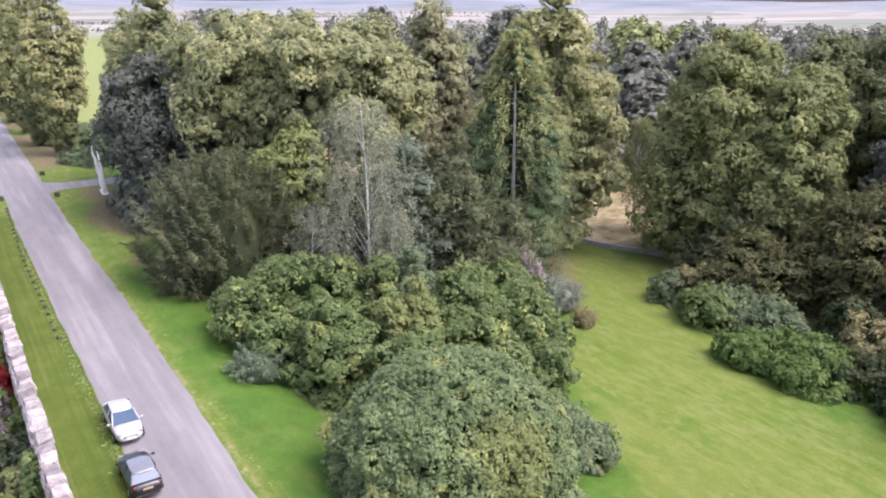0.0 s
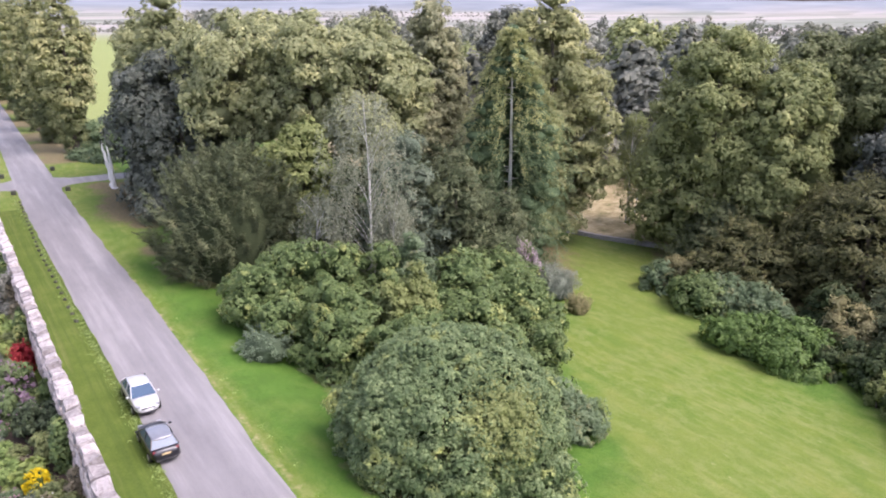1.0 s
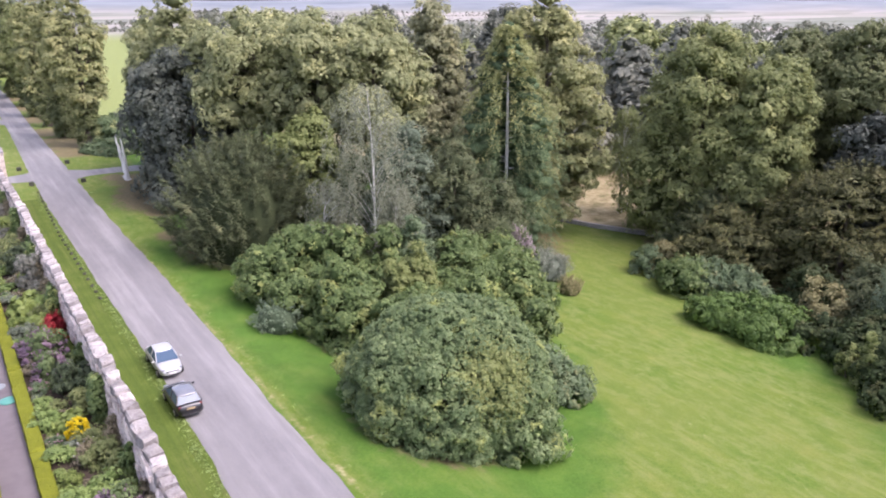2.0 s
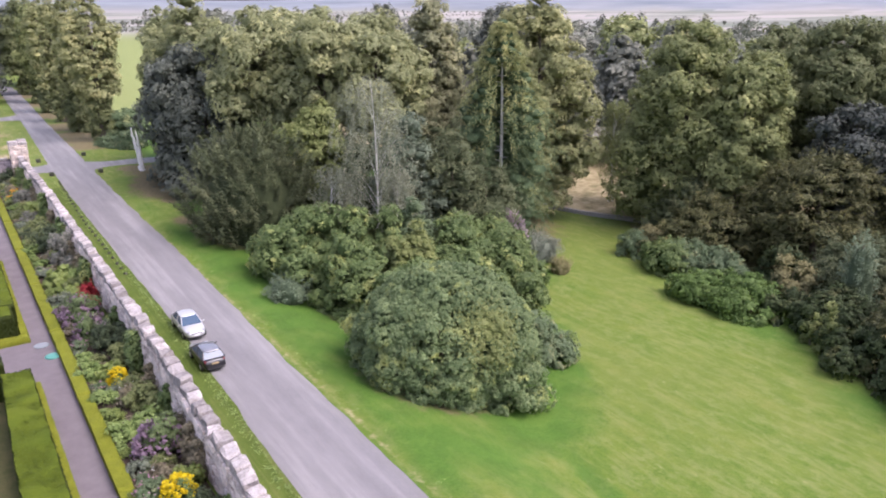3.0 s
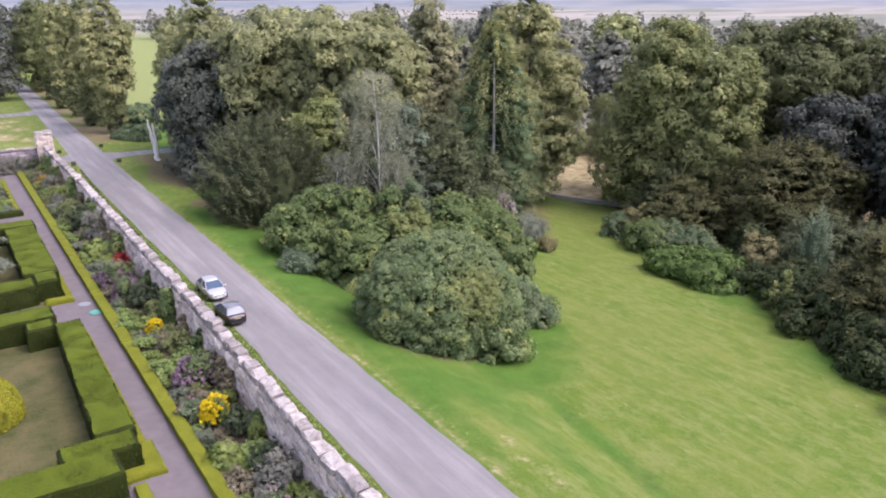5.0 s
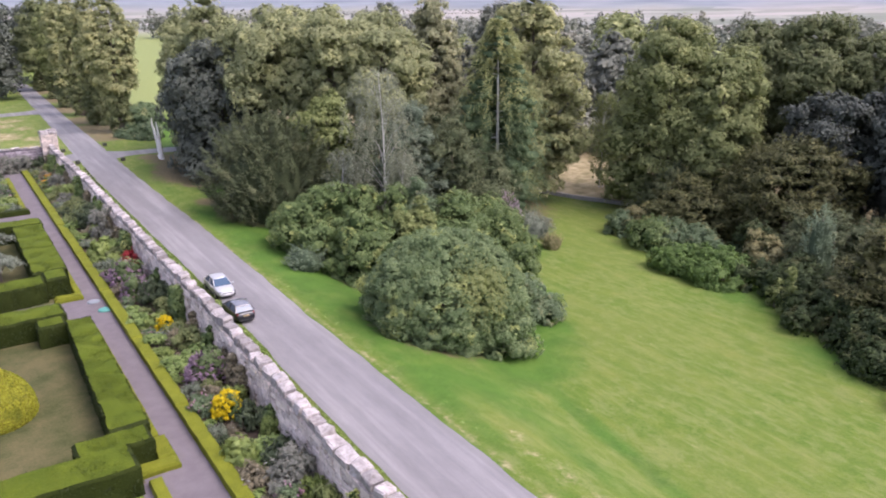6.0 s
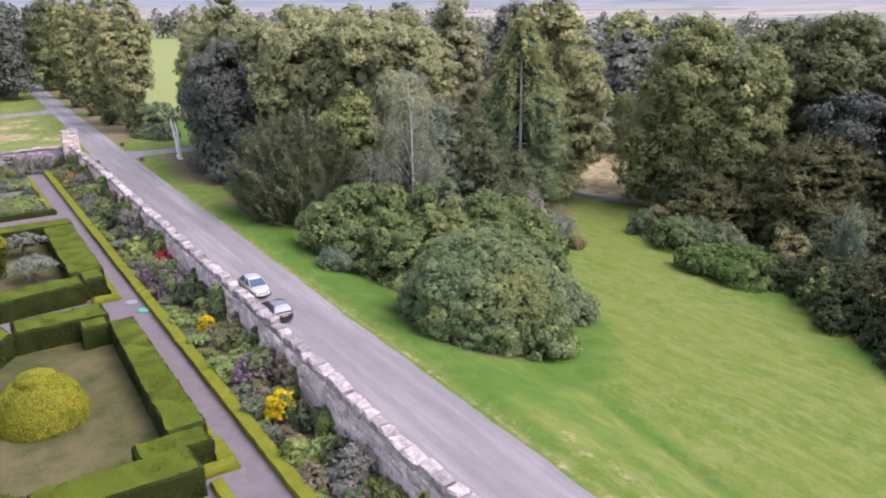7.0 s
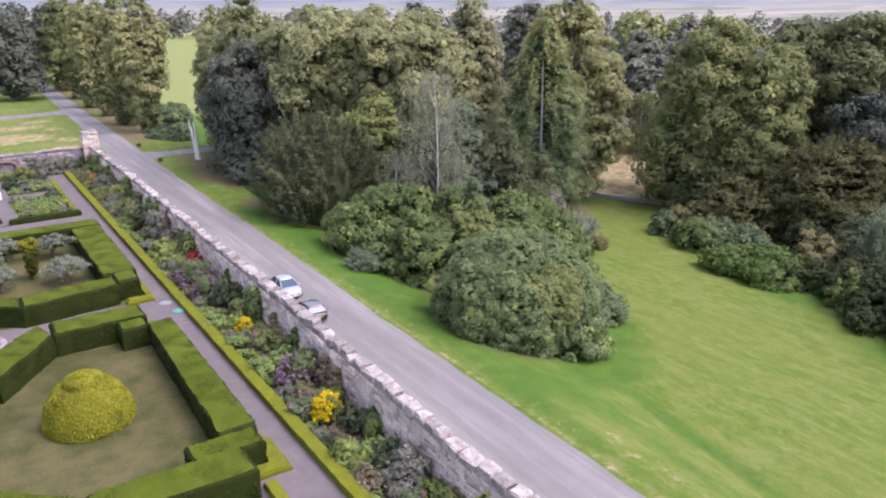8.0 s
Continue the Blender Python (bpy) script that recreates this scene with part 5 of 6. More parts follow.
# ---- hedges ----
def hedge(name, corners, z0, z1, body, leaf_material, label, leaf=0.15, dens=42, group="clipped hedges", soft=0.13, crest=None):
    """A clipped hedge on a four-cornered plan: softly uneven faces, with a fuzz of small leaves."""
    c = np.array(corners, float)
    mid = c.mean(axis=0)
    ob = tagged(empty(name, mid[0], mid[1], z0), label, "hedge", group)
    c = c - mid
    h = z1 - z0
    vs, qs, nv = [], [], 0
    lv = []

    def sheet(a, b, d, e, nrm):
        nonlocal nv
        nu = max(2, int(np.linalg.norm(b - a) / 0.3) + 1)
        nw = max(2, int(np.linalg.norm(d - a) / 0.3) + 1)
        u, w = np.meshgrid(np.linspace(0, 1, nu), np.linspace(0, 1, nw))
        u, w = u.ravel()[:, None], w.ravel()[:, None]
        p = (a * (1 - u) + b * u) * (1 - w) + (d * (1 - u) + e * u) * w
        mv = np.array([noise.noise_vector(Vector(q + [mid[0], mid[1], 0]) * 0.9) for q in p]) * soft
        p = p + mv
        vs.append(p)
        i = (np.arange(nw - 1)[:, None] * nu + np.arange(nu - 1)[None]).ravel()
        qs.append(np.stack([i, i + 1, i + nu + 1, i + nu], axis=1) + nv)
        nv += len(p)
        flat_top = crest is not None and nrm[2] > 0.99
        k = int(np.linalg.norm(b - a) * np.linalg.norm(d - a) * dens * (1.6 if flat_top else 1.0))
        u, w = rng.random((k, 1)), rng.random((k, 1))
        p = (a * (1 - u) + b * u) * (1 - w) + (d * (1 - u) + e * u) * w + rng.normal(size=(k, 3)) * 0.02 + nrm * 0.01
        ln = leaf * rng.uniform(0.7, 1.5, k) * (0.72 if flat_top else 1.0)
        lv.append(leaves(p, nrm + rng.normal(size=(k, 3)) * (0.28 if flat_top else 0.55), rng.normal(size=(k, 3)), ln, ln * 0.6))

    lo = [np.array([*q, 0.0]) for q in c]
    d = [unit(np.array([-q[0], -q[1], 0.0])) for q in c]
    md = [np.array([*q, h - 0.2]) for q in c]
    hi = [np.array([*q, h]) + e * 0.24 for q, e in zip(c, d)]
    sheet(hi[0], hi[1], hi[3], hi[2], np.array([0, 0, 1.0]))
    for i in range(4):
        j = (i + 1) % 4
        e = unit(np.array([(lo[j] - lo[i])[1], -(lo[j] - lo[i])[0], 0.0]))
        sheet(lo[i], lo[j], md[i], md[j], e)
        sheet(md[i], md[j], hi[i], hi[j], unit(e + np.array([0, 0, 1.0])))
    # The top is golden and coloured as lit; the sides carry shade in colour.
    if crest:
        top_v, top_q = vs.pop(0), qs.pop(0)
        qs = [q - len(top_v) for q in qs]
        child("clipped_top", np_mesh("clipped_top", top_v, top_q, HEDGE_TOP, True), ob, "golden-green clipped top, coloured as lit")
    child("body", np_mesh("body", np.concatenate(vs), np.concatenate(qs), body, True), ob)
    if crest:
        tagged(child("crest", leaf_mesh("crest", lv.pop(0), crest), ob, "golden growth on the clipped top, coloured as lit"), kind="stuff")
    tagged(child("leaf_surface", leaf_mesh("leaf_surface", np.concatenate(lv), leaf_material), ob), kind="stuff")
    return ob


def rect(x0, x1, y0, y1):
    return [(x0, y0), (x1, y0), (x1, y1), (x0, y1)]


TALL = "tall clipped yew hedge with golden-green top"
for plan, top in [
    ([(-8.0, 23.5), (-5.7, 23.5), (-5.65, 43.4), (-7.5, 43.4)], 3.55), (rect(-9.6, -7.52, 42.9, 44.85), 3.5), (rect(-14.2, -7.2, 44.9, 47.7), 3.6),
    ([(-18.5, 39.0), (-14.25, 44.95), (-15.0, 47.7), (-20.6, 41.6)], 3.6), (rect(-24, -18.9, 38.5, 41.3), 3.55),
    (rect(-10.2, -5.9, 21.5, 23.45), 3.5), (rect(-16.0, -7.3, 18.8, 21.6), 3.6),
    ([(-21.5, 22.9), (-16.05, 19.0), (-16.05, 21.6), (-20.3, 25.2)], 3.6), (rect(-26, -21.5, 23, 25.4), 3.6),
    ([(-15.6, 52.5), (-7.6, 53.6), (-7.6, 56.2), (-15.6, 55.3)], 3.6), (rect(-7.55, -5.6, 54.2, 56.9), 3.65), (rect(-8.3, -5.3, 57.0, 75.4), 3.6), (rect(-20, -5.1, 75.5, 78.2), 3.6),
    ([(-21, 56.5), (-15.65, 52.6), (-15.65, 55.3), (-20, 58.8)], 3.6), (rect(-26, -21, 56.6, 58.8), 3.6),
]:
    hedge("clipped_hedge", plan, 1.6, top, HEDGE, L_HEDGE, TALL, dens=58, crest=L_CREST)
EDGE = "low golden-green box edging beside the gravel path"
for y0 in np.arange(-12, 118, 13.0):
    hedge("box_edging", rect(-3.3, -2.42, y0, min(y0 + 12.97, 118.2)), 1.6, 2.14, BOX, L_BOX, EDGE, 0.08, 36, "box edging along the border", 0.06)
for plan, top in [(rect(-5.64, -5.15, 24.3, 44.0), 2.1), (rect(-7.25, -4.8, 20.3, 21.3), 2.1), (rect(-5.85, -4.8, 21.35, 24.2), 2.05), (rect(-6.9, -6.2, 12.0, 19.6), 2.1), (rect(-7.2, -4.8, 52.6, 53.5), 2.15), (rect(-5.4, -4.8, 53.55, 56.5), 2.1), (rect(-5.28, -4.85, 56.6, 76.0), 2.05),
                  (rect(-13.5, -5.2, 88.3, 89.2), 2.3), (rect(-24, -14.2, 89.5, 90.4), 2.3), (rect(-6.0, -5.4, 89.4, 112), 2.05)]:
    hedge("box_edging", plan, 1.6, top, BOX if top < 2.2 else HEDGE, L_BOX if top < 2.2 else L_HEDGE, EDGE, 0.08, 30, "box edging round the plots", 0.06)

# golden dome of clipped yew
gd = tagged(empty("topiary_dome", -13.85, 33.2, 1.62), "large golden clipped yew dome on dry grass", "topiary")
k = 16000
d = ball_points(k)
d[:, 2] = np.abs(d[:, 2])
tier = 1 + 0.045 * smooth01((d[:, 2] - 0.90) / 0.03) - 0.10 * np.exp(-((d[:, 2] - 0.885) / 0.022) ** 2)
rift = np.array([noise.noise(q) for q in (d * np.array([2.6, 2.6, 4.2])).tolist()])
lump = np.array([noise.noise(q) for q in (d * 5.5 + 9).tolist()])
rad = 2.9 * tier * (1 + 0.02 * lump - 0.055 * np.exp(-(rift / 0.045) ** 2) * (d[:, 2] < 0.9))
c = d * rad[:, None] * np.array([1, 1, 1.18])
c[:, :2] *= (1 - 0.12 * np.clip(0.3 - c[:, 2:3], 0, 0.3))
ln = rng.uniform(0.09, 0.18, k)
child("crown", leaf_mesh("crown", leaves(c, d + rng.normal(size=(k, 3)) * 0.5, d + rng.normal(size=(k, 3)), ln, ln * 0.6), L_GOLD), gd)
bm = bmesh.new()
bmesh.ops.create_icosphere(bm, subdivisions=5, radius=2.80)
for v in bm.verts:
    up = v.co.z / 2.80
    v.co *= 1 + 0.045 * float(smooth01((up - 0.90) / 0.03)) - 0.10 * math.exp(-((up - 0.885) / 0.022) ** 2)
    v.co = Vector((v.co.x, v.co.y, max(v.co.z * 1.18, 0.0))) * (1 + 0.02 * noise.noise(v.co * 1.1))
# Core coloured darker than the leaves, as shade in the crevices.
part("inner_crown", bm, rough_mat("golden_shaded_core", (0.07, 0.075, 0.008), (0.22, 0.20, 0.022), 0.8, 9, 0.9, 0.9, 0.06), gd, "", True)

# golden column and silver pears in the second plot
# Body in the darker golden leaf, lighter golden leaves towards the top.
mound("golden_column_yew", -13.4, 65.5, 1.64, 6.0, 0.86, L_GOLDDARK, 0.11, 0.24, "club", "narrow clipped yew, golden above and tapering to its foot", "", "topiary", proud=0.1, patch=(-0.1, -0.3, 4.4, 1.15, L_GOLD))
for x, y, h, r in [(-10.8, 62.4, 2.9, 1.85), (-10.6, 71.8, 2.8, 1.6), (-14.9, 73.2, 2.7, 1.5), (-16.4, 63.0, 2.7, 1.5), (-17.3, 69.5, 2.7, 1.5)]:
    ob = broad_tree("silver_pear", x, y, 1.64, 1.64 + h, r, L_SILVER, "dome", 0.5, 0.17, 0.7, 0.3, droop=0.8, label="small weeping silver-leaved pear tree", category="tree", group="silver pears", lobes=0.2, trunk=0.05, sprays=1.2, flat=0.6)

# ---- garden wall ----
wall = tagged(empty("wall_garden", 1.75, 45, 0.0), "tall rubble garden wall topped with pale uneven coping stones", "wall", kind="structure")


def rough_block(sx, sy, sz, seed, lumps=0.05):
    r_ = random.Random(seed)
    bm = box_bm(-sx / 2, sx / 2, -sy / 2, sy / 2, -sz / 2, sz / 2, min(sx, sy, sz) * 0.16)
    for v in bm.verts:
        v.co += Vector((r_.uniform(-1, 1), r_.uniform(-1, 1), r_.uniform(-1, 1))) * lumps
    me = bpy.data.meshes.new("stone")
    bm.to_mesh(me)
    bm.free()
    me.materials.append(STONE)
    return me


def wall_bow(y):
    """How far the old wall leans out of line along its length."""
    return 0.4 * float(smooth01((y - 12) / 25) * smooth01((114 - y) / 24))


def wall_core(name, x0, x1, y0, y1, z0, z1, parent, material):
    bm = box_bm(x0, x1, y0, y1, z0, z1)
    bmesh.ops.subdivide_edges(bm, edges=[e for e in bm.edges if e.calc_length() > 8], cuts=60)
    for v in bm.verts:
        v.co += Vector(noise.noise_vector(v.co * 0.8)) * 0.05
        v.co.x += wall_bow(v.co.y + 45)
    return part(name, bm, material, parent)


wall_core("core", 1.42 - 1.75, 2.12 - 1.75, -30 - 45, 118.6 - 45, 0.0, 5.1, wall, MORTAR)


# ---- cars ----
# Base colour made bluer, so part of the sky's reflection is in it.
GLASS = plain("sky_blued_car_glass", (0.05, 0.085, 0.135), 0.1, 0.0, 0.0, 0.42)
TYRE = plain("tyre_rubber", (0.02, 0.02, 0.02), 0.8)
RIM = plain("alloy_rim", (0.45, 0.45, 0.46), 0.3, 0.9)
SILVER_PAINT = plain("silver_car_paint", (0.46, 0.465, 0.47), 0.35, 0.3, 0.5)
BLACK_PAINT = plain("black_car_paint", (0.010, 0.010, 0.014), 0.3, 0.0, 0.35)
# Black roof coloured grey to stand for the sky reflected in it.
SKY_GREY_ROOF = plain("sky_reflection_grey_roof", (0.20, 0.205, 0.225), 0.25, 0.3, 0.8)
TRIM = plain("black_car_trim", (0.02, 0.02, 0.022), 0.6)
LAMP_CLEAR = plain("clear_lamp_lens", (0.24, 0.25, 0.27), 0.3)
LAMP_RED = plain("red_lamp_lens", (0.16, 0.012, 0.015), 0.3)
PLATE_Y = plain("yellow_number_plate", (0.40, 0.30, 0.16), 0.6)
PLATE_W = plain("white_number_plate", (0.8, 0.8, 0.78), 0.5)


def loft(rows, material, name, parent, label=""):
    """Skin over cross-sections with equal numbers of points, closed at both ends."""
    bm = bmesh.new()
    rings = [[bm.verts.new(p) for p in row] for row in rows]
    n = len(rings[0])
    for a, b in zip(rings, rings[1:]):
        for i in range(n):
            j = (i + 1) % n
            bm.faces.new((a[i], a[j], b[j], b[i]))
    bm.faces.new(rings[0][::-1])
    bm.faces.new(rings[-1])
    bmesh.ops.recalc_face_normals(bm, faces=list(bm.faces))
    ob = part(name, bm, material, parent, label, True)
    mod = ob.modifiers.new("soft", "SUBSURF")
    mod.levels = mod.render_levels = 2
    return ob


def car(x, y, turn, length, paint, roof_finish, hatch, label):
    """A parked car, its nose towards +y before turning: body, cabin, glass, wheels, lamps, mirrors, plates."""
    ob = tagged(empty("car", x, y, 0.07, turn), label, "car", "cars parked on the drive")
    ob.scale = (1.1, 1.1, 1.12)
    L, W = length, 0.88
    half = L / 2

    def section(yy, hw, zb, belt, top):
        return [(-hw * 0.86, yy, zb), (-hw, yy, zb + 0.16), (-hw * 1.0, yy, belt - 0.12), (-hw * 0.93, yy, top), (0, yy, top + 0.035), (hw * 0.93, yy, top), (hw, yy, belt - 0.12), (hw, yy, zb + 0.16), (hw * 0.86, yy, zb), (0, yy, zb - 0.02)]

    tail = 0.98 if hatch else 1.0
    rows = [section(-half, W * 0.66, 0.38, 0.70, 0.68), section(-half + 0.05, W * 0.80, 0.30, 0.82, 0.80), section(-half + 0.16, W * 0.91, 0.26, 0.93, tail - 0.04), section(-half + 0.5, W * 0.98, 0.22, 0.98, tail), section(-half + 1.4, W, 0.2, 0.97, 0.97),
            section(0.2, W, 0.2, 0.96, 0.95), section(half - 1.35, W * 0.99, 0.2, 0.94, 0.94), section(half - 0.8, W * 0.96, 0.2, 0.88, 0.87), section(half - 0.4, W * 0.90, 0.22, 0.80, 0.78), section(half - 0.16, W * 0.78, 0.25, 0.70, 0.67), section(half - 0.03, W * 0.62, 0.30, 0.60, 0.57), section(half, W * 0.5, 0.34, 0.54, 0.51)]
    loft(rows, paint, "body", ob)
    y0, y1 = -half + (0.28 if hatch else 0.75), half - 1.12
    r0, r1 = -half + (0.72 if hatch else 1.35), half - 1.98

    def cabin(yy, hw, z):
        return [(-hw, yy, z - 0.01), (-hw * 0.92, yy, z + 0.025), (-hw * 0.5, yy, z + 0.055), (0, yy, z + 0.065), (hw * 0.5, yy, z + 0.055), (hw * 0.92, yy, z + 0.025), (hw, yy, z - 0.01), (hw * 0.9, yy, z - 0.07), (0, yy, z - 0.07), (-hw * 0.9, yy, z - 0.07)]

    loft([cabin(r0 - 0.12, 0.52, 1.36), cabin(r0 + 0.0, 0.59, 1.41), cabin(r0 + 0.25, 0.64, 1.45), cabin((r0 + r1) / 2, 0.65, 1.47), cabin(r1 - 0.25, 0.64, 1.45), cabin(r1 - 0.02, 0.60, 1.41), cabin(r1 + 0.08, 0.56, 1.37)], roof_finish, "roof", ob)

    def pane(name, pts, parent, material, out, label=""):
        bm = bmesh.new()
        v = [bm.verts.new(Vector(p)) for p in pts]
        f = bm.faces.new(v)
        g = bmesh.ops.extrude_face_region(bm, geom=[f])
        for e in g["geom"]:
            if isinstance(e, bmesh.types.BMVert):
                e.co += Vector(out)
        bmesh.ops.recalc_face_normals(bm, faces=list(bm.faces))
        return part(name, bm, material, parent, label)

    b, t = 0.78, 0.60
    pane("windscreen", [(-b, y1, 0.95), (b, y1, 0.95), (t, r1 + 0.03, 1.40), (-t, r1 + 0.03, 1.40)], ob, GLASS, (0, -0.03, -0.02), "sloping windscreen, blued for the sky's reflection")
    pane("rear_window", [(b * 0.98, y0, 0.99), (-b * 0.98, y0, 0.99), (-t, r0 - 0.03, 1.40), (t, r0 - 0.03, 1.40)], ob, GLASS, (0, 0.03, -0.02), "sloping rear window, blued for the sky's reflection")
    m = (y0 + y1) / 2
    for sx in (-1, 1):
        for a0, a1, c0, c1 in ((y0 + 0.1, m - 0.03, r0 + 0.06, m - 0.03), (m + 0.03, y1 - 0.12, m + 0.03, r1 - 0.06)):
            pane("side_window", [(sx * 0.815, a0, 0.96), (sx * 0.815, a1, 0.96), (sx * 0.63, c1, 1.395), (sx * 0.63, c0, 1.395)], ob, GLASS, (-sx * 0.02, 0, -0.01))
        for pa, pb in (((sx * 0.80, y1 + 0.01, 0.94), (sx * 0.61, r1 + 0.02, 1.42)), ((sx * 0.815, m, 0.95), (sx * 0.632, m, 1.42)), ((sx * 0.80, y0 - 0.01, 0.98), (sx * 0.61, r0, 1.42))):
            child("pillar", tubes_mesh("pillar", [tube(np.array([pa, pb]), np.array([0.045, 0.04]), 6)], paint), ob)
        bm = bmesh.new()
        bmesh.ops.create_uvsphere(bm, u_segments=12, v_segments=8, radius=0.1, matrix=Matrix.Translation((sx * 0.98, y1 - 0.22, 0.99)) @ Matrix.Diagonal((1.1, 0.6, 0.75, 1)))
        part("mirror", bm, paint, ob, "", True)
        lamp = box_bm(sx * 0.56 - 0.14, sx * 0.56 + 0.14, half - 0.36, half - 0.14, 0.60, 0.74, 0.045, 2)
        part("headlight", lamp, LAMP_CLEAR, ob, "clear headlight lens", True)
        z0 = 0.78 if not hatch else 0.72
        part("tail_light", box_bm(sx * 0.67 - 0.08, sx * 0.67 + 0.08, -half + 0.10, -half + 0.24, z0, z0 + (0.12 if not hatch else 0.2), 0.04, 2), LAMP_RED, ob, "tail light lens", True)
        for wy in (-half + 0.82, half - 0.86):
            tyre = bmesh.new()
            bmesh.ops.create_cone(tyre, cap_ends=True, segments=22, radius1=0.31, radius2=0.31, depth=0.21, matrix=Matrix.Translation((sx * 0.79, wy, 0.29)) @ Matrix.Rotation(radians(90), 4, "Y"))
            bmesh.ops.bevel(tyre, geom=[e for e in tyre.edges if abs(e.verts[0].co.x - e.verts[1].co.x) < 1e-4], offset=0.035, segments=2, affect="EDGES")
            tyre_ob = part("wheel", tyre, TYRE, ob, "", True)
            rim = bmesh.new()
            bmesh.ops.create_cone(rim, cap_ends=True, segments=10, radius1=0.2, radius2=0.17, depth=0.03, matrix=Matrix.Translation((sx * 0.905, wy, 0.29)) @ Matrix.Rotation(radians(90 * sx), 4, "Y"))
            part("rim", rim, RIM, tyre_ob, "silver alloy rim")
    part("front_plate", box_bm(-0.26, 0.26, half - 0.03, half + 0.02, 0.42, 0.53, 0.006), PLATE_W, ob, "plain white plate")
    part("rear_plate", box_bm(-0.26, 0.26, -half - 0.03, -half + 0.02, 0.66, 0.77, 0.006), PLATE_Y, ob, "plain yellow plate")
    part("front_grille", box_bm(-0.45, 0.45, half - 0.06, half + 0.012, 0.56, 0.63, 0.01), TRIM, ob, "dark front grille")
    part("bumper", box_bm(-0.46, 0.46, half - 0.16, half + 0.01, 0.27, 0.36, 0.03), TRIM, ob, "dark lower bumper")
    part("bumper", box_bm(-0.6, 0.6, -half + 0.0, -half + 0.2, 0.27, 0.38, 0.03), TRIM, ob, "dark lower bumper")
    return ob


car(7.5, 51.35, 180, 4.65, SILVER_PAINT, SILVER_PAINT, False, "silver saloon car parked at the edge of the drive")
car(6.98, 44.35, 0, 4.2, BLACK_PAINT, SKY_GREY_ROOF, True, "black hatchback, its roof greyed as sky reflection, parked on the drive")


# ---- border plants ----
FLOWER = {k: leaf_mat("petals_" + k, tuple(v * 0.6 for v in c), c, None, 0, 0.3, 0.6, 2.0) for k, c in dict(mauve=(0.32, 0.222, 0.28), yellow=(0.80, 0.62, 0.01), white=(0.65, 0.65, 0.60), red=(0.32, 0.025, 0.035), orange=(0.70, 0.36, 0.03), pink=(0.50, 0.28, 0.37)).items()}
L_RED = leaf_mat("red_leaf", (0.20, 0.015, 0.02), (0.50, 0.06, 0.06))
L_PLUM = leaf_mat("plum_grey_leaf", (0.115, 0.118, 0.092), (0.33, 0.325, 0.275))
L_LIMEGREEN = leaf_mat("lime_green_leaf", (0.11, 0.15, 0.035), (0.32, 0.38, 0.12))
L_RUSSET = leaf_mat("russet_leaf", (0.125, 0.108, 0.068), (0.33, 0.285, 0.185))
L_HERB = leaf_mat("fresh_herb_leaf", (0.100, 0.150, 0.042), (0.385, 0.49, 0.158), None, 0, 0.3, 0.5, 0.6)
L_OLIVE = leaf_mat("olive_herb_leaf", (0.095, 0.115, 0.042), (0.30, 0.33, 0.13), None, 0, 0.25, 0.5, 0.6)
L_HERBX = leaf_mat("deep_green_herb_leaf", (0.030, 0.044, 0.022), (0.12, 0.15, 0.075), None, 0, 0.25, 0.5, 0.6)
L_HERBD = leaf_mat("dark_herb_leaf", (0.060, 0.090, 0.034), (0.22, 0.28, 0.11), None, 0, 0.25, 0.5, 0.6)
L_SAGE = leaf_mat("sage_leaf", (0.10, 0.12, 0.08), (0.28, 0.31, 0.23))


def herb(name, r, h, mat, leaf, flower=None, blooms=0, upright=0.5, count=36, per=14, narrow=0.5, label="", bloom=0.1):
    """A border plant: a tuft of sprays, with a layer of flowers where it blooms."""
    ob = tagged(empty(name, 0, 0, -50), label, "plant", "border plants")
    lump = max(min(r, h) * 0.4, 0.24)
    inner, v, _ = bough_crown(r, h, "tuck" if upright < 0.7 else "dome", lump, leaf * 1.05, mat, 1.1, 0.12, 0.85, 0.2, max(narrow * 1.25, 0.45), 0.3, 0.2)
    d = ball_points(count // 4)
    d[:, 2] = np.abs(d[:, 2]) * 0.9 + 0.1
    tip = d * np.array([r, r, h]) * rng.uniform(0.85, 1.02, (len(d), 1))
    ax = unit(tip * np.array([1, 1, upright]) + np.array([0, 0, upright * h * 0.5]))
    ln = np.full(len(d), min(r, h) * 0.4)
    start = tip - ax * ln[:, None] * 0.7
    start[:, 2] = np.maximum(start[:, 2], 0.02)
    v = np.concatenate([v, plumes(start, ax, ln, np.full(len(d), min(r, h) * 0.16), 10, leaf, narrow * 0.8, 0.15)])
    child("foliage", leaf_mesh("foliage", v, mat), ob)
    inner.name = "inner_foliage"
    child("inner_foliage", inner, ob)
    if flower:
        heads = ball_points(max(blooms // 7, 8))
        heads[:, 2] = np.abs(heads[:, 2]) * 0.85 + 0.15
        heads = unit(heads) * np.array([r, r, h]) * rng.uniform(1.0, 1.16, (len(heads), 1))
        c = heads[rng.integers(0, len(heads), blooms)] + rng.normal(size=(blooms, 3)) * 0.055 * r
        ls = bloom * rng.uniform(0.7, 1.4, blooms)
        bl = child("blossom", leaf_mesh("blossom", leaves(c, np.array([0, 0, 1.0]) + rng.normal(size=(blooms, 3)) * 0.5, rng.normal(size=(blooms, 3)), ls, ls * 0.9), FLOWER[flower]), ob, flower + " flowers")
        tagged(bl, kind="stuff")
    return ob


def planted(ob, x, y, s=1.0, z=1.66, tall=1.0, turn=None):
    t = copy_thing(ob, pose(x, y, z, 0, 0, pr_.uniform(0, 360) if turn is None else turn))
    t.scale = (s, s, s * tall)
    return t


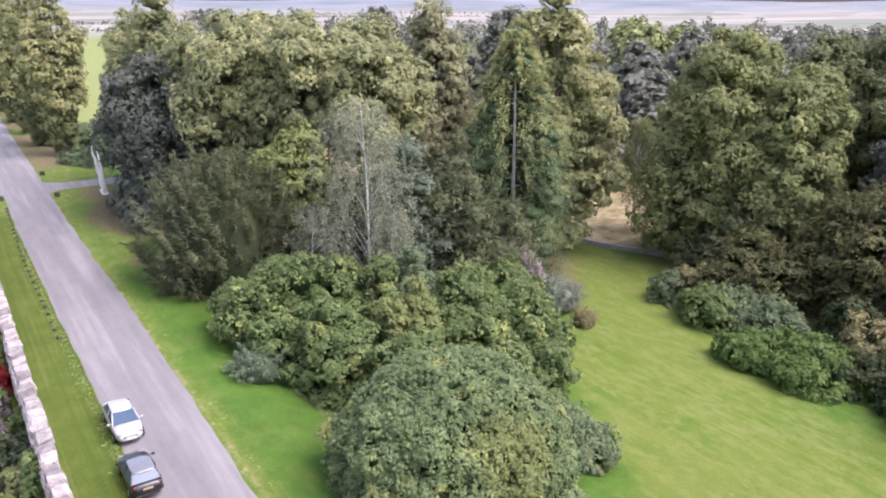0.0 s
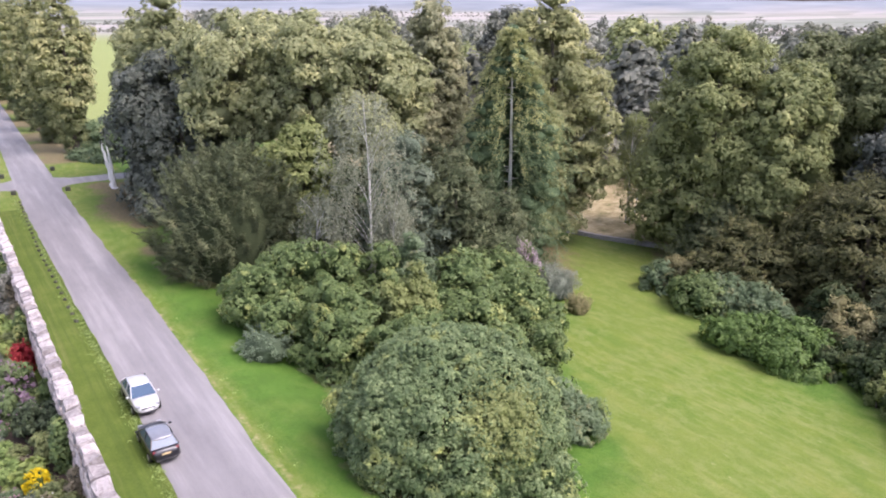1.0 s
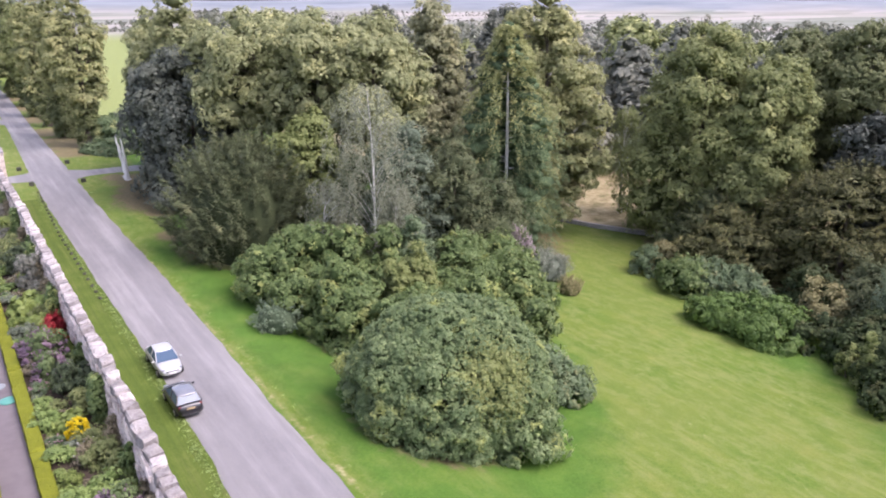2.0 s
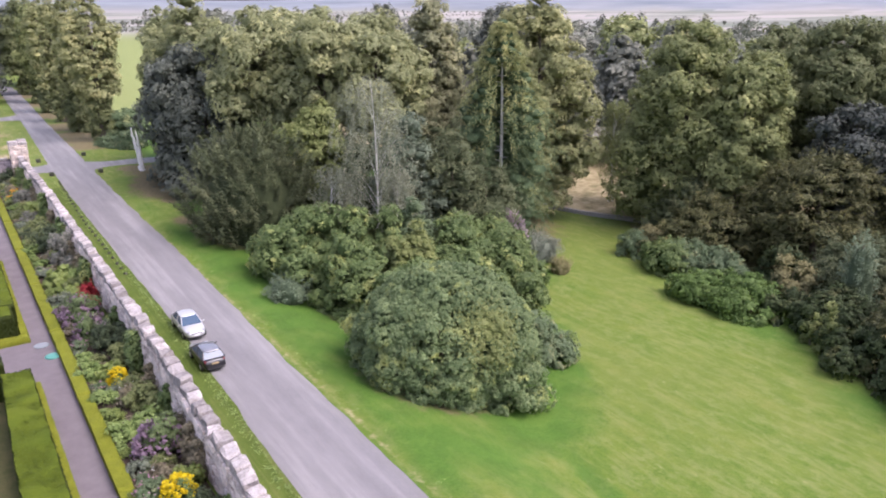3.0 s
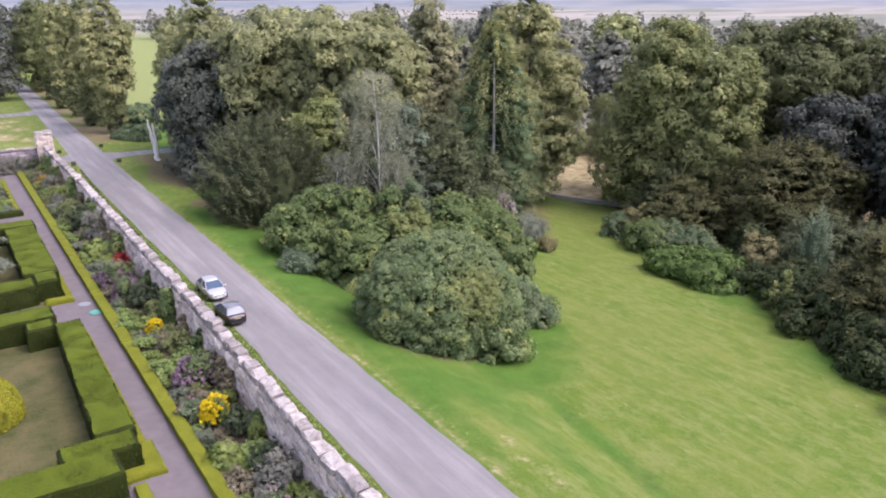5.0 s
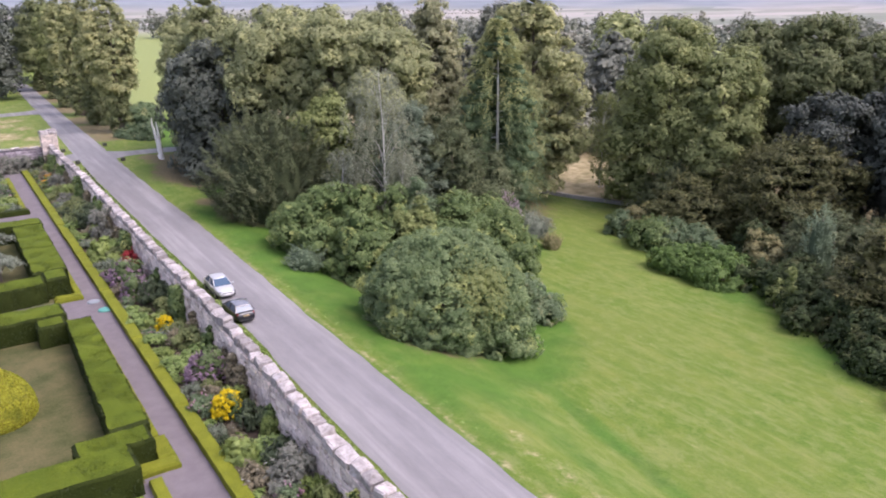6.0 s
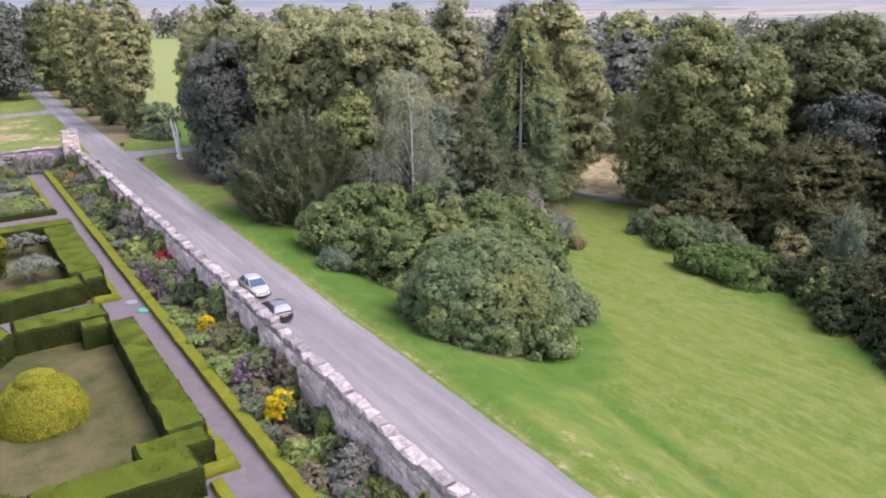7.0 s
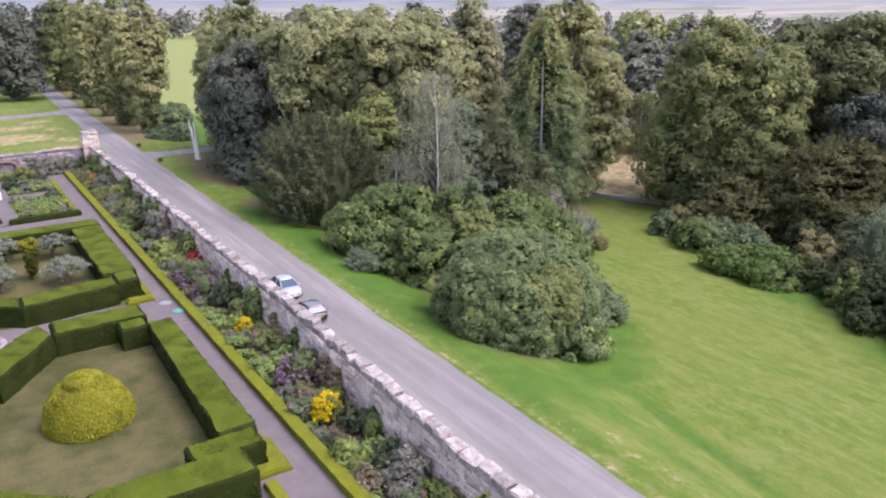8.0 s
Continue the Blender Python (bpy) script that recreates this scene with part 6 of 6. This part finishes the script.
pr_ = random.Random(21)
green = herb("leafy_perennial", 0.8, 0.9, L_HERB, 0.2, label="mounded mid-green leafy perennial in the border")
dark = herb("dark_shrublet", 0.9, 1.3, L_HERBX, 0.16, label="dark green rounded border shrub")
aster = herb("aster_clump", 1.0, 1.3, L_HERBD, 0.16, "mauve", 680, 0.8, 44, 14, 0.4, "mauve flowering aster clump in the border", 0.17)
olive = herb("olive_shrub", 0.9, 1.3, L_OLIVE, 0.16, label="soft olive-green rounded border shrub")
pinks = herb("pink_perennial", 0.9, 1.1, L_GLAUC, 0.16, "pink", 120, 0.8, 36, 14, 0.4, "dusky pink flowering perennial in the border", 0.1)
gold = herb("yellow_daisy_clump", 1.0, 1.75, L_RHODO, 0.17, "yellow", 1300, 0.6, 40, 13, 0.5, "bright yellow daisy clump in full flower", 0.22)
plum = herb("plum_shrub", 1.3, 1.7, L_PLUM, 0.17, None, 0, 0.6, 70, 16, 0.45, "rounded grey-purple shrub in the border")
hosta = herb("hosta", 0.95, 0.8, L_LIMEGREEN, 0.34, None, 0, 0.3, 30, 9, 0.7, "broad-leaved pale green hosta")
russet = herb("russet_perennial", 0.8, 1.1, L_RUSSET, 0.18, "white", 12, 0.9, 36, 14, 0.3, "russet-brown fading perennial in the border")
scarlet = herb("red_dahlia_clump", 0.7, 1.5, L_RED, 0.18, "red", 120, 1.0, 36, 14, 0.4, "deep red flowering clump by the wall", 0.14)
sage = herb("sage_shrub", 0.9, 1.0, L_SAGE, 0.16, None, 0, 0.5, 44, 15, 0.4, "soft grey sage-coloured shrub in the border")
limey = herb("lime_green_perennial", 0.85, 1.2, L_LIMEGREEN, 0.18, None, 0, 0.9, 40, 14, 0.45, "fresh yellow-green perennial in the border")
column = herb("grey_upright_shrub", 0.9, 2.4, L_PLUM, 0.18, None, 0, 1.8, 60, 16, 0.35, "tall upright grey shrub against the wall")
orange = herb("orange_perennial", 0.8, 0.9, L_RHODO, 0.17, "orange", 120, 0.8, 36, 13, 0.5, "orange and yellow flowering perennial", 0.15)
glossy = herb("glossy_shrub", 1.0, 1.5, L_YELLOW, 0.17, None, 0, 0.8, 60, 15, 0.55, "glossy green shrub edged with yellow leaves")
climber = herb("wall_climber", 0.55, 2.4, L_RUSSET, 0.2, None, 0, 1.6, 60, 15, 0.4, "brownish climber on the wall")
ivy = herb("green_climber", 0.6, 2.8, L_RHODO, 0.2, None, 0, 1.6, 60, 15, 0.5, "green climber on the wall")
taken = []


def bed(ob, base, *spots):
    """Set out copies of one plant: x, y, the width of each and its height to width."""
    for x, y, r, tall in spots:
        planted(ob, x, y, r / base, tall=tall * 1.15)
        taken.append((x, y, r))


bed(gold, 1.0, (-0.6, 24.3, 0.95, 0.95), (-0.4, 40.9, 0.7, 0.9))
bed(aster, 1.0, (-0.1, 30.2, 1.5, 0.95), (-0.5, 54.3, 1.6, 0.95), (-0.6, 50.2, 1.3, 1.0), (-1.9, 56.9, 0.7, 0.9))
bed(dark, 0.9, (0.4, 47.6, 1.4, 1.0), (0.3, 77.6, 1.5, 1.1), (-1.2, 83.8, 0.9, 0.8), (-1.9, 21.3, 0.45, 0.8), (-1.6, 12.4, 0.8, 0.7))
bed(olive, 0.9, (0.5, 36.8, 1.2, 0.9), (0.2, 81.8, 1.6, 0.95), (0.3, 87.2, 1.3, 0.9), (-1.4, 80.6, 0.9, 0.7), (-1.5, 86.4, 0.9, 0.7), (-1.4, 94.6, 1.0, 0.8), (0.3, 104.0, 1.1, 0.9), (-1.3, 101.8, 0.8, 0.7), (-1.4, 112.0, 0.9, 0.8), (0.6, 44.6, 1.0, 1.1), (-0.5, 28.4, 0.7, 0.9))
bed(column, 0.9, (0.75, 72.0, 1.3, 1.0), (0.7, 68.6, 0.8, 0.8))
bed(hosta, 0.95, (-0.7, 65.5, 1.5, 1.05), (-1.55, 19.0, 1.1, 1.15), (-0.6, 42.4, 1.1, 0.9), (0.2, 61.8, 1.1, 1.0))
bed(green, 0.8, (0.1, 18.9, 1.0, 0.95), (-1.7, 43.6, 1.0, 0.8), (-1.8, 38.8, 0.95, 0.8), (-1.6, 33.4, 1.0, 0.85), (-0.2, 33.6, 1.1, 0.9), (-1.9, 77.6, 1.0, 0.7), (-1.7, 72.6, 0.8, 0.7), (-1.3, 98.8, 0.9, 0.8), (0.9, 65.2, 1.0, 1.3), (0.3, 8.0, 1.1, 1.0), (-1.6, 46.4, 0.7, 0.8))
bed(sage, 0.9, (-1.75, 28.8, 0.75, 0.9), (-1.9, 22.7, 0.6, 0.9), (-1.6, 60.2, 1.0, 0.8), (-1.6, 68.8, 0.9, 0.8), (-1.4, 88.8, 1.0, 0.8))
bed(limey, 0.85, (0.95, 20.6, 0.8, 1.2), (0.6, 93.0, 1.7, 0.95), (-1.75, 36.0, 0.7, 0.8), (0.5, 113.6, 1.2, 0.9), (-1.6, 62.6, 0.8, 0.7))
bed(russet, 0.8, (-1.6, 16.3, 0.95, 0.8), (-0.3, 37.8, 0.9, 1.0), (0.8, 15.9, 0.8, 1.2), (-0.7, 27.0, 0.9, 0.9), (-0.6, 109.0, 1.2, 0.8), (-1.7, 52.4, 0.7, 0.8))
bed(pinks, 0.9, (-1.7, 25.9, 0.95, 0.9), (-1.7, 49.0, 0.7, 0.8), (-1.0, 13.0, 0.9, 1.1))
bed(plum, 1.3, (0.0, 15.0, 1.55, 0.95), (0.1, 100.8, 1.6, 0.9), (-1.0, 6.0, 1.2, 1.0), (-0.4, 92.0, 1.3, 0.7))
bed(scarlet, 0.7, (0.75, 58.4, 0.85, 1.1), (0.85, 60.0, 0.6, 1.1))
bed(orange, 0.8, (-0.3, 106.2, 0.9, 1.2), (-1.2, 104.6, 0.7, 1.0))
bed(glossy, 1.0, (0.55, 11.4, 1.0, 1.0), (-0.2, 96.6, 1.1, 0.8))
front, middle, back = [green, sage, green, limey, green, pinks, russet], [green, sage, olive, russet, green], [olive, green, russet, green, dark, limey]
for x0, pool, size, gap in ((-1.85, front, 0.6, 0.85), (-0.8, middle, 0.7, 1.0), (0.4, back, 1.0, 1.2)):
    y = 1.0
    while y < 118:
        x = x0 + pr_.uniform(-0.2, 0.2)
        s = size * pr_.uniform(0.75, 1.2)
        if not any(math.hypot(x - a, y - b) < c + 0.3 * s for a, b, c in taken):
            planted(pr_.choice(pool), x, y, s, tall=pr_.uniform(0.5, 0.9) * (1.5 if pool is back else 1.0))
        y += gap * pr_.uniform(0.75, 1.25)
for y, ob, s in [(26.6, climber, 0.85), (21.2, ivy, 0.55), (28.4, climber, 0.9), (34.4, ivy, 0.7), (42.4, ivy, 0.95), (44.0, ivy, 0.8), (38.5, climber, 0.8), (50.5, ivy, 0.7), (62.5, ivy, 0.9), (66.0, climber, 0.9), (76, ivy, 1.0), (80, ivy, 0.9), (85, climber, 1.0), (92, ivy, 1.0), (96, climber, 0.8), (103, ivy, 0.9), (110, ivy, 1.0), (30.8, climber, 0.7), (9.0, ivy, 0.8)]:
    planted(ob, 1.05 + wall_bow(y), y, s * 1.3, turn=pr_.choice((0, 180)))
y = 58.0
while y < 116:
    y += pr_.uniform(1.8, 3.6)
    planted(pr_.choice([ivy, climber, olive, climber, green]), 0.95 + wall_bow(y), y, pr_.uniform(0.75, 1.15), tall=pr_.uniform(0.9, 1.3))
# parterre planting in the far plot
for x in np.arange(-24, -6.4, 1.3):
    for y in np.arange(90.6, 111.8, 1.4):
        if abs(x + 13.5) < 1.6 or abs(y - 103.5) < 1.7:
            continue
        planted(pr_.choice([green, sage, limey, pinks, russet, dark, hosta, green]), x + pr_.uniform(-0.4, 0.4), y + pr_.uniform(-0.4, 0.4), pr_.uniform(0.95, 1.3), tall=pr_.uniform(0.5, 0.9))
slab("garden_path", -30, -5.7, 102.2, 104.8, 1.70, GRAVEL, "narrow gravel walk through the parterre", "path")
slab("garden_path", -14.8, -12.2, 88.4, 112.3, 1.695, GRAVEL, "narrow gravel walk through the parterre", "path")
for x, y, s, ob in [(-2.6, 117.4, 1.5, plum), (-5.2, 117.6, 1.5, plum), (-7.4, 117.5, 1.4, column), (-8.8, 116.4, 1.3, glossy), (-11.5, 116.8, 1.5, green), (-14.5, 116.5, 1.5, plum), (-17, 116.8, 1.4, green), (-0.2, 117.8, 1.5, dark)]:
    planted(ob, x, y, s)
for ob in (green, dark, olive, aster, pinks, gold, plum, hosta, russet, scarlet, sage, limey, column, orange, glossy, climber, ivy):
    for o in (*ob.children_recursive, ob):
        bpy.data.objects.remove(o)


def turned_shape(name, profile, material, parent, label="", seg=20):
    """A turned solid from (radius, height) pairs."""
    bm = bmesh.new()
    rings = []
    for r, z in profile:
        rings.append([bm.verts.new((r * math.cos(a), r * math.sin(a), z)) for a in np.linspace(0, 2 * math.pi, seg, endpoint=False)])
    for a, b in zip(rings, rings[1:]):
        for i in range(seg):
            j = (i + 1) % seg
            bm.faces.new((a[i], a[j], b[j], b[i]))
    bm.faces.new(rings[0][::-1])
    bm.faces.new(rings[-1])
    return part(name, bm, material, parent, label, True)


urn = tagged(empty("stone_urn", -13.5, 103.5, 1.70), "white stone urn on a plinth in the parterre", "urn")
part("plinth", box_bm(-0.45, 0.45, -0.45, 0.45, 0, 1.0, 0.04), BLEACHED, urn)
turned_shape("bowl", [(0.28, 1.0), (0.16, 1.1), (0.14, 1.25), (0.36, 1.45), (0.48, 1.75), (0.55, 1.95), (0.50, 1.98), (0.42, 1.9)], BLEACHED, urn)

pool = tagged(empty("stone_basin", -20.0, 49.7, 1.64), "round pale stone kerb round a garden basin", "basin")
for i in range(22):
    bm = bmesh.new()
    a0, a1 = i * 2 * math.pi / 22 + 0.008, (i + 1) * 2 * math.pi / 22 - 0.008
    lo = [bm.verts.new((r * math.cos(a), r * math.sin(a), z)) for z in (0.0, 0.32) for r, a in ((2.3, a0), (2.75, a0), (2.75, a1), (2.3, a1))]
    for f in ((0, 1, 5, 4), (1, 2, 6, 5), (2, 3, 7, 6), (3, 0, 4, 7), (4, 5, 6, 7), (3, 2, 1, 0)):
        bm.faces.new([lo[k] for k in f])
    part("kerb_stone", bm, RUBBLE, pool)
turned_shape("water_floor", [(2.28, 0.0), (2.28, 0.08), (0.01, 0.08)], GRAVEL, pool, "mauve gravel floor", 24)

TEAL, GREY_LID = plain("teal_plastic", (0.08, 0.27, 0.22), 0.6), plain("grey_iron", (0.20, 0.22, 0.23), 0.6)
lid = tagged(empty("plastic_tub_lid", -3.67, 48.76, 1.66), "teal plastic lid lying on the gravel path", "lid")
turned_shape("disc", [(0.55, 0.0), (0.58, 0.05), (0.50, 0.09), (0.12, 0.11)], TEAL, lid)
turned_shape("rim", [(0.60, 0.0), (0.62, 0.03), (0.60, 0.05)], TEAL, lid)
lid = tagged(empty("drain_cover", -4.19, 51.4, 1.66), "grey iron drain cover set in the gravel path", "drain cover")
turned_shape("cover", [(0.50, 0.0), (0.50, 0.035), (0.44, 0.05)], GREY_LID, lid)
turned_shape("ring", [(0.58, 0.0), (0.58, 0.03), (0.52, 0.035)], GREY_LID, lid)

# ---- end wall, pier and arch ----
end = tagged(empty("wall_end", -20, 119.5, 1.6), "mauve rubble end wall with an arched opening", "wall", kind="structure")
bm = bmesh.new()
ax0, ax1, spring = 7.6, 10.6, 1.3
outline = [(-25, 0), (ax0, 0), (ax0, spring)] + [((ax0 + ax1) / 2 - 1.5 * math.cos(a), spring + 1.05 * math.sin(a)) for a in np.linspace(0, math.pi, 11)[1:-1]] + [(ax1, spring), (ax1, 0), (21.4, 0), (21.4, 3.3), (-25, 3.3)]
arch = outline[2:13]
cols = [(-25, 0.0), (ax0 - 0.001, 0.0)] + arch + [(ax1 + 0.001, 0.0), (21.4, 0.0)]
rows_ = [[bm.verts.new((x, yy, zz)) for x, z in cols for zz in (z, 3.3)] for yy in (-0.3, 0.3)]
n_ = len(cols)
for fr_, flip in ((rows_[0], 1), (rows_[1], -1)):
    for i in range(n_ - 1):
        bm.faces.new([fr_[2 * i], fr_[2 * i + 2], fr_[2 * i + 3], fr_[2 * i + 1]][::flip])
for i in range(n_ - 1):
    for o_ in (0, 1):
        q_ = [rows_[0][2 * i + o_], rows_[1][2 * i + o_], rows_[1][2 * i + 2 + o_], rows_[0][2 * i + 2 + o_]]
        bm.faces.new(q_ if o_ == 0 else q_[::-1])
part("masonry", bm, END_RUBBLE, end)
part("niche_back", box_bm(ax0 - 0.2, ax1 + 0.2, 0.06, 0.28, 0.05, 2.6), END_RUBBLE, end)
RED_STONE = rough_mat("reddish_arch_stone", (0.20, 0.13, 0.115), (0.40, 0.29, 0.26), 1.5, 7, 0.9, 0.7, 0.03)
for k in range(11):
    a = math.pi * (k + 0.5) / 11
    vs_ = part("arch_stone", box_bm(-0.21, 0.21, -0.14, 0.14, -0.17, 0.17, 0.03), RED_STONE, end)
    vs_.matrix_basis = pose((ax0 + ax1) / 2 - 1.66 * math.cos(a), -0.27, spring + 1.2 * math.sin(a), 0, 90 - math.degrees(a), 0)
er = random.Random(9)
ends = [rough_block(1.1 + 0.15 * i, 0.75, 0.28, 60 + i, 0.06) for i in range(4)]
x = -24.0
while x < 20.6:
    o = child("coping_stone", ends[er.randrange(4)], end)
    o.matrix_basis = pose(x, er.uniform(-0.05, 0.05), 3.4 + er.uniform(-0.05, 0.12), er.uniform(-4, 4), er.uniform(-4, 4), er.uniform(-4, 4))
    x += er.uniform(1.2, 1.5)
lumps = [rough_block(0.55 + 0.16 * i, 0.24, 0.34, 70 + i, 0.05) for i in range(4)]
for me in lumps:
    me.materials[0] = RUBBLE
for k in range(7):
    x = 0.0
    while x < 21.0:
        i = er.randrange(4)
        x += 0.6 + 0.16 * i
        if ax0 - 0.4 < x < ax1 + 0.4 and k < 6:
            continue
        o = child("stone", lumps[i], end)
        o.matrix_basis = pose(x, -0.27 + er.uniform(-0.05, 0.03), 0.28 + k * 0.43, er.uniform(-3, 3), er.uniform(-3, 3), er.uniform(-3, 3))
pier = tagged(empty("wall_pier", 1.7, 118.9, 0), "square stone pier with a notched top at the wall corner", "pier", kind="structure")
part("shaft", box_bm(-1.12, 1.12, -1.12, 1.12, 0, 6.8, 0.05), MORTAR, pier)
pg = random.Random(12)
bl = [rough_block(0.8, 0.34, 0.46, 90 + i, 0.05) for i in range(4)]
for me in bl:
    me.materials[0] = FACE
for row_ in range(15):
    for face_ in range(4):
        for k in range(3):
            o = child("stone", bl[pg.randrange(4)], pier)
            o.matrix_basis = pose(0, 0, 0, 0, 0, face_ * 90) @ pose(-0.78 + k * 0.78 + (0.2 if row_ % 2 else -0.1) * (k < 2), -1.05, 0.3 + row_ * 0.48, pg.uniform(-3, 3), pg.uniform(-3, 3), pg.uniform(-3, 3))
for sx, sy, hh in ((-0.65, -0.65, 0.5), (0.65, -0.65, 0.28), (-0.65, 0.65, 0.3), (0.65, 0.65, 0.5)):
    part("cap_stone", box_bm(sx - 0.62, sx + 0.62, sy - 0.62, sy + 0.62, 7.1, 7.25 + hh, 0.09), STONE, pier)

# ---- small things beyond the wall ----
def broken_stem(points, radii, seed):
    """A bleached stem with a knotted outline and a splintered top."""
    r_ = np.random.default_rng(seed)
    p = np.array(points)
    k = np.linspace(0, len(p) - 1, 15)
    q = np.stack([np.interp(k, np.arange(len(p)), p[:, a]) for a in range(3)], 1) + r_.normal(size=(15, 3)) * np.array([0.05, 0.05, 0.02])
    return tube(q, np.interp(k, np.arange(len(p)), radii) * r_.uniform(0.82, 1.22, 15), 8)


dead = tagged(empty("dead_tree", 20.0, 123.6, gz(20.0, 123.6)), "bleached white bare trunk with two broken stems", "dead tree")
snags = [limb(np.array(a), np.array(b), 0.09, 0.05) for a, b in (((-0.25, 0.1, 3.4), (-0.75, -0.1, 4.3)), ((0.1, -0.3, 2.2), (0.55, -0.4, 2.9)), ((0.2, 0, 1.0), (0.7, 0.1, 1.3)))]
child("stem", tubes_mesh("stem", [broken_stem([(0.25, 0, -0.2), (0.12, 0.05, 1.2), (-0.12, 0.1, 3.0), (-0.38, 0.1, 5.2), (-0.6, 0.15, 7.5)], [0.52, 0.36, 0.27, 0.22, 0.09], 3)] + snags, BLEACHED), dead)
child("stem", tubes_mesh("stem", [broken_stem([(0.35, 0, 0.3), (0.32, -0.2, 2.4), (0.16, -0.3, 4.6), (0.02, -0.35, 6.9)], [0.36, 0.26, 0.2, 0.08], 5)], BLEACHED), dead)

DARK_STONE = rough_mat("dark_mossy_stone", (0.03, 0.035, 0.025), (0.11, 0.11, 0.085), 2, 12, 0.95, 0.8, 0.03)
for x, y in [(13.9, 125.2), (14.1, 142.6), (6.6, 127.0), (6.2, 140.5)]:
    b = tagged(empty("marker_post", x, y, gz(x, y)), "low dark wooden marker block beside the drive", "marker", "marker blocks")
    part("block", box_bm(-0.35, 0.35, -0.35, 0.35, 0, 0.55, 0.05), DARK_STONE, b)
    part("cap", box_bm(-0.38, 0.38, -0.38, 0.38, 0.55, 0.63, 0.03), DARK_STONE, b)
sr = random.Random(4)
stone_me = [rough_block(0.26, 0.32, 0.24, i, 0.04) for i in range(4)]
for me in stone_me:
    me.materials[0] = DARK_STONE
for i in range(26):
    y = 70 + i * 2.05 + sr.uniform(-0.2, 0.2)
    o = new("edging_stone", stone_me[i % 4])
    o.matrix_basis = pose(6.05 + max(0, y - 95) * 0.03, y, 0.12, 0, 0, sr.uniform(0, 360))
    tagged(o, "small dark stone marking the edge of the verge", "stone", "edging stones")

# low wall at the end of the lawn
LAWN_WALL = rough_mat("grey_wall_stone", (0.20, 0.19, 0.18), (0.40, 0.385, 0.365), 1.5, 8, 0.95, 0.7, 0.03)
low = tagged(empty("lawn_wall", 79.4, 75.6, 0), "low grey stone wall closing the far end of the lawn", "wall", kind="structure")
a, b = np.array([74.2, 85.8]), np.array([84.5, 65.4])
for i in range(16):
    p, q = a + (b - a) * i / 16, a + (b - a) * (i + 1) / 16
    m = (p + q) / 2
    g = box_bm(-0.28, 0.28, -0.71, 0.71, 0, 0.75, 0.05)
    o = part("coping_block", g, LAWN_WALL, low)
    o.matrix_basis = pose(m[0] - 79.4, m[1] - 75.6, gz(*m) - 0.1, 0, 0, math.degrees(math.atan2(-(q - p)[0], (q - p)[1])))

# weeds and longer grass along the drive
tr = np.random.default_rng(3)
k = 1100
wy = tr.uniform(0, 125, k)
side = tr.random(k) < 0.97
wx = np.where(side, 6.62 - 0.84 * smooth01((50 - wy) / 32) - np.abs(tr.normal(size=k)) * 0.3, 13.45 + np.abs(tr.normal(size=k)) * 0.25)
own = np.repeat(np.arange(k), 7)
c = np.stack([wx[own], wy[own], np.full(len(own), 0.1)], 1) + tr.normal(size=(len(own), 3)) * np.array([0.12, 0.12, 0.02])
ln = tr.uniform(0.08, 0.2, len(own)) * (0.5 + tr.random(k)[own])
tagged(new("verge_weeds", leaf_mesh("verge_weeds", leaves(c, tr.normal(size=c.shape) * 0.4 + np.array([0, 0, 1.3]), tr.normal(size=c.shape) * 0.6 + np.array([0, 0, 0.8]), ln, ln * 0.4), L_HERB)), "tufts of longer grass and weeds along the drive", "grass", kind="stuff")

# ---- stones of the garden wall ----
cap_me = [rough_block(0.86, 0.85 + 0.17 * (i % 4), 0.58 + 0.07 * (i % 3), i, 0.08) for i in range(9)]
y, i = -29.0, 0
while y < 117.4:
    o = child("coping_stone", cap_me[(i * 5) % 9], wall)
    up = sr.random()
    o.matrix_basis = pose(-0.02 + wall_bow(y) + sr.uniform(-0.05, 0.05), y - 45, 5.12 + sr.uniform(-0.10, 0.16), sr.uniform(-5, 5), sr.uniform(-10, -2), sr.uniform(-7, 7))
    y += 0.98 + 0.085 * (((i * 5) % 9) % 4 + ((i * 5 + 5) % 9) % 4) + sr.uniform(-0.02, 0.10)
    i += 1
face_me = [rough_block(0.26, 0.6 + 0.17 * (i % 4), 0.36 + 0.05 * (i % 3), 20 + i, 0.05) for i in range(9)]
for me in face_me:
    me.materials[0] = FACE
base = [(np.array([v.co[:] for v in me.vertices]), [list(p.vertices) for p in me.polygons]) for me in face_me]
rest_v, rest_f, nv = [], [], 0
singles = 0
z = 1.85
row = 0
while z < 5.0:
    y = -8.0 + sr.uniform(0, 0.5)
    while y < 117.8:
        i = sr.randrange(9)
        ln_ = 0.6 + 0.17 * (i % 4)
        m = pose(1.42 - 1.75 + wall_bow(y) + sr.uniform(-0.09, 0.04), y + ln_ / 2 - 45, z + sr.uniform(-0.03, 0.03), sr.uniform(-4, 4), sr.uniform(-5, 5), sr.uniform(-4, 4))
        if z > 3.6 and 4 < y < 42 and singles < 300:
            o = child("stone", face_me[i], wall)
            o.matrix_basis = m
            singles += 1
        else:
            v, f = base[i]
            mm = np.array(m)
            rest_v.append(v @ mm[:3, :3].T + mm[:3, 3])
            rest_f += [[q + nv for q in p] for p in f]
            nv += len(v)
        y += ln_ + 0.04
    z += 0.45
me = bpy.data.meshes.new("wall_stones")
me.from_pydata(np.concatenate(rest_v).tolist(), [], rest_f)
me.materials.append(FACE)
tagged(child("wall_stones", me, wall), "pale irregular stones of the wall face", kind="stuff")
